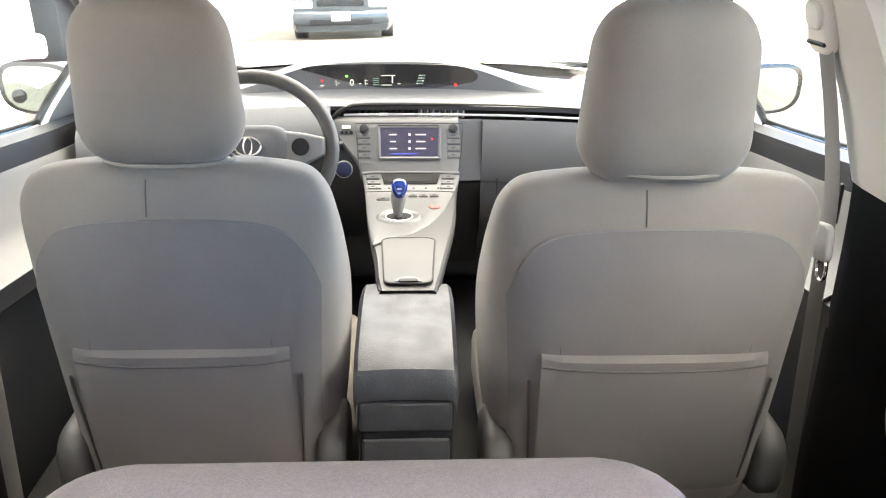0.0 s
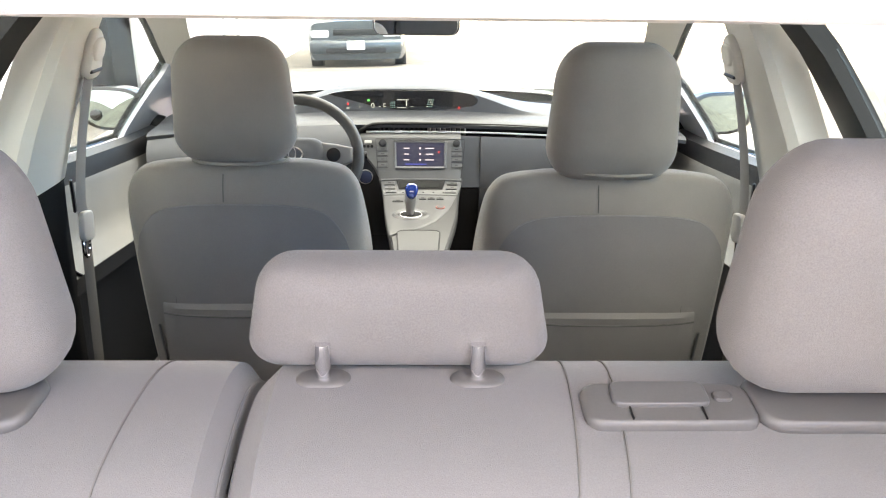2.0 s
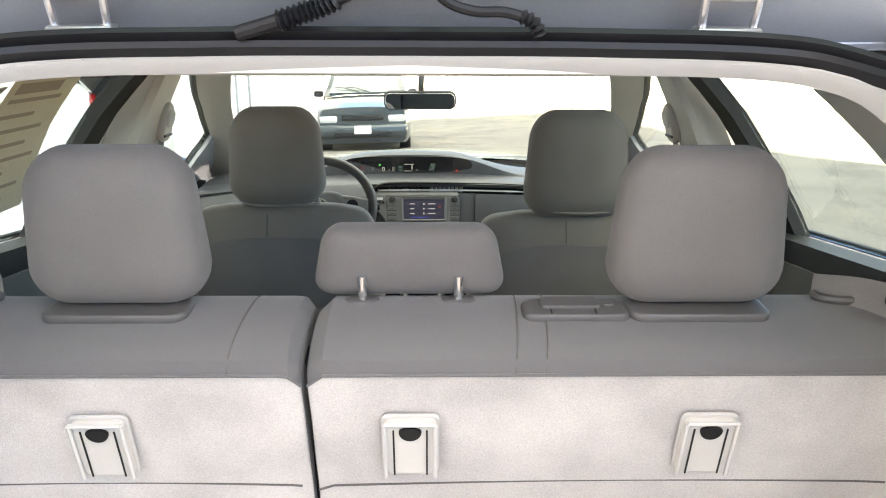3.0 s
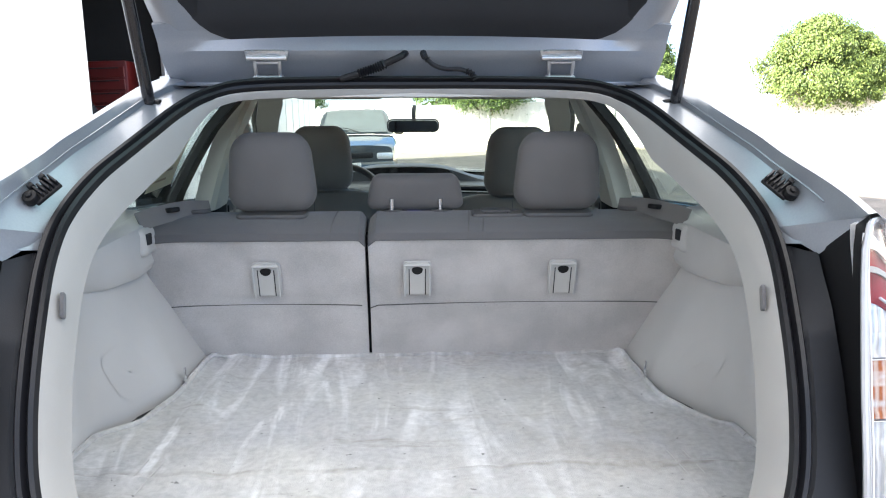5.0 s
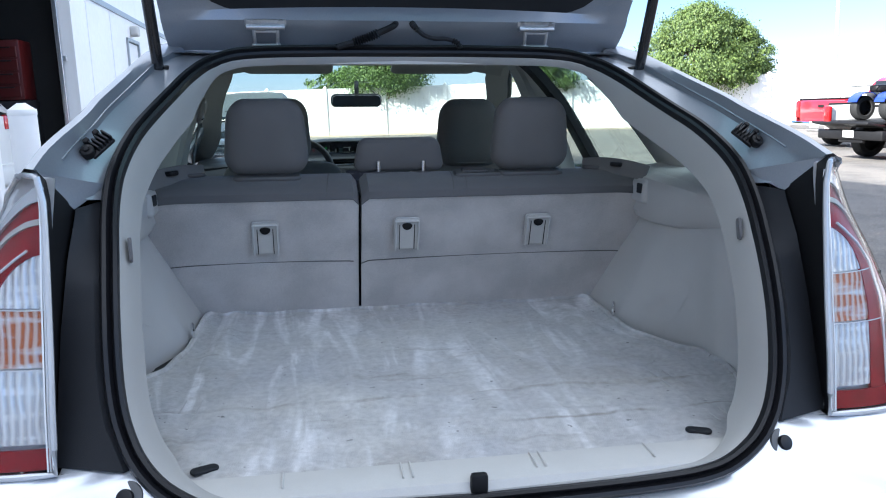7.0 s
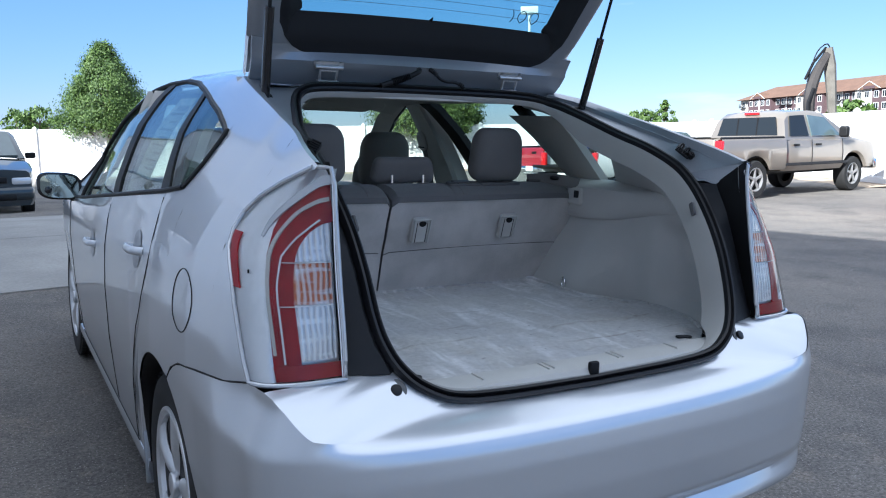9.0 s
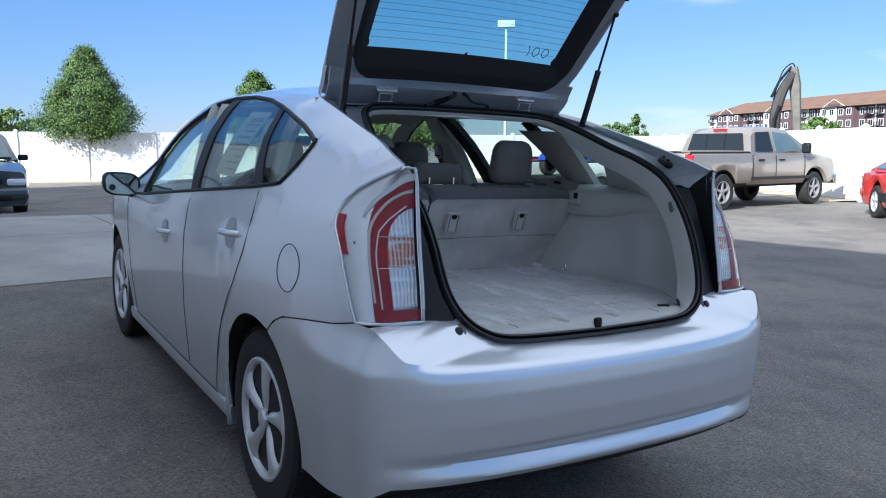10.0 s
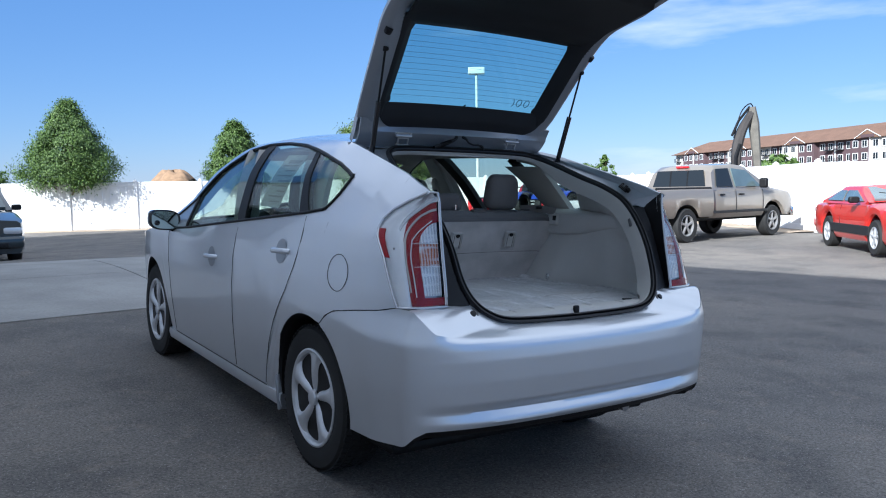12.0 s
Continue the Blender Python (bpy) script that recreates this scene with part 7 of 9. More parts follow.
def stack_sheet(k0, k1, left, right, n, out, turn=0.010):
    rows = []
    for k in np.linspace(k0, k1, n):
        l, r = left(k), right(k)
        if r - l < 0.004:
            r = l + 0.004
        e = min(0.006, (r - l) * 0.2)
        cols = [(l, out - turn * 1.6), (l + e * 0.15, out - turn * 0.4), (l + e, out)] + [(l + (r - l) * t, out) for t in (0.2, 0.4, 0.6, 0.8)] + [(r - e, out), (r - e * 0.15, out - turn * 0.4), (r, out - turn * 1.6)]
        rows.append([stack_face(x, k, o) @ Vector((0, 0, 0)) for x, o in cols])
    return grid(rows)


SILVER_LOW = surface("worn_silver_plastic", (0.060, 0.060, 0.062), 0.50, 0.25, grain=0.05, grain_size=500, mottle=0.08, mottle_size=10)
left_edge, right_edge = (lambda k: stack_edge(k, SL)), (lambda k: stack_edge(k, SR))
sweep = lambda k: min(right_edge(k), lerp_table([(5.0, 0.120), (6.1, 0.1025), (7.15, 0.081), (8.1, 0.047), (8.7, 0.010), (9.15, -0.037), (9.5, -0.070)], k))
part("bridge_fascia", stack_sheet(4.5, 11.62, left_edge, right_edge, 60, -0.001, 0.014), SILVER_LOW, stack, "grey-silver lower bridge")
part("fascia", stack_sheet(1.0, 9.45, left_edge, sweep, 80, 0.003, 0.008), SILVER_PLASTIC, stack, "satin silver fascia sweeping across the bridge")
part("bridge_flank", grid([[(x, y, z) for y, z in ((2.74, 0.76), (2.5, 0.735), (2.26, 0.71), (2.26, 0.42), (2.80, 0.42))] for x in (-0.042, -0.02, 0.02, 0.045)]), DASH_DARK, stack)
JOINT = surface("moulding_joint", (0.020, 0.020, 0.021), 0.7)


def groove(name, pts, parent, r=0.0009):
    part(name, tube([stack_face(x, k, 0.0036) @ Vector((0, 0, 0)) for x, k in pts], r, 5), JOINT, parent)


# the radio's panel, its raised screen surround, disc slot, knobs and flush keys
groove("panel_joint", [(-0.108, 5.0), (-0.110, 4.5), (-0.114, 3.6), (-0.118, 2.6), (-0.119, 2.0), (-0.06, 1.98), (0.0, 1.97), (0.07, 1.98), (0.128, 2.0), (0.128, 2.6), (0.124, 3.6), (0.118, 4.5)], stack)
SCREEN_AT = stack_face(0.005, 3.2, 0.004)
surround = part("screen_surround", join(*[tube([a, (Vector(a) + Vector(b)) / 2, b], 0.0045, 8) for a, b in (((-0.069, 0, -0.036), (0.069, 0, -0.036)), ((0.069, 0, -0.036), (0.071, 0, 0.037)), ((0.071, 0, 0.037), (-0.071, 0, 0.037)), ((-0.071, 0, 0.037), (-0.069, 0, -0.036)))]), SILVER_PLASTIC, stack, "raised silver screen surround", at=SCREEN_AT)
screen = part("radio_screen", slab(rounded(0.134, 0.068, 0.002, 2), 0.004, 0.001, 1), glowing("radio_screen", (0.022, 0.024, 0.12), 0.015), stack, "radio screen showing a blue menu", at=SCREEN_AT)
SCREEN_W = glowing("screen_white", (0.8, 0.85, 1.0), 0.034)
for k in range(3):
    for x, w in ((-0.038, 0.016), (0.026, 0.024)):
        part("menu_bar", box(w - 0.003 * (k % 2), 0.001, 0.0028, 0, 1, pose(x, -0.0028, 0.018 - 0.016 * k)), SCREEN_W, screen, smooth=False)
    part("menu_icon", box(0.005, 0.001, 0.005, 0, 1, pose(0.0, -0.0028, 0.018 - 0.016 * k)), SCREEN_W, screen, smooth=False)
part("menu_slider", box(0.06, 0.001, 0.0024, 0, 1, pose(-0.012, -0.0028, -0.026)), glowing("screen_blue", (0.1, 0.15, 0.9), 0.030), screen, smooth=False)
part("menu_dot", box(0.005, 0.001, 0.006, 0, 1, pose(0.052, -0.0028, 0.008)), glowing("screen_red", (0.8, 0.05, 0.05), 0.03), screen, smooth=False)
part("disc_slot", box(0.142, 0.004, 0.004, 0.001, 1), BLACK_PLASTIC, stack, at=stack_face(0.003, 2.22, 0.006))
for sx, kx in ((-1, -0.099), (1, 0.106)):
    knob = part("knob", cyl(0.0098, 0.014, 24, bevel=0.002), BLACK_TRIM, stack, "dark volume knob", at=stack_face(kx, 2.40, 0.008) @ pose(0, 0, 0, 90))
    part("knob_ring", cyl(0.0112, 0.005, 24, bevel=0.001), SILVER_LOW, knob, at=pose(0, 0, -0.006))
    for j in range(4):
        m = stack_face(kx + 0.001 * sx, 2.85 + 0.285 * j, 0.0026)
        part("push_button", box(0.030, 0.003, 0.0115, 0.001, 1), SILVER_PLASTIC, stack, at=m)
        part("key_joint", box(0.030, 0.0014, 0.0012, 0, 1), JOINT, stack, at=stack_face(kx + 0.001 * sx, 2.99 + 0.285 * j, 0.0045))
        part("key_mark", box(0.009, 0.001, 0.0016, 0, 1), JOINT, stack, at=stack_face(kx, 2.85 + 0.285 * j, 0.0044))
# shelf under the radio, climate display and its keys
part("shelf_ridge", tube([stack_face(x, 4.56 + 0.05 * (x / 0.1) ** 2, 0.002) @ Vector((0, 0, 0)) for x in np.linspace(-0.104, 0.120, 15)], 0.0034, 8), SILVER_PLASTIC, stack)
climate = part("climate_display", slab([(-0.061, 0.013), (0.075, 0.013), (0.067, -0.012), (-0.054, -0.012)], 0.005, 0.001, 1), BLACK_PLASTIC, stack, "dark climate display", at=stack_face(0.0, 4.99, 0.004))
part("climate_screen", box(0.104, 0.001, 0.012, 0, 1), surface("lcd_grey", (0.016, 0.018, 0.017), 0.5, spec=0.2), climate, at=pose(0.005, -0.0030, -0.001))
for kx in (-0.080, 0.094):
    for j in range(3):
        part("climate_button", box(0.030, 0.003, 0.010, 0.001, 1), SILVER_PLASTIC, stack, at=stack_face(kx + (0.004 - 0.008 * (kx > 0)) * j * 0.6, 4.82 + 0.34 * j, 0.0026))
        part("key_joint", box(0.030, 0.0014, 0.0012, 0, 1), JOINT, stack, at=stack_face(kx + (0.004 - 0.008 * (kx > 0)) * j * 0.6, 4.99 + 0.34 * j, 0.0045))
        part("key_mark", box(0.008, 0.001, 0.0018, 0, 1), JOINT, stack, at=stack_face(kx, 4.82 + 0.34 * j, 0.0044))
groove("panel_joint", [(-0.096, 5.9), (-0.05, 5.86), (0.0, 5.84), (0.06, 5.86), (0.108, 5.92)], stack)
for j in range(6):
    part("key_mark", box(0.005, 0.001, 0.003, 0, 1), JOINT, stack, at=stack_face(-0.07 + 0.028 * j, 5.62, 0.0036))
for x, w in ((-0.055, 0.030), (0.012, 0.020), (0.036, 0.020), (0.060, 0.020)):
    k = 6.42 if x < 0 else 6.2
    part("mode_button", box(w, 0.004, 0.010, 0.0015, 2), SILVER_LOW, stack, at=stack_face(x, k, 0.004))
    part("key_mark", box(w * 0.35, 0.001, 0.0024, 0, 1), JOINT, stack, at=stack_face(x, k, 0.0066))
# the lever in its dished well
ring = lambda r, n=36: [(r * math.cos(a), 0.84 * r * math.sin(a)) for a in np.linspace(0, 2 * math.pi, n + 1)[:-1]]
WELL_AT = stack_face(-0.018, 7.60, 0.003)
well = part("shift_well", grid([[(x, o, y) for x, y in ring(r)] for r, o in ((0.050, 0.0), (0.047, -0.003), (0.043, -0.0045), (0.036, -0.002), (0.031, 0.0006), (0.0295, 0.002))], closed=True), SILVER_PLASTIC, stack, "dished silver shift surround", at=WELL_AT)
part("well_rim", tube([(x, -0.001, y) for x, y in ring(0.0285)], 0.0016, 6, closed=True), STEEL, well)
part("well_floor", slab(ring(0.0278), 0.002, 0.0006, 1), BLACK_PLASTIC, well, at=pose(0, -0.0012, 0))
lever = part("shift_lever", tube(spline([(-0.020, 2.588, 0.772), (-0.020, 2.590, 0.795), (-0.019, 2.594, 0.815), (-0.017, 2.600, 0.838)], 14), [0.0075 + 0.0085 * min(1, k / 8) for k in range(14)], 14), surface("lever_plastic", (0.20, 0.197, 0.19), 0.4, grain=0.04, grain_size=500), stack, "pale shift lever")
part("lever_cap", slab([(0.0165 * math.copysign(abs(math.cos(a)) ** 0.8, math.cos(a)) * (1 + 0.22 * math.sin(a)), 0.0215 * math.sin(a)) for a in np.linspace(0, 2 * math.pi, 29)[:-1]], 0.020, 0.009, 5, bulge=0.002), surface("blue_cap", (0.006, 0.030, 0.20), 0.15, coat=1.0), lever, "glossy blue cap", at=pose(-0.016, 2.588, 0.840, -26))
part("cap_mark", box(0.010, 0.001, 0.003, 0, 1), surface("pale_mark", (0.25, 0.28, 0.34), 0.4), lever, at=pose(-0.016, 2.573, 0.844, -26))
park = part("park_button", slab(ring(0.0130, 24), 0.004, 0.0015, 2), surface("red_button", (0.26, 0.075, 0.065), 0.4), stack, "red-rimmed parking button", at=stack_face(0.060, 6.95, 0.004))
part("button_face", slab(ring(0.0095, 24), 0.002, 0.0006, 1), SILVER_PLASTIC, park, at=pose(0, -0.002, 0))
# lidded tray in the bridge
LID_AT = stack_face(0.003, 10.25, 0.0)
lid_line = rounded(0.086, 0.186, 0.016, 5, taper=-0.24)
lid = part("tray_lid", slab(lid_line, 0.004, 0.0012, 2), SILVER_LOW, stack, "lidded tray", at=LID_AT)
part("lid_joint", tube([(x * 1.01, -0.0012, z * 1.01) for x, z in lid_line], 0.0019, 6, closed=True), JOINT, lid)
part("lid_scoop", slab([(0.024 * math.cos(a), 0.020 * math.sin(a)) for a in np.linspace(0, math.pi, 15)], 0.003, 0.001, 2), SILVER_PLASTIC, lid, at=pose(0, -0.002, -0.090))
part("lid_notch", slab(rounded(0.036, 0.010, 0.0045, 4), 0.003, 0.001, 1), BLACK_PLASTIC, lid, at=pose(0, -0.0036, -0.087))

# ---- armrest box ----
arm = thing("armrest_box", "dark vinyl armrest box between the seats", "armrest", at=CARM)
LEATHER = surface("dark_vinyl", (0.062, 0.065, 0.072), 0.42, grain=0.10, grain_size=500, mottle=0.25, mottle_size=22, bump=0.4, bump_size=420, rough_vary=0.10)
rows = []
for y, z, hw in ((2.335, 0.690, 0.060), (2.340, 0.724, 0.070), (2.325, 0.740, 0.075), (2.26, 0.746, 0.077), (2.16, 0.744, 0.076), (2.07, 0.738, 0.075), (2.035, 0.728, 0.074), (2.022, 0.708, 0.073), (2.020, 0.682, 0.071)):
    hw *= 1.11
    rows.append([(-hw * 1.0, y, z - 0.028), (-hw * 0.985, y, z - 0.010), (-hw * 0.9, y, z - 0.002), (-hw * 0.5, y, z), (0, y, z + 0.001), (hw * 0.5, y, z), (hw * 0.9, y, z - 0.002), (hw * 0.985, y, z - 0.010), (hw, y, z - 0.028)])
part("lid", grid(rows), LEATHER, arm, "padded armrest lid")
part("box_body", box(0.152, 0.33, 0.28, 0.012, 3, pose(-0.001, 2.195, 0.545)), BLACK_TRIM, arm)
part("back_panel", box(0.146, 0.012, 0.052, 0.008, 3, pose(-0.001, 2.028, 0.648, -4)), LEATHER, arm)
part("lower_panel", box(0.140, 0.012, 0.12, 0.008, 3, pose(-0.001, 2.030, 0.545, -3)), LEATHER, arm)

# ---- steering wheel ----
wheel_at = CARM @ pose(-0.288, 2.43, 0.968, 90 - 24)
steer = thing("steering_wheel", "dark grey steering wheel with silver spokes", "steering wheel", at=wheel_at)
part("rim", tube([(0.150 * math.cos(a), 0.138 * math.sin(a), 0) for a in np.linspace(0, 2 * math.pi, 57)[:-1]], 0.0135, 12, closed=True), surface("wheel_leather", (0.05, 0.05, 0.05), 0.45, grain=0.1, grain_size=400, bump=0.3, bump_size=500), steer, "leather rim")
hubp = part("hub", slab(rounded(0.135, 0.10, 0.035, 6, taper=-0.15), 0.05, 0.02, 4, plane="xy", bulge=0.008), DASH_MID, steer, "dark airbag cover", at=pose(0, -0.005, 0.0))
for sx in (-1, 1):
    sp = part("spoke", slab([(sx * x, y) for x, y in ((0.062, 0.034), (0.10, 0.030), (0.138, 0.022), (0.138, -0.010), (0.10, -0.030), (0.080, -0.060), (0.062, -0.050))], 0.022, 0.008, 3, plane="xy"), SPOKE_SILVER, steer, "silver spoke", at=pose(0, 0, 0.006))
    part("spoke_switch", cyl(0.0165, 0.008, 24, bevel=0.002, at=pose(sx * 0.094, 0.002, 0.017)), BLACK_PLASTIC, sp)
# plain oval badge
part("badge", join(tube([(0.024 * math.cos(a), 0.017 * math.sin(a), 0.034) for a in np.linspace(0, 2 * math.pi, 29)[:-1]], 0.0025, 8, closed=True), tube([(0.008 * math.cos(a), 0.016 * math.sin(a), 0.034) for a in np.linspace(0, 2 * math.pi, 25)[:-1]], 0.002, 8, closed=True)), CHROME, hubp, "chrome oval badge", at=pose(0, 0.006, 0))
part("column", tube([(0, 0, -0.02), (0, 0, -0.12), (0, 0, -0.26)], [0.05, 0.055, 0.06], 16), BLACK_TRIM, steer)
part("stalk", tube([(0.03, 0.01, -0.05), (0.10, 0.012, -0.055), (0.165, 0.016, -0.06)], [0.007, 0.007, 0.010], 10), BLACK_PLASTIC, steer)

# ---- rear-view mirror ----
rvm = thing("rear_view_mirror", "dark rear-view mirror hanging from the windscreen", "mirror", at=CARM)
part("mirror_shell", slab(rounded(0.232, 0.060, 0.022, 6), 0.026, 0.012, 4, bulge=0.004), BLACK_TRIM, rvm, at=pose(-0.006, 2.785, 1.245, 6))
part("mirror_face", slab(rounded(0.220, 0.050, 0.018, 5), 0.003, 0.001, 1), MIRROR, rvm, "mirror glass", at=pose(-0.006, 2.766, 1.243, 6))
part("mirror_stem", tube(spline([(-0.003, 2.79, 1.262), (-0.003, 2.80, 1.30), (0.0, 2.84, 1.325)], 8), 0.010, 10), BLACK_TRIM, rvm)
# wipers resting on the screen
for x0, x1 in ((-0.60, 0.02), (0.05, 0.60)):
    part("wiper", tube([(x0 + (x1 - x0) * t, 3.44 - 0.30 * abs((x0 + (x1 - x0) * t) / 0.75) ** 2, 0.965 + 0.02 * t) for t in np.linspace(0, 1, 12)], 0.009, 6), BLACK_PLASTIC, car)


# ---- the lot: apron and garage ----
TRUCK_TAN = surface("tan_metallic_paint", (0.27, 0.235, 0.195), 0.35, 0.40, coat=0.8, grain=0.03, grain_size=300, mottle=0.06, mottle_size=2)
PAINT_RED = surface("red_car_paint", (0.55, 0.025, 0.018), 0.3, 0.0, coat=1.0, grain=0.03, grain_size=300, mottle=0.06, mottle_size=2)
PAINT_MAROON = surface("dark_red_paint", (0.30, 0.012, 0.022), 0.3, 0.0, coat=1.0, grain=0.03, grain_size=300, mottle=0.08, mottle_size=2)
PAINT_TEAL = surface("dark_slate_paint", (0.018, 0.032, 0.042), 0.28, 0.2, coat=1.0, grain=0.03, grain_size=300, mottle=0.06, mottle_size=2)
PAINT_WHITE = surface("white_enamel", (0.72, 0.72, 0.70), 0.35, 0.0, coat=0.5, grain=0.03, grain_size=80, mottle=0.06, mottle_size=2)
PAINT_BLUE = surface("blue_plastic", (0.010, 0.035, 0.26), 0.35, 0.0, coat=0.5, grain=0.04, grain_size=100, mottle=0.08, mottle_size=5)
DARK_GLASS = surface("dark_vehicle_glass", (0.018, 0.022, 0.026), 0.12, 0.0, spec=0.25)
LAMP_RED = surface("lamp_red", (0.5, 0.01, 0.012), 0.15, coat=1.0)
LAMP_WHITE = surface("headlamp_glass", (0.7, 0.72, 0.74), 0.12, 0.3, coat=1.0)
# near black: the bay's shade is put into this wall colour
ROOM_SHADE = surface("shade_dark_room_wall", (0.012, 0.0115, 0.011), 0.8, grain=0.1, grain_size=20, mottle=0.3, mottle_size=1.5)
BROWN_ROOF = surface("brown_shingles", (0.17, 0.095, 0.062), 0.9, grain=0.25, grain_size=6, mottle=0.2, mottle_size=0.4)
BROWN_WALL = surface("brown_boarding", (0.095, 0.058, 0.062), 0.8, grain=0.08, grain_size=8, mottle=0.12, mottle_size=0.5)
CREAM_WALL = surface("cream_plaster", (0.40, 0.375, 0.335), 0.8, grain=0.06, grain_size=8, mottle=0.1, mottle_size=0.4)
DIRT = surface("dug_earth", (0.30, 0.19, 0.11), 0.95, grain=0.3, grain_size=3, mottle=0.35, mottle_size=0.5, bump=0.8, bump_size=6)
MACHINE_GREY = surface("weathered_machine_paint", (0.10, 0.10, 0.095), 0.6, 0.0, grain=0.1, grain_size=20, mottle=0.3, mottle_size=2)
MACHINE_DARK = surface("dark_machine_paint", (0.045, 0.038, 0.034), 0.6, grain=0.1, grain_size=20, mottle=0.3, mottle_size=2)
STICK_TAN = surface("dusty_machine_paint", (0.17, 0.155, 0.13), 0.7, grain=0.1, grain_size=20, mottle=0.35, mottle_size=2)
BARK = surface("bark", (0.12, 0.085, 0.06), 0.9, grain=0.25, grain_size=40, mottle=0.3, mottle_size=6, bump=0.8, bump_size=60)


def apron():
    """Poured slabs that follow the lot's slope, parted by joints."""
    edges_y = [5.25, 8.1, 11.0]
    edges_x = [-2.62, 0.1, 2.9]
    slabs = []
    for y0, y1 in zip(edges_y, edges_y[1:]):
        for x0, x1 in zip(edges_x, edges_x[1:]):
            xs, ys = np.linspace(x0 + 0.008, x1 - 0.008, 9), np.linspace(y0 + 0.008, y1 - 0.008, 9)
            sk = lambda x: 0.19 * (x + 1.66)
            bm = grid([[(x, y + sk(x), ground_z(x, y + sk(x)) + 0.012) for y in ys] for x in xs])
            slabs.append(thick(bm, 0.05))
    return slabs


apron_root = thing("pavement", "pale concrete apron slabs in front of the garage", "pavement", kind="structure")
for bm in apron():
    part("slab", bm, CONCRETE, apron_root)

GARAGE_X = lambda y: -2.60 - 0.02 * y
garage = thing("wall_garage", "white metal-sided garage wall with an open bay", "wall", kind="structure")
WALL_H = 4.9


def wall_piece(name, y0, y1, z0, z1, mat=None, proud=0.0, deep=0.18, label=""):
    x = GARAGE_X((y0 + y1) / 2) + proud
    return part(name, box(deep, y1 - y0, z1 - z0, 0.004, 1, Matrix.Translation((x - deep / 2, (y0 + y1) / 2, (z0 + z1) / 2)) @ Matrix.Rotation(0.02, 4, "Z")), mat or SIDING, garage, label, smooth=False)


BAY = (6.13, 9.05, 3.3)
MAN = (12.40, 13.42, 2.42)
wall_piece("panel", 2.5, BAY[0], -0.2, WALL_H)
wall_piece("lintel", BAY[0], BAY[1], BAY[2], WALL_H)
wall_piece("panel", BAY[1], MAN[0], -0.2, WALL_H)
wall_piece("panel", MAN[0], MAN[1], MAN[2], WALL_H)
wall_piece("panel", MAN[1], 25.3, -0.2, WALL_H)
for y in [3.4, 5.2] + [9.9, 11.3] + [14.6 + 1.25 * k for k in range(9)]:
    wall_piece("seam", y - 0.012, y + 0.012, 0.1, 2.70, SIDING, 0.012, 0.02)
wall_piece("horizontal_trim", BAY[1] + 0.16, 25.3, 2.71, 2.79, surface("grey_flashing", (0.34, 0.36, 0.38), 0.4, 0.3, grain=0.03, mottle=0.06), 0.02, 0.04, "grey flashing strip")
wall_piece("eave_trim", 2.5, 25.3, WALL_H - 0.12, WALL_H + 0.02, bpy.data.materials["grey_flashing"], 0.06, 0.1)
wall_piece("jamb", BAY[1] - 0.05, BAY[1] + 0.14, -0.1, BAY[2] + 0.1, VINYL, 0.03, 0.14, "white painted door jamb")
wall_piece("jamb", BAY[0] - 0.10, BAY[0] + 0.02, -0.1, BAY[2] + 0.1, VINYL, 0.03, 0.14, "white painted door jamb")
track = wall_piece("door_track", BAY[1] - 0.13, BAY[1] - 0.07, 0.0, BAY[2], STEEL, -0.10, 0.04, "steel roller door track")
for z in (0.9, 1.9, 2.8):
    wall_piece("track_bracket", BAY[1] - 0.10, BAY[1] - 0.05, z, z + 0.06, STEEL, -0.06, 0.05)
# the return that closes the garage towards the tall wall
wall_box("wall_return", (-5.7, 2.5), (-2.66, 2.5), WALL_H, 0.2, SIDING, "white metal-sided return wall of the garage")
# the bay's room: its deep shade is put into the near-black wall colour
room = thing("wall_bay", "room behind the open garage bay, its gloom put into near-black walls", "room", kind="structure")
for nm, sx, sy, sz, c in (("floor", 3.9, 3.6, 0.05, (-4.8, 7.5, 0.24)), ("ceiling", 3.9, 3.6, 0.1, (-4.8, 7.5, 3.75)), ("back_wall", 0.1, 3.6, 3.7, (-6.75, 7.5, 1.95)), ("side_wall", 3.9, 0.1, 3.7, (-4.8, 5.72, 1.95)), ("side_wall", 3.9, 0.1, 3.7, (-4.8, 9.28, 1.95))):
    part(nm, box(sx, sy, sz, 0.0, 1, Matrix.Translation(c)), ROOM_SHADE, room, smooth=False)
cab = thing("tool_cabinet", "red tool chest on a black cabinet in the dark bay", "tool cabinet", at=pose(-3.62, 8.99, 0.27, 0, 0, 0))
# red paint darkened in its colour for the bay's shade
CABINET_RED_SHADED = surface("shaded_cabinet_red", (0.075, 0.004, 0.004), 0.45, grain=0.05, grain_size=60, mottle=0.15, mottle_size=4)
part("body", box(0.72, 0.46, 1.20, 0.02, 2, pose(0, 0.02, 0.60)), BLACK_TRIM, cab, "black lower cabinet")
part("chest", box(0.68, 0.42, 0.66, 0.02, 2, pose(0, 0.02, 1.535)), CABINET_RED_SHADED, cab, "red upper tool chest")
for k in range(4):
    d = part("drawer", box(0.62, 0.02, 0.12, 0.006, 1, pose(0, -0.200, 1.30 + 0.145 * k)), CABINET_RED_SHADED, cab)
    part("drawer_pull", box(0.5, 0.02, 0.014, 0.004, 1, pose(0, -0.213, 1.345 + 0.145 * k)), BLACK_TRIM, d)
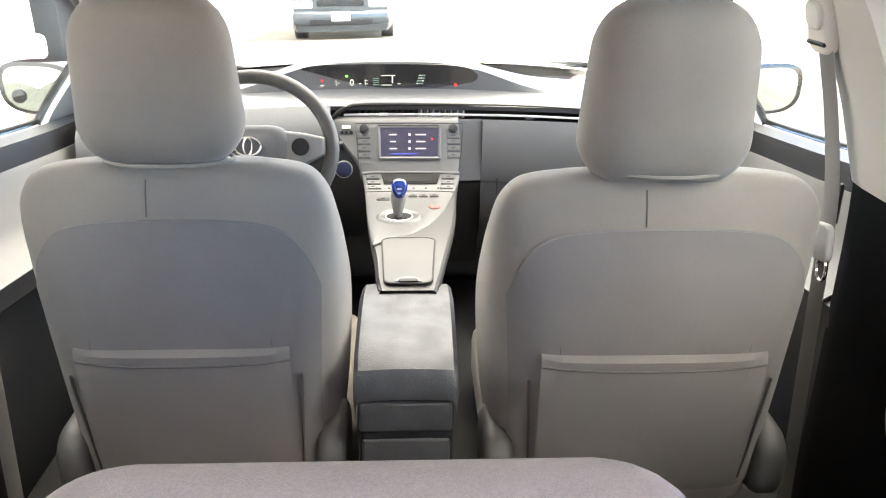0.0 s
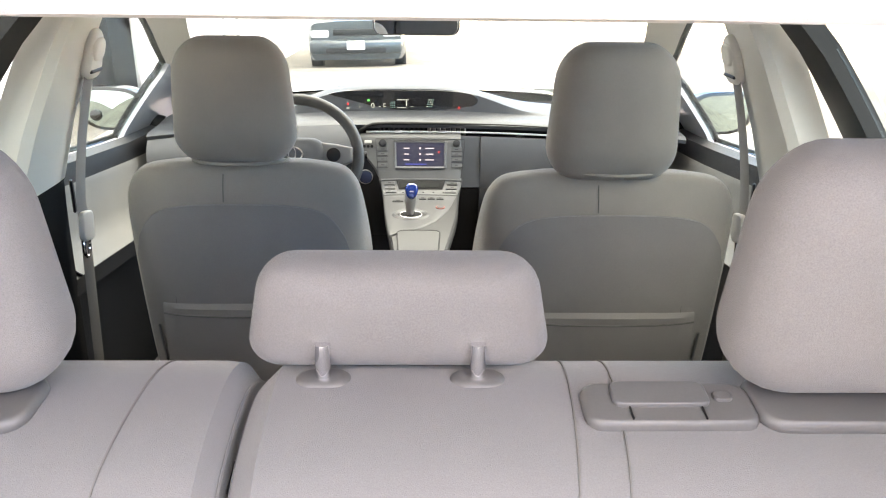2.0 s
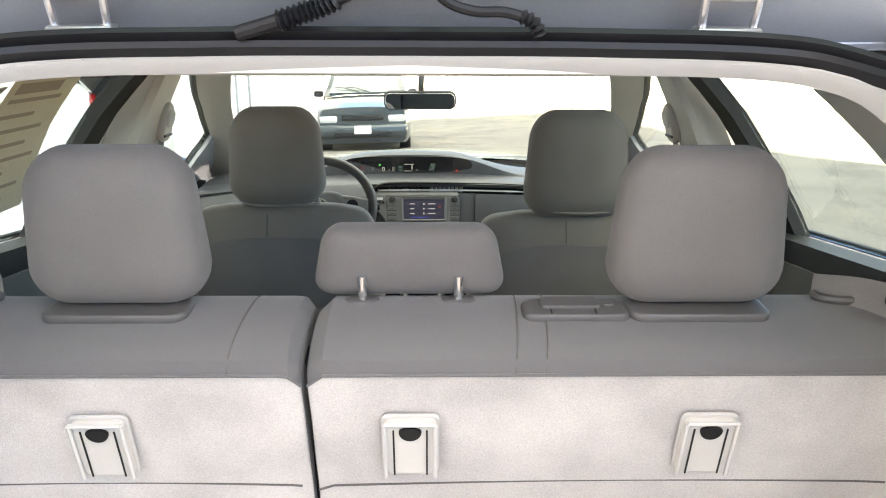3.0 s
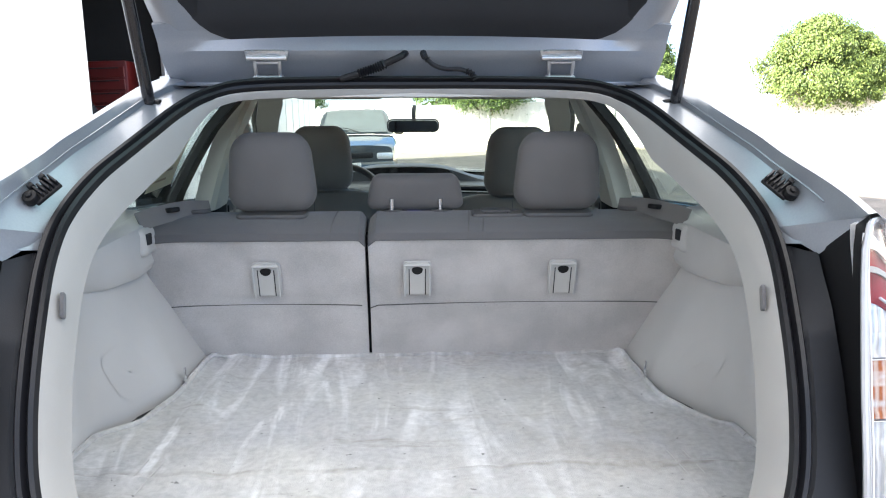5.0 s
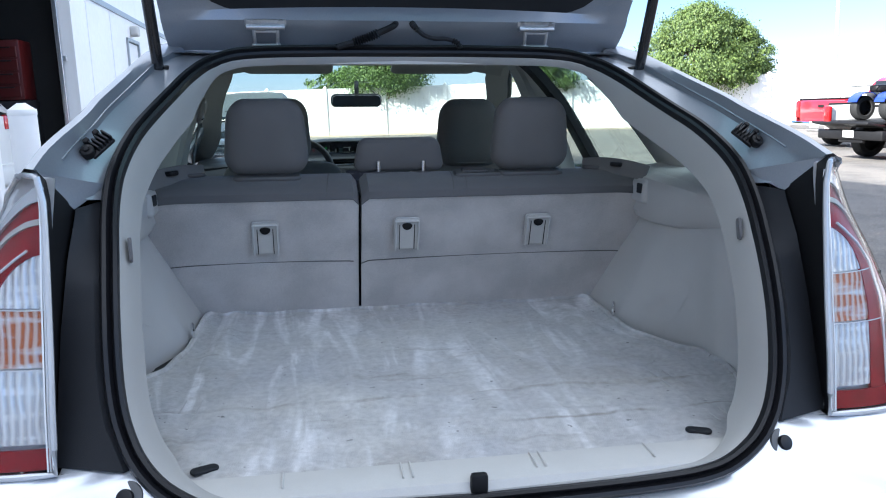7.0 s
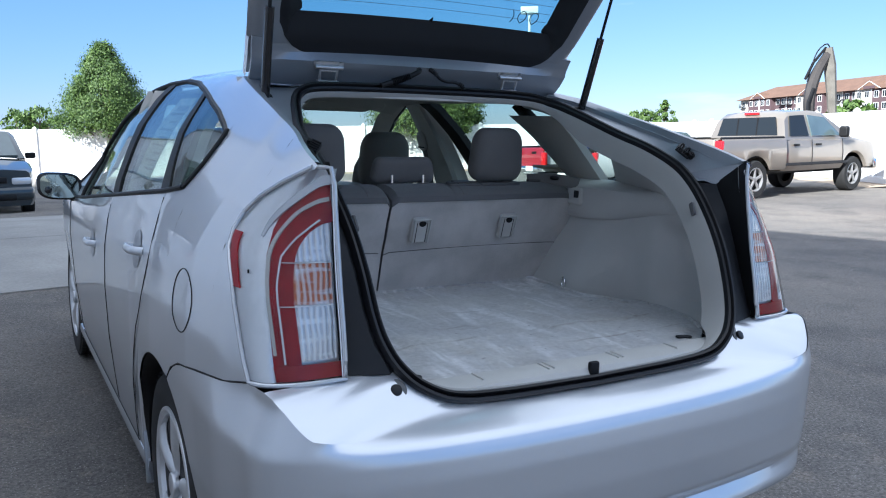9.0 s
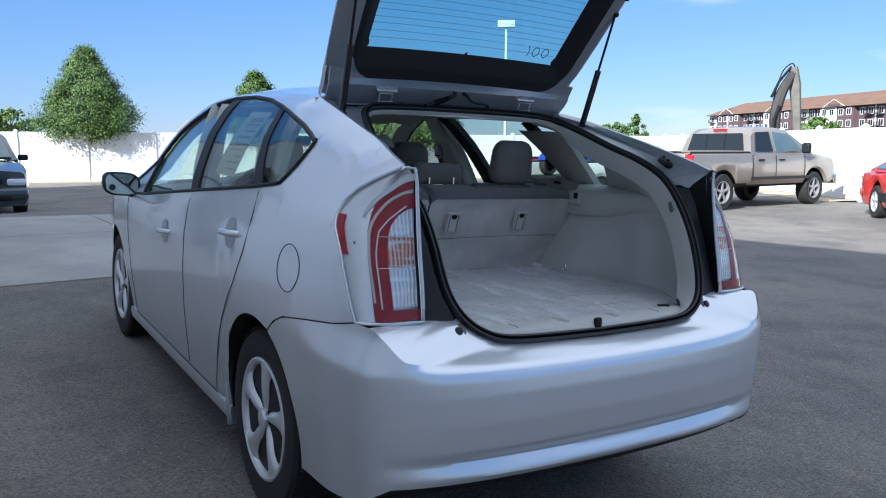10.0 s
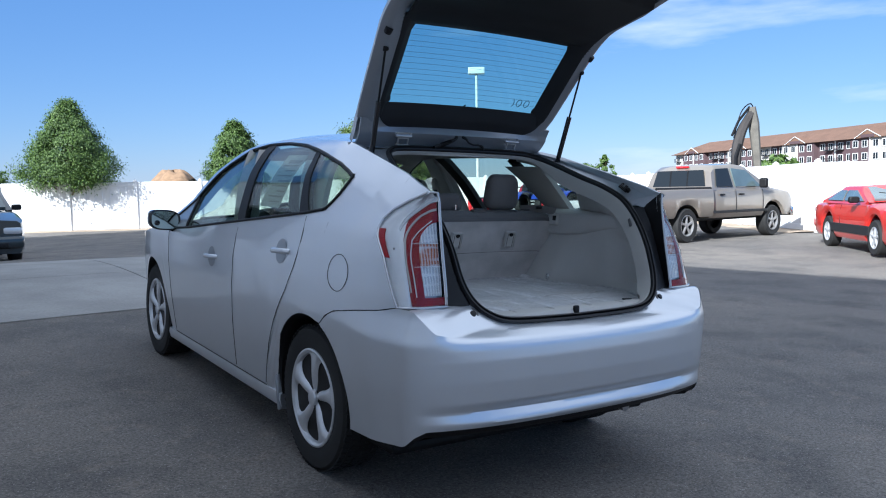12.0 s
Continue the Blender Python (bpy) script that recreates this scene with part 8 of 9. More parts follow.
# man door
door = thing("door_1", "white steel side door with a pale frame, closed", "door", kind="structure", at=Matrix.Translation((GARAGE_X(12.9) - 0.03, (MAN[0] + MAN[1]) / 2, 0.32)) @ Matrix.Rotation(0.02, 4, "Z"))
part("door_leaf", box(0.05, MAN[1] - MAN[0] - 0.10, 2.04, 0.004, 1, pose(0, 0, 1.02)), VINYL, door)
for y in (-(MAN[1] - MAN[0]) / 2 + 0.025, (MAN[1] - MAN[0]) / 2 - 0.025):
    part("door_frame", box(0.12, 0.05, 2.1, 0.003, 1, pose(0, y, 1.05)), bpy.data.materials["grey_flashing"], door)
part("door_head", box(0.12, MAN[1] - MAN[0], 0.05, 0.003, 1, pose(0, 0, 2.078)), bpy.data.materials["grey_flashing"], door)
part("door_handle", tube([(0.02, 0.38, 1.0), (0.07, 0.38, 1.0), (0.08, 0.36, 1.0), (0.08, 0.27, 1.0)], 0.011, 8), STEEL, door)
lamp = thing("wall_lamp", "small grey wall lamp above the side door", "wall lamp", at=pose(GARAGE_X(12.9), 12.9, 2.55))
part("housing", slab(rounded(0.24, 0.16, 0.04), 0.12, 0.03, 3), GREY_PLASTIC, lamp, at=pose(0.06, 0, 0, 0, 0, 90))
part("back_plate", box(0.02, 0.16, 0.14, 0.004, 1), STEEL, lamp)
bell = thing("alarm_bell", "small round red alarm bell on the white wall", "alarm bell", at=pose(GARAGE_X(24.0) + 0.02, 24.0, 2.62))
part("gong", cyl(0.17, 0.07, 24, 0.12, 0.01, pose(0.06, 0, 0, 0, 90)), PAINT_RED, bell)
part("back_box", box(0.05, 0.18, 0.18, 0.006, 1), PAINT_MAROON, bell)


def bollard(x, y, label):
    b = thing("bollard", label, "bollard", "bollards at the garage", at=pose(x, y, ground_z(x, y)))
    part("pipe", cyl(0.10, 1.10, 32, at=pose(0, 0, 0.55)), VINYL, b)
    part("cap", join(cyl(0.104, 0.05, 32, bevel=0.01, at=pose(0, 0, 1.09)), cyl(0.098, 0.05, 32, 0.03, at=pose(0, 0, 1.135))), VINYL, b, "domed white cap")


bollard(-2.30, 5.55, "white steel bollard beside the open garage bay")
bollard(-2.36, 9.20, "white steel bollard between the bay and the side door")


# ---- vehicles ----
def far_wheel(parent, x, y, r, w, side, rim_mat, spokes=5):
    wh = new("wheel")
    wh.parent = parent
    wh.matrix_basis = pose(x, y, r)
    n = 40
    ring = lambda prof: grid([[(px, pr * math.cos(2 * math.pi * k / n), pr * math.sin(2 * math.pi * k / n)) for k in range(n)] for pr, px in prof], closed=True)
    part("tyre", ring([(r * 0.60, -w * 0.42), (r * 0.66, -w * 0.5), (r * 0.93, -w * 0.5), (r, -w * 0.36), (r, w * 0.36), (r * 0.93, w * 0.5), (r * 0.66, w * 0.5), (r * 0.60, w * 0.42)]), TYRE, wh, "black tyre")
    bms = [ring([(r * 0.63, side * w * 0.47), (r * 0.60, side * w * 0.49), (r * 0.55, side * w * 0.42), (r * 0.54, side * w * 0.2)]), cyl(r * 0.16, w * 0.3, 20, bevel=0.01, at=pose(side * w * 0.30, 0, 0, 0, 90))]
    for k in range(spokes):
        bms.append(box(0.04, r * 0.15, r * 0.50, 0.01, 1, Matrix.Rotation(2 * math.pi * k / spokes, 4, "X") @ pose(side * w * 0.36, 0, r * 0.34)))
    part("rim", join(*bms), rim_mat, wh, "bright spoked rim")
    part("brake_disc", cyl(r * 0.54, 0.03, 28, at=pose(side * w * 0.12, 0, 0, 0, 90)), BLACK_PLASTIC, wh)


def body_shell(parent, name, half, ends, top, low, axles, r_arch, mat, crown=0.03, label=""):
    """The lower body: side panels with wheel arches, a shoulder and a lid, narrowing towards both ends."""
    y0, y1 = ends
    ys = set(np.linspace(y0, y1, 40))
    for a in axles:
        ys |= {a + r_arch * math.cos(math.pi * k / 14) for k in range(15)}
    rows = []
    for y in sorted(v for v in ys if y0 <= v <= y1):
        f = min(1.0, 0.90 + 0.10 * math.sqrt(min(1, max(0, min(y - y0, y1 - y)) / 0.35)))
        w, zt, zl = half * f, lerp_table(top, y), low
        for a in axles:
            d = abs(y - a)
            if d <= r_arch:
                zl = max(zl, 0.36 + math.sqrt(max(0, r_arch ** 2 - d * d)))
        zl = min(zl, zt - 0.05)
        sec = [(0.93, zl), (0.985, zl + (zt - zl) * 0.12), (1.0, zl + (zt - zl) * 0.45), (0.995, zl + (zt - zl) * 0.72), (0.965, zt - 0.04), (0.90, zt), (0.45, zt + crown)]
        rows.append([(-w * a, y, z) for a, z in sec] + [(0, y, zt + crown * 1.2)] + [(w * a, y, z) for a, z in reversed(sec)])
    bm = grid(rows)
    for r in (rows[0], rows[-1]):
        bm.faces.new([bm.verts.new(p) for p in r])
    return part(name, bm, mat, parent, label)


def cabin_shell(parent, half, belt, roof, mat, tuck=0.82):
    """Pillars, roof and waist of a cabin; roof is a table of its height along the vehicle."""
    ys = np.linspace(roof[0][0], roof[-1][0], 24)
    rows = []
    for y in ys:
        z = max(belt + 0.005, lerp_table(roof, y))
        t = (z - belt) / (max(v for _, v in roof) - belt)
        wr = half * (1 - (1 - tuck) * t)
        sec = [(half, belt - 0.02), (wr + 0.01, z - 0.07 * t), (wr - 0.05, z - 0.01), (wr * 0.5, z + 0.015)]
        rows.append([(-x, y, q) for x, q in sec] + [(0, y, z + 0.02)] + [(x, y, q) for x, q in reversed(sec)])
    return part("cabin", grid(rows), mat, parent)


def pane(parent, name, corners, mat, off=0.012, label=""):
    """A pane of glass through four corners, with depth, set just proud of its frame."""
    c = [Vector(p) for p in corners]
    n = (c[1] - c[0]).cross(c[3] - c[0]).normalized()
    bm = bmesh.new()
    outer = [bm.verts.new(p + n * off) for p in c]
    inner = [bm.verts.new(p - n * 0.01) for p in c]
    bm.faces.new(outer)
    bm.faces.new(list(reversed(inner)))
    for i in range(4):
        bm.faces.new((outer[i], inner[i], inner[(i + 1) % 4], outer[(i + 1) % 4]))
    return part(name, bm, mat, parent, label, smooth=False)


def side_x_at(half, belt, roof_max, z, tuck=0.82):
    return half * (1 - (1 - tuck) * (z - belt) / (roof_max - belt)) + 0.006


def heading(x, y, az):
    return Matrix.Translation((x, y, ground_z(x, y))) @ Matrix.Rotation(-radians(az), 4, "Z")


RIM_DULL = surface("dull_cast_rim", (0.34, 0.335, 0.33), 0.4, 0.5, grain=0.08, grain_size=60, mottle=0.2, mottle_size=12)


def pickup(at, paint, label, group="parked pickups", tailgate=True):
    """A pickup truck about its rear axle: bed behind, cab and nose ahead."""
    t = thing("pickup_truck", label, "pickup truck", group, at=at)
    body_shell(t, "body", 0.99, (0.98, 4.55), [(0.98, 1.20), (3.2, 1.18), (3.5, 1.20), (4.3, 1.12), (4.55, 0.98)], 0.52, (3.56,), 0.50, paint, 0.04)
    # bed: two side walls, floor, tailgate
    for sx in (-1, 1):
        rows = []
        ys = sorted(set(np.linspace(-1.10, 0.97, 18)) | {0.50 * math.cos(math.pi * k / 14) for k in range(15)})
        for y in ys:
            zl = 0.56 if abs(y) > 0.5 else max(0.56, 0.36 + math.sqrt(max(0, 0.25 - y * y)))
            rows.append([(sx * a, y, z) for a, z in ((0.94, zl), (0.985, zl + 0.08), (0.99, 0.98), (0.97, 1.16), (0.95, 1.20), (0.87, 1.20), (0.86, 1.16), (0.86, 0.86))])
        part("bed_side", grid(rows), paint, t)
        part("bed_rail", tube([(sx * 0.91, -1.06, 1.215), (sx * 0.91, 0, 1.215), (sx * 0.91, 0.95, 1.215)], 0.03, 8), BLACK_PLASTIC, t, "black bed rail cap")
        part("tail_lamp", box(0.17, 0.10, 0.42, 0.03, 2, pose(sx * 0.90, -1.09, 0.97)), LAMP_RED, t, "red tail lamp")
    part("bed_floor", box(1.75, 2.05, 0.04, 0.005, 1, pose(0, -0.05, 0.84)), BLACK_PLASTIC, t)
    if tailgate:
        gate_t = part("tailgate", box(1.62, 0.07, 0.56, 0.03, 2, pose(0, -1.10, 0.92)), paint, t)
        part("handle", box(0.20, 0.03, 0.07, 0.01, 1, pose(0, -1.14, 1.06)), BLACK_PLASTIC, gate_t)
    else:
        part("tailgate", box(1.62, 0.52, 0.06, 0.02, 2, pose(0, -1.34, 0.80, -10)), BLACK_PLASTIC, t, "black lowered tailgate")
    part("rear_bumper", join(box(1.85, 0.16, 0.20, 0.03, 2, pose(0, -1.24, 0.58)), box(0.7, 0.10, 0.10, 0.02, 2, pose(0, -1.22, 0.46))), CHROME if tailgate else BLACK_PLASTIC, t, "step bumper")
    part("plate_bar", box(0.31, 0.01, 0.15, 0.003, 1, pose(0, -1.325, 0.60)), PAINT_WHITE, t)
    part("chassis", box(1.1, 5.0, 0.16, 0.03, 1, pose(0, 1.7, 0.52)), BLACK_PLASTIC, t)
    part("rear_axle", tube([(-0.8, 0, 0.40), (0, 0, 0.42), (0.8, 0, 0.40)], 0.06, 10), BLACK_PLASTIC, t)
    roof = [(0.98, 1.22), (1.03, 1.46), (1.10, 1.65), (1.30, 1.755), (2.1, 1.79), (2.55, 1.745), (2.95, 1.52), (3.45, 1.20)]
    cabin_shell(t, 0.93, 1.18, roof, paint)
    sx_at = lambda z: side_x_at(0.93, 1.18, 1.79, z)
    for s in (-1, 1):
        flip = (lambda c: c) if s > 0 else (lambda c: list(reversed(c)))
        pane(t, "rear_side_window", flip([(s * sx_at(1.24), 1.16, 1.24), (s * sx_at(1.24), 1.82, 1.24), (s * sx_at(1.68), 1.78, 1.68), (s * sx_at(1.66), 1.28, 1.66)]), DARK_GLASS, label="dark rear side window")
        pane(t, "front_side_window", flip([(s * sx_at(1.24), 1.94, 1.24), (s * sx_at(1.24), 3.05, 1.24), (s * sx_at(1.63), 2.52, 1.63), (s * sx_at(1.68), 1.90, 1.68)]), WINDOW_PALE, label="opaque side window, the light seen through it painted pale")
        for y in (1.88, 3.05):
            part("door_joint", tube([(s * 0.988, y, 0.62), (s * 0.998, y, 0.9), (s * 0.97, y, 1.17)], 0.006, 6), BLACK_PLASTIC, t)
        for y in (1.30, 2.10):
            part("door_handle", box(0.03, 0.20, 0.04, 0.01, 2, pose(s * 0.995, y, 1.06)), BLACK_PLASTIC, t)
        part("side_moulding", box(0.02, 2.3, 0.06, 0.008, 1, pose(s * 0.992, 2.1, 0.66)), BLACK_TRIM, t)
        m = part("door_mirror", slab(rounded(0.20, 0.24, 0.05), 0.12, 0.04, 3), BLACK_PLASTIC, t, "black door mirror", at=pose(s * 1.08, 2.92, 1.32))
        part("headlamp", box(0.34, 0.14, 0.22, 0.04, 2, pose(s * 0.76, 4.47, 0.94)), LAMP_WHITE, t)
        for y in (0.0, 3.56):
            far_wheel(t, s * 0.83, y, 0.385, 0.27, s, RIM_DULL)
    pane(t, "rear_window", [(-0.74, 1.00, 1.26), (0.74, 1.00, 1.26), (0.64, 1.06, 1.64), (-0.64, 1.06, 1.64)], DARK_GLASS, 0.02, "dark cab rear window")
    for x in (-0.24, 0.24):
        part("window_bar", box(0.03, 0.02, 0.38, 0.004, 1, pose(x, 1.01, 1.45, -8)), BLACK_PLASTIC, t)
    pane(t, "windscreen", [(0.80, 3.40, 1.24), (-0.80, 3.40, 1.24), (-0.70, 2.66, 1.69), (0.70, 2.66, 1.69)], DARK_GLASS, 0.02, "raked windscreen")
    part("roof_lamp", box(0.34, 0.07, 0.05, 0.012, 2, pose(0, 1.16, 1.725)), LAMP_RED, t, "red high brake lamp")
    part("front_bumper", box(1.95, 0.22, 0.26, 0.06, 3, pose(0, 4.56, 0.60)), CHROME, t)
    part("grille", box(1.1, 0.06, 0.34, 0.02, 2, pose(0, 4.54, 0.90)), BLACK_PLASTIC, t)
    return t


# opaque glass: the light seen through it is put into its pale colour
WINDOW_PALE = surface("pale_vehicle_glass", (0.12, 0.165, 0.165), 0.08, 0.0, coat=1.0, mottle=0.3, mottle_size=1.5)
RIGHT = lambda az: Vector((math.cos(radians(az)), -math.sin(radians(az))))
w = Vector((12.27, 9.65)) - RIGHT(86) * 0.83
pickup(heading(w.x, w.y, 86), TRUCK_TAN, "tan crew-cab pickup truck with a black bed rail, parked in sun")
pickup(heading(11.9, 15.2, 86) @ Matrix.Scale(0.86, 4), PAINT_MAROON, "dark red pickup truck parked along the row")
SMALL_PICKUP = heading(10.3, 11.97, 84) @ Matrix.Scale(0.82, 4)
pickup(SMALL_PICKUP, PAINT_WHITE, "small white pickup truck carrying a quad bike, tailgate lowered", tailgate=False)


def low_car(at, name, label, category, paint, L, half, belt, roof, hood, axles, r, stripe=None, front_lamps=LAMP_WHITE, rim=None, tail_z=0.72):
    """A car about its rear axle."""
    t = thing(name, label, category, at=at)
    y0, y1 = -L * 0.22, L * 0.78
    body_shell(t, "body", half, (y0, y1), hood, 0.22, axles, r + 0.045, paint, 0.03)
    cabin_shell(t, half - 0.06, belt, roof, paint)
    zr = max(v for _, v in roof)
    sx = lambda z: side_x_at(half - 0.06, belt, zr, z)
    ya, yb, yc, yd = roof[0][0], roof[1][0], roof[-2][0], roof[-1][0]
    ym = (ya + yd) / 2 - 0.05
    zh = zr - 0.09
    for s in (-1, 1):
        flip = (lambda c: c) if s > 0 else (lambda c: list(reversed(c)))
        pane(t, "rear_side_window", flip([(s * sx(belt + 0.04), ya + 0.28, belt + 0.04), (s * sx(belt + 0.04), ym - 0.05, belt + 0.04), (s * sx(zh), ym - 0.05, zh), (s * sx(zh), yb + 0.10, zh)]), WINDOW_PALE)
        pane(t, "front_side_window", flip([(s * sx(belt + 0.04), ym + 0.04, belt + 0.04), (s * sx(belt + 0.04), yd - 0.26, belt + 0.04), (s * sx(zh), yc - 0.05, zh), (s * sx(zh), ym + 0.04, zh)]), WINDOW_PALE)
        part("door_mirror", slab(rounded(0.19, 0.12, 0.04), 0.10, 0.035, 3), BLACK_PLASTIC, t, "dark door mirror", at=pose(s * (half + 0.07), yd - 0.36, belt + 0.07))
        part("door_joint", tube([(s * (half - 0.012), ym, 0.32), (s * (half + 0.003), ym, 0.55), (s * (half - 0.03), ym, belt - 0.04)], 0.005, 6), BLACK_PLASTIC, t)
        if stripe:
            part("side_stripe", box(0.02, L * 0.44, 0.17, 0.008, 1, pose(s * (half + 0.002), 1.25, 0.42)), stripe, t, "grey lower side cladding")
        part("headlamp", box(0.34, 0.16, 0.15, 0.04, 2, pose(s * (half - 0.25), y1 - 0.07, 0.66)), front_lamps, t, "clear headlamp")
        part("tail_lamp", box(0.34, 0.10, 0.15, 0.03, 2, pose(s * (half - 0.24), y0 + 0.03, tail_z)), LAMP_RED, t, "red tail lamp")
        part("fog_lamp", cyl(0.055, 0.06, 16, at=pose(s * (half - 0.30), y1 + 0.03, 0.40, 90)), LAMP_WHITE, t)
        for y in axles:
            far_wheel(t, s * (half - 0.11), y, r, 0.21, s, rim or ALLOY)
    wt = half * 0.80
    pane(t, "windscreen", [(wt, yd - 0.03, belt + 0.06), (-wt, yd - 0.03, belt + 0.06), (-wt * 0.84, yc + 0.06, zr - 0.05), (wt * 0.84, yc + 0.06, zr - 0.05)], WINDOW_PALE, 0.03, "raked windscreen")
    pane(t, "rear_window", [(-wt, ya + 0.05, belt + 0.06), (wt, ya + 0.05, belt + 0.06), (wt * 0.84, yb - 0.05, zr - 0.05), (-wt * 0.84, yb - 0.05, zr - 0.05)], DARK_GLASS, 0.03, "rear window")
    part("front_bumper", box(half * 1.86, 0.20, 0.24, 0.07, 3, pose(0, y1 + 0.01, 0.44)), paint, t)
    part("lower_grille", box(half * 1.2, 0.06, 0.10, 0.02, 2, pose(0, y1 + 0.10, 0.38)), BLACK_PLASTIC, t)
    part("grille", box(half * 0.9, 0.05, 0.11, 0.02, 2, pose(0, y1 + 0.02, 0.68)), BLACK_PLASTIC, t, "dark grille")
    part("plate_bar", box(0.31, 0.012, 0.15, 0.003, 1, pose(0, y1 + 0.125, 0.47)), PAINT_WHITE, t)
    part("rear_bumper", box(half * 1.86, 0.18, 0.22, 0.06, 3, pose(0, y0 + 0.0, 0.46)), paint, t)
    for s in (-1, 1):
        part("wiper", tube([(s * 0.1, yd - 0.02, belt + 0.09), (s * 0.1 + 0.25, yd - 0.10, belt + 0.17), (s * 0.1 + 0.48, yd - 0.14, belt + 0.20)], 0.008, 6), BLACK_PLASTIC, t)
    return t


low_car(heading(14.05, 6.35, 222), "red_coupe", "red two-door coupe with a grey lower side stripe", "car", PAINT_RED, 4.5, 0.86, 0.90,
        [(-0.45, 0.93), (0.30, 1.20), (0.45, 1.225), (1.30, 1.225), (2.05, 0.93)], [(-0.98, 0.87), (2.0, 0.90), (2.4, 0.90), (3.52, 0.74)], (0.0, 2.45), 0.31, BLACK_TRIM)
low_car(heading(-1.30, 18.4, 178), "dark_wagon", "dark slate compact utility car facing the lot, parked in shade", "car", PAINT_TEAL, 4.45, 0.87, 1.02,
        [(-0.90, 1.08), (-0.55, 1.56), (1.35, 1.58), (2.15, 1.05)], [(-0.98, 1.00), (2.1, 1.02), (2.6, 0.99), (3.47, 0.84)], (0.0, 2.52), 0.33)


low_car(Matrix.Translation((-4.02, 7.35, 0.265)) @ Matrix.Rotation(-radians(268), 4, "Z"), "white_hatchback", "white hatchback car standing inside the dark garage bay", "car", PAINT_WHITE, 3.75, 0.87, 1.02,
        [(-0.80, 1.08), (-0.52, 1.50), (1.10, 1.52), (1.80, 1.06)], [(-0.83, 1.02), (1.8, 1.02), (2.2, 0.98), (2.92, 0.82)], (0.0, 2.3), 0.32, tail_z=0.98)


def quad_bike(at):
    q = thing("quad_bike", "blue and black quad bike standing in a pickup bed", "quad bike", at=at)
    part("front_body", slab(rounded(0.5, 0.55, 0.12, 5, taper=0.2), 0.30, 0.08, 4, plane="xy"), PAINT_BLUE, q, at=pose(0, 1.05, 0.62, -12))
    for s in (-1, 1):
        for y in (0.0, 1.25):
            arc = [[(s * x, y + 0.36 * math.cos(a), 0.34 + 0.33 * math.sin(a)) for x in (0.26, 0.40, 0.55)] for a in np.linspace(0.3, 2.84, 12)]
            part("fender", thick(grid(arc), 0.02), PAINT_BLUE, q, "blue plastic fender")
            far_wheel(q, s * 0.44, y, 0.29, 0.22, s, BLACK_PLASTIC)
        part("foot_well", box(0.18, 0.5, 0.05, 0.01, 1, pose(s * 0.36, 0.62, 0.32)), BLACK_PLASTIC, q)
        part("grip", tube([(s * 0.10, 0.88, 0.98), (s * 0.28, 0.82, 1.04), (s * 0.38, 0.76, 1.03)], 0.018, 8), BLACK_PLASTIC, q)
        part("side_panel", slab(rounded(0.55, 0.26, 0.08), 0.05, 0.02, 3, plane="yz"), PAINT_BLUE, q, at=pose(s * 0.20, 0.62, 0.52))
    part("seat", slab(rounded(0.34, 0.85, 0.12), 0.16, 0.06, 4, plane="xy", bulge=0.02), BLACK_PLASTIC, q, "black seat", at=pose(0, 0.28, 0.74))
    part("engine", box(0.34, 0.5, 0.35, 0.05, 2, pose(0, 0.62, 0.40)), BLACK_TRIM, q)
    for y, z in ((-0.15, 0.80), (1.30, 0.82)):
        part("rack", join(*[tube([(x, y - 0.28, z), (x, y, z + 0.01), (x, y + 0.28, z)], 0.012, 6) for x in (-0.3, -0.15, 0, 0.15, 0.3)] + [tube([(-0.36, y + d, z), (0, y + d, z), (0.36, y + d, z)], 0.014, 6) for d in (-0.28, 0.28)]), BLACK_PLASTIC, q, "black luggage rack")
    part("steering_stem", tube([(0, 1.0, 0.70), (0, 0.94, 0.86), (0, 0.88, 0.98)], 0.03, 8), BLACK_PLASTIC, q)
    part("headlamp_pod", slab(rounded(0.22, 0.12, 0.04), 0.14, 0.04, 3), PAINT_BLUE, q, at=pose(0, 0.95, 1.0))


quad_bike(SMALL_PICKUP @ Matrix.Translation((0, -0.62, 0.86)) @ Matrix.Scale(0.92, 4))


# ---- trees ----
def leaf_material(name, dark, light):
    m, n, l, p = node_material(name)
    geo, ramp = n.new("ShaderNodeNewGeometry"), n.new("ShaderNodeValToRGB")
    ramp.color_ramp.elements[0].color, ramp.color_ramp.elements[1].color = (*dark, 1), (*light, 1)
    l.new(geo.outputs["Random Per Island"], ramp.inputs["Fac"])
    l.new(ramp.outputs["Color"], p.inputs["Base Color"])
    p.inputs["Roughness"].default_value = 0.55
    tl, mix = n.new("ShaderNodeBsdfTranslucent"), n.new("ShaderNodeMixShader")
    l.new(ramp.outputs["Color"], tl.inputs["Color"])
    mix.inputs["Fac"].default_value = 0.3
    l.new(p.outputs["BSDF"], mix.inputs[1])
    l.new(tl.outputs["BSDF"], mix.inputs[2])
    l.new(mix.outputs["Shader"], n["Material Output"].inputs["Surface"])
    return m


LEAF = leaf_material("leaves", (0.030, 0.070, 0.014), (0.135, 0.215, 0.045))
LEAF_PALE = leaf_material("pale_leaves", (0.040, 0.080, 0.018), (0.165, 0.23, 0.055))


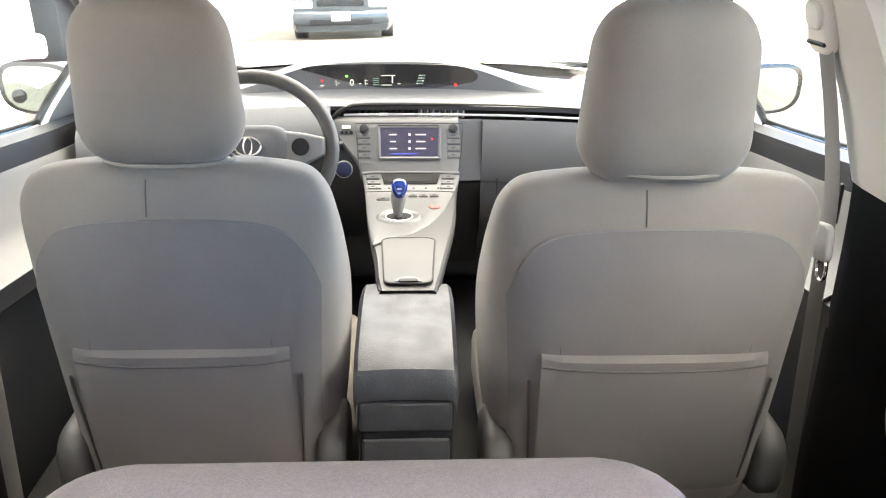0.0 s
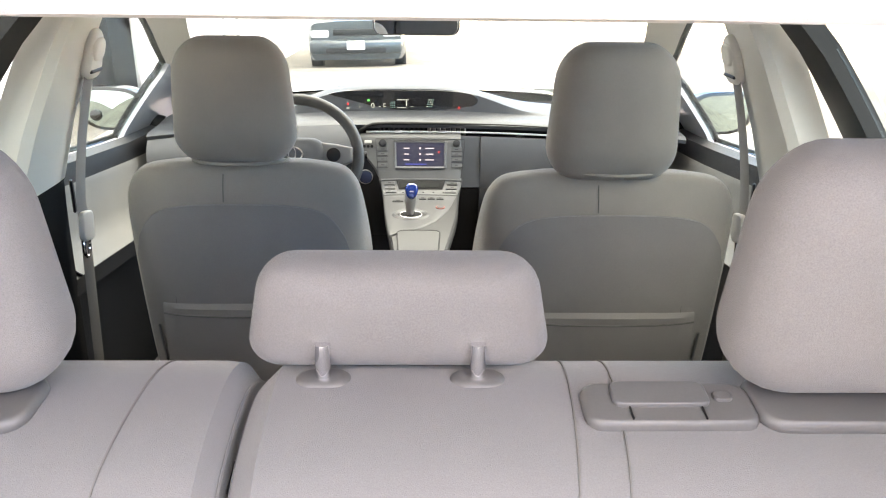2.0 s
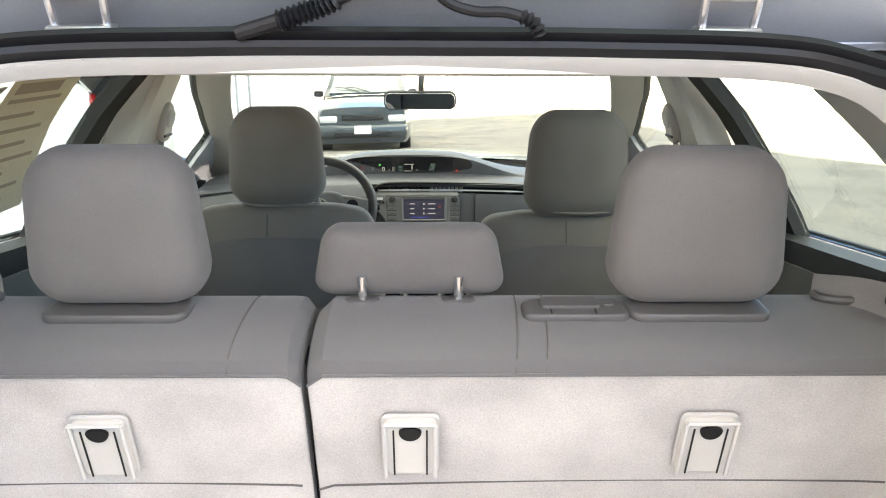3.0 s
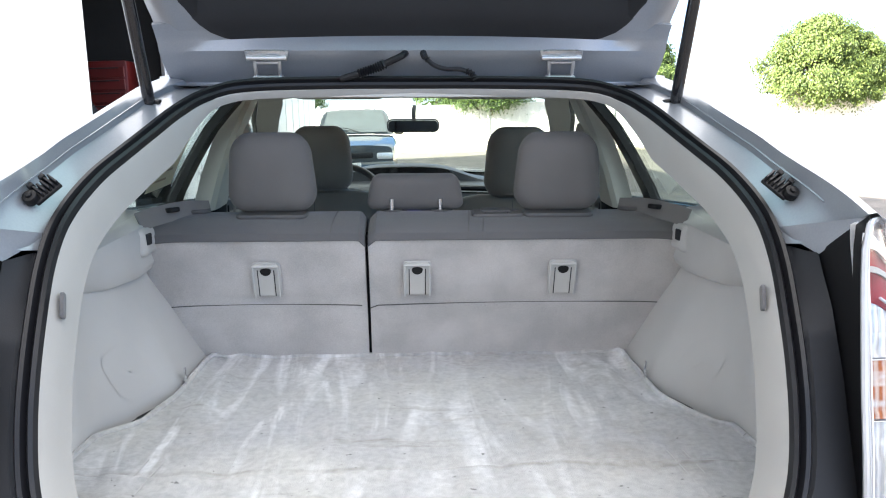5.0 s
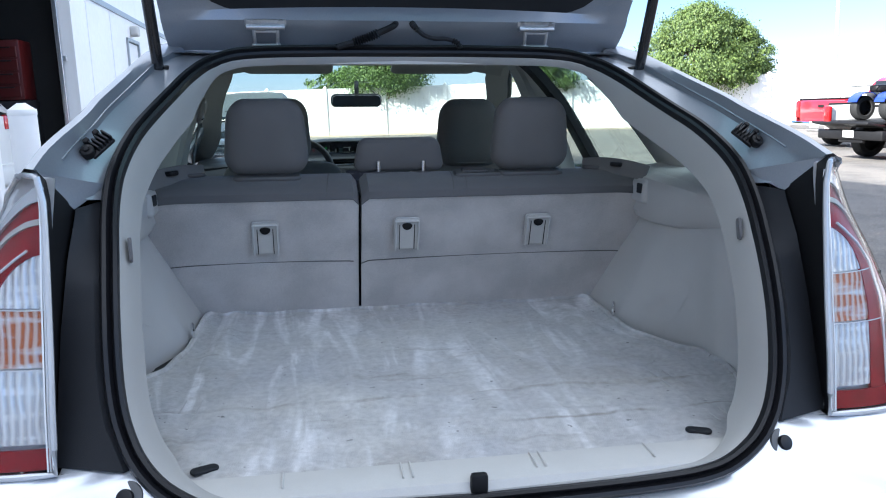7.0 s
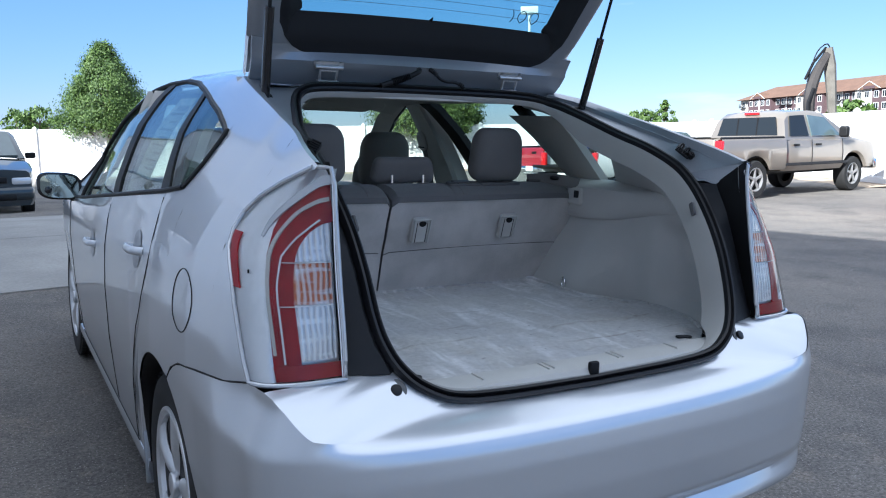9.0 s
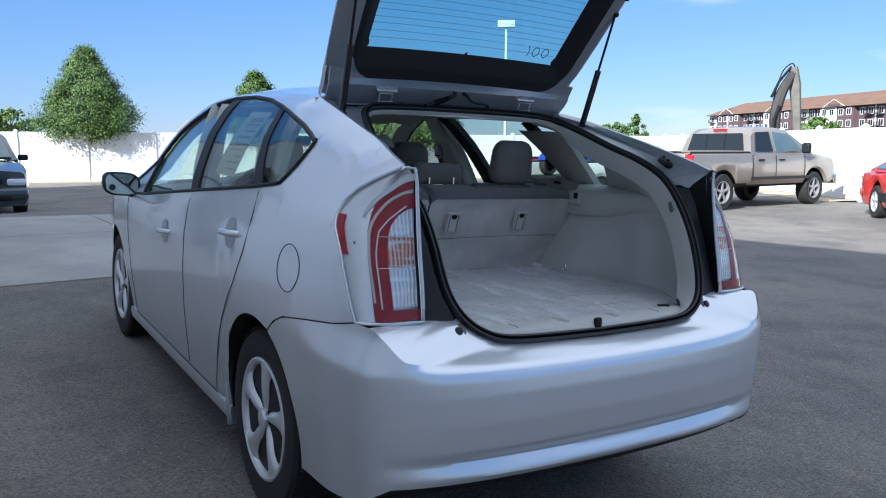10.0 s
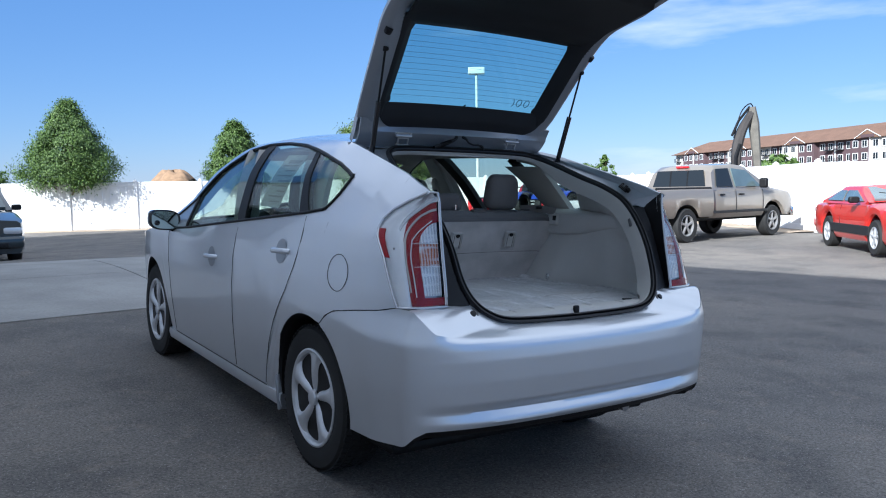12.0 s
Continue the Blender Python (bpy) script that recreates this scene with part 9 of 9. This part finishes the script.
def tree(x, y, height, radius, z0, shape, label, seed, leaf=0.085, tips=200, per=190, mat=None, category="tree"):
    """A trunk with limbs and a crown of single leaves in tufts; shape gives the crown's width by height."""
    rnd = random.Random(seed)
    t = thing("tree", label, category, "trees behind the fence", at=pose(x, y, 0))
    part("trunk", tube([(0, 0, 0), (0.03, 0.02, z0 + 0.3), (-0.02, 0.03, (z0 + height) / 2), (0, 0, height * 0.86)], [height * 0.025, height * 0.02, height * 0.012, 0.01], 10), BARK, t)
    vs, fs, limbs = [], [], []
    for i in range(tips):
        h = (i + rnd.random()) / tips
        rr = radius * lerp_table(shape, h) * (0.45 + 0.60 * math.sqrt(rnd.random()))
        a = rnd.random() * 2 * math.pi + 0.9 * math.sin(i)
        rr *= 1 + 0.16 * math.sin(2.0 * a + 1.7 * seed + 5 * h) + 0.12 * math.sin(5.0 * a + seed - 9 * h)
        c = Vector((rr * math.cos(a), rr * math.sin(a), z0 + (height - z0) * h * 0.97))
        if i % 5 == 0:
            base = Vector((0, 0, max(z0 * 0.7, c.z - 0.25 * height * rnd.random() - 0.2)))
            limbs.append(tube([base, base.lerp(c, 0.5) + Vector((0, 0, 0.08)), c], [0.03 * radius, 0.018 * radius, 0.006], 5))
        size = radius * 0.125 * (0.7 + 0.7 * rnd.random()) * (1.0 - 0.35 * h)
        for _ in range(per):
            p = c + Vector((rnd.gauss(0, size), rnd.gauss(0, size), rnd.gauss(0, size * 0.75)))
            n = (p - Vector((0, 0, p.z - 0.3))).normalized() + Vector((rnd.uniform(-1, 1), rnd.uniform(-1, 1), rnd.uniform(-0.3, 1)))
            n.normalize()
            u = n.cross(Vector((rnd.uniform(-1, 1), rnd.uniform(-1, 1), -0.8))).normalized()
            v = n.cross(u)
            s = leaf * (0.7 + 0.6 * rnd.random())
            k = len(vs)
            vs += [p - v * s * 0.55, p + u * s * 0.28 + n * s * 0.06, p + v * s * 0.55, p - u * s * 0.28 + n * s * 0.06]
            fs.append((k, k + 1, k + 2, k + 3))
    part("branchwork", join(*limbs), BARK, t)
    me = bpy.data.meshes.new("crown")
    me.from_pydata([tuple(v) for v in vs], [], fs)
    me.materials.append(mat or LEAF)
    crown = new("crown", me)
    crown.parent = t
    tagged(crown, "bright green leafy crown with gaps")


CONE = [(0.0, 0.80), (0.12, 1.0), (0.35, 0.92), (0.6, 0.62), (0.8, 0.34), (0.93, 0.16), (1.0, 0.04)]
ROUND = [(0.0, 0.95), (0.2, 1.05), (0.5, 0.96), (0.75, 0.72), (0.92, 0.42), (1.0, 0.15)]
tree(3.05, 30.9, 4.9, 1.46, 1.72, CONE, "bright green pointed tree overhanging the white fence", 1, tips=360, leaf=0.075)
tree(8.95, 29.3, 4.2, 1.15, 1.6, CONE, "green pointed tree rising behind the white fence", 2)
tree(14.4, 27.6, 4.4, 1.75, 1.5, ROUND, "large rounded green bush rising behind the white fence", 3, tips=260, mat=LEAF_PALE)
tree(15.7, 27.3, 3.8, 1.05, 1.5, ROUND, "rounded pale green bush behind the white fence", 4, mat=LEAF_PALE)
tree(-5.6, 34.2, 4.6, 1.5, 1.6, CONE, "green pointed tree rising behind the white fence", 8)
for i, (az, d, h, r) in enumerate(((43.3, 120, 4.6, 1.5), (44.2, 125, 5.0, 1.8), (45.3, 118, 6.0, 1.6), (4.2, 100, 5.2, 2.6), (2.9, 104, 5.0, 2.8), (56.5, 70, 3.6, 1.7))):
    tree(-2.3 + d * math.sin(radians(az)), -2.28 + d * math.cos(radians(az)), h, r, 1.2, ROUND if i != 2 else CONE, "distant small green tree beyond the lot", 20 + i, leaf=0.4, tips=40, per=45)


# ---- beyond the fence ----
def mound(x, y, r, h):
    rows = []
    for k in range(14):
        f = k / 13
        rows.append([(r * f * math.cos(a) * (1 + 0.12 * math.sin(3 * a + 1)), 1.3 * r * f * math.sin(a), h * min(1.0, 1.22 * (1 - f ** 1.25)) * (1 + 0.04 * math.sin(5 * a + 4 * f)) + 0.12 * noise.noise((5 * f * math.cos(a), 5 * f * math.sin(a), 0)) * (1 - f)) for a in np.linspace(0, 2 * math.pi, 41)])
    ob = part("dirt_mound", grid(rows), DIRT, label="heap of dug brown earth beyond the fence", at=pose(x, y, 0))
    tagged(ob, category="dirt mound")


mound(-2.3 + 80 * math.sin(radians(15.5)), -2.28 + 80 * math.cos(radians(15.5)), 4.0, 3.6)
shed = thing("shed", "low grey shed beyond the fence", "shed", at=pose(-2.3 + 78 * math.sin(radians(17.7)), -2.28 + 78 * math.cos(radians(17.7)), 0, 0, 0, -15))
part("wall", box(3.6, 4, 2.4, 0.02, 1, pose(0, 0, 1.2)), MACHINE_GREY, shed)
part("roof", grid([[(x, y, z) for x, z in ((-2.0, 2.4), (-2.0, 2.5), (0, 3.4), (2.0, 2.5), (2.0, 2.4))] for y in (-2.3, 2.3)]), BLACK_TRIM, shed)

pole = thing("light_pole", "white steel light pole with a box-shaped lamp head", "light pole", at=pose(-2.3 + 45 * math.sin(radians(36.5)), -2.28 + 45 * math.cos(radians(36.5)), 0, 0, 0, -36))
part("mast", tube([(0, 0, 0), (0, 0, 4), (0, 0, 7.7)], [0.09, 0.08, 0.07], 12), PAINT_WHITE, pole)
part("lamp_head", box(0.92, 0.45, 0.36, 0.04, 2, pose(0, 0, 7.86)), PAINT_WHITE, pole, "pale box lamp head")
part("base_plate", cyl(0.25, 0.5, 16, at=pose(0, 0, 0.25)), CONCRETE, pole)


def excavator(at):
    e = thing("excavator", "weathered grey excavator with its boom raised", "excavator", "excavators beyond the fence", at=at)
    for s in (-1, 1):
        part("track", slab(rounded(3.4, 0.8, 0.38, 8), 0.5, 0.05, 2, plane="yz"), BLACK_PLASTIC, e, at=pose(s * 1.0, 0, 0.42))
    part("house", box(2.2, 2.6, 0.9, 0.15, 3, pose(0, -0.5, 1.35)), MACHINE_GREY, e)
    part("cab", box(0.9, 1.3, 1.0, 0.12, 3, pose(-0.6, 0.5, 1.45)), DARK_GLASS, e)
    boom = spline([(0.2, 1.05, 1.3), (0.2, 0.85, 2.6), (0.2, 1.10, 3.7), (0.2, 1.72, 4.7)], 20)
    part("boom", tube(boom, [0.19 + 0.07 * math.sin(math.pi * k / 19) for k in range(20)], 8, flat=0.9), MACHINE_DARK, e, "curved boom")
    part("stick", tube([(0.2, 1.72, 4.95), (0.2, 1.85, 4.2), (0.2, 1.98, 3.2), (0.2, 2.15, 1.6)], [0.20, 0.27, 0.23, 0.17], 8, flat=0.9), STICK_TAN, e, "dipper stick")
    part("boom_ram", tube([(0.45, 0.6, 1.7), (0.45, 0.6, 2.6), (0.45, 0.85, 3.2)], 0.07, 8), BLACK_PLASTIC, e)
    part("stick_ram", tube([(0.2, 0.6, 3.6), (0.2, 0.98, 4.3), (0.2, 1.6, 4.95)], 0.06, 8), BLACK_PLASTIC, e)
    part("bucket", slab(rounded(0.9, 0.9, 0.3), 0.9, 0.1, 3, plane="yz"), MACHINE_GREY, e, at=pose(0.2, 2.15, 1.1))
    part("hose", tube(spline([(0.2, 0.7, 3.5), (0.2, 1.15, 4.75), (0.2, 1.7, 5.1), (0.2, 1.95, 4.2)], 16), 0.03, 6), RUBBER, e)
    return e


ex = lambda az, d, turn: heading(-2.3 + d * math.sin(radians(az)), -2.28 + d * math.cos(radians(az)), turn)
excavator(ex(52.9, 40.0, 104))
excavator(ex(26.2, 52.0, 110))


def apartments():
    """Four storeys of white and brown bays under a hipped brown roof, seen beyond the fence."""
    a, b = Vector((221.4, 184.4)), Vector((170.7, 50.2))
    L = (b - a).length
    ang = math.atan2((b - a).y, (b - a).x)
    h = thing("apartment_building", "long four-storey cream and brown apartment building with brown roof", "building", at=Matrix.Translation((a.x, a.y, 0)) @ Matrix.Rotation(ang, 4, "Z"))
    n = 22
    w = L / n
    pane_me = mesh_of("window", finish(box(1.5, 0.10, 1.5, 0.02, 1), False), DARK_GLASS)
    frame_me = mesh_of("frame", finish(join(*[box(sx, 0.14, sz, 0, 1, pose(x, 0, z)) for sx, sz, x, z in ((1.8, 0.14, 0, 0.82), (1.8, 0.14, 0, -0.82), (0.14, 1.6, -0.83, 0), (0.14, 1.6, 0.83, 0), (0.10, 1.6, 0, 0))]), False), PAINT_WHITE)
    rail_me = mesh_of("balcony", finish(join(box(2.6, 1.2, 0.15, 0, 1, pose(0, -0.6, -1.0)), box(2.6, 0.06, 0.08, 0, 1, pose(0, -1.17, 0.05)), *[box(0.05, 0.05, 1.0, 0, 1, pose(-1.25 + 0.25 * k, -1.17, -0.45)) for k in range(11)]), False), BLACK_TRIM)
    for i in range(n):
        proud = (i % 4) in (1, 2)
        mat = (CREAM_WALL, BROWN_WALL, BROWN_WALL)[(i * 7 + i // 3) % 3]
        y = -1.2 if proud else 0.0
        # the facade faces the lot: that is local -y when the building runs to the right
        part("wall", box(w, 14 + (1.2 if proud else 0), 12.1, 0, 1, pose((i + 0.5) * w, 7 + y / 2, 6.05)), mat, h, smooth=False)
        for f in range(4):
            z = 1.7 + 3.0 * f
            for k, x in enumerate(((i + 0.27) * w, (i + 0.73) * w)):
                if (i % 4) in (0, 3) and k == (i % 2):
                    ob = new("balcony", rail_me)
                    ob.parent = h
                    ob.matrix_basis = pose(x, y, z)
                ob = new("window", pane_me)
                ob.parent = h
                ob.matrix_basis = pose(x, y - 0.03, z)
                fr = new("frame", frame_me)
                fr.parent = ob
        if i % 2 == 0:
            part("corner_board", box(0.35, 0.2, 12.1, 0, 1, pose(i * w, y - 0.12, 6.05)), PAINT_WHITE, h, smooth=False)
        part("floor_band", box(w, 0.12, 0.22, 0, 1, pose((i + 0.5) * w, y - 0.05, 3.1)), PAINT_WHITE, h, smooth=False)
        if i % 4 == 1:
            g = bmesh.new()
            x0, x1 = (i + 0.35) * w, (i + 1.65) * w
            v = [g.verts.new(p) for p in ((x0, -2.0, 12.0), (x1, -2.0, 12.0), ((x0 + x1) / 2, -2.0, 14.0), ((x0 + x1) / 2, 6.0, 14.0), (x0, 6.0, 12.0), (x1, 6.0, 12.0))]
            for q in ((0, 1, 2), (0, 2, 3, 4), (1, 5, 3, 2)):
                g.faces.new([v[k] for k in q])
            gable = part("gable", g, BROWN_ROOF, h, smooth=False)
            part("gable_face", box((x1 - x0) * 0.5, 0.1, 0.7, 0, 1, pose((x0 + x1) / 2, -2.08, 12.45)), BROWN_WALL, gable, smooth=False)
            for s in (-1, 1):
                part("barge_board", box((x1 - x0) * 0.53, 0.18, 0.13, 0, 1, pose((x0 + x1) / 2 + s * (x1 - x0) / 4, -2.1, 13.0, 0, s * math.degrees(math.atan2(2.0, (x1 - x0) / 2)))), PAINT_WHITE, gable, smooth=False)
    g = bmesh.new()
    v = [g.verts.new(p) for p in ((-1, -1.8, 12.05), (L + 1, -1.8, 12.05), (L + 1, 15, 12.05), (-1, 15, 12.05), (9, 7, 16.0), (L - 9, 7, 16.0))]
    for q in ((0, 1, 5, 4), (1, 2, 5), (2, 3, 4, 5), (3, 0, 4), (3, 2, 1, 0)):
        g.faces.new([v[k] for k in q])
    part("roof", g, BROWN_ROOF, h, "brown shingled hip roof", smooth=False)


apartments()
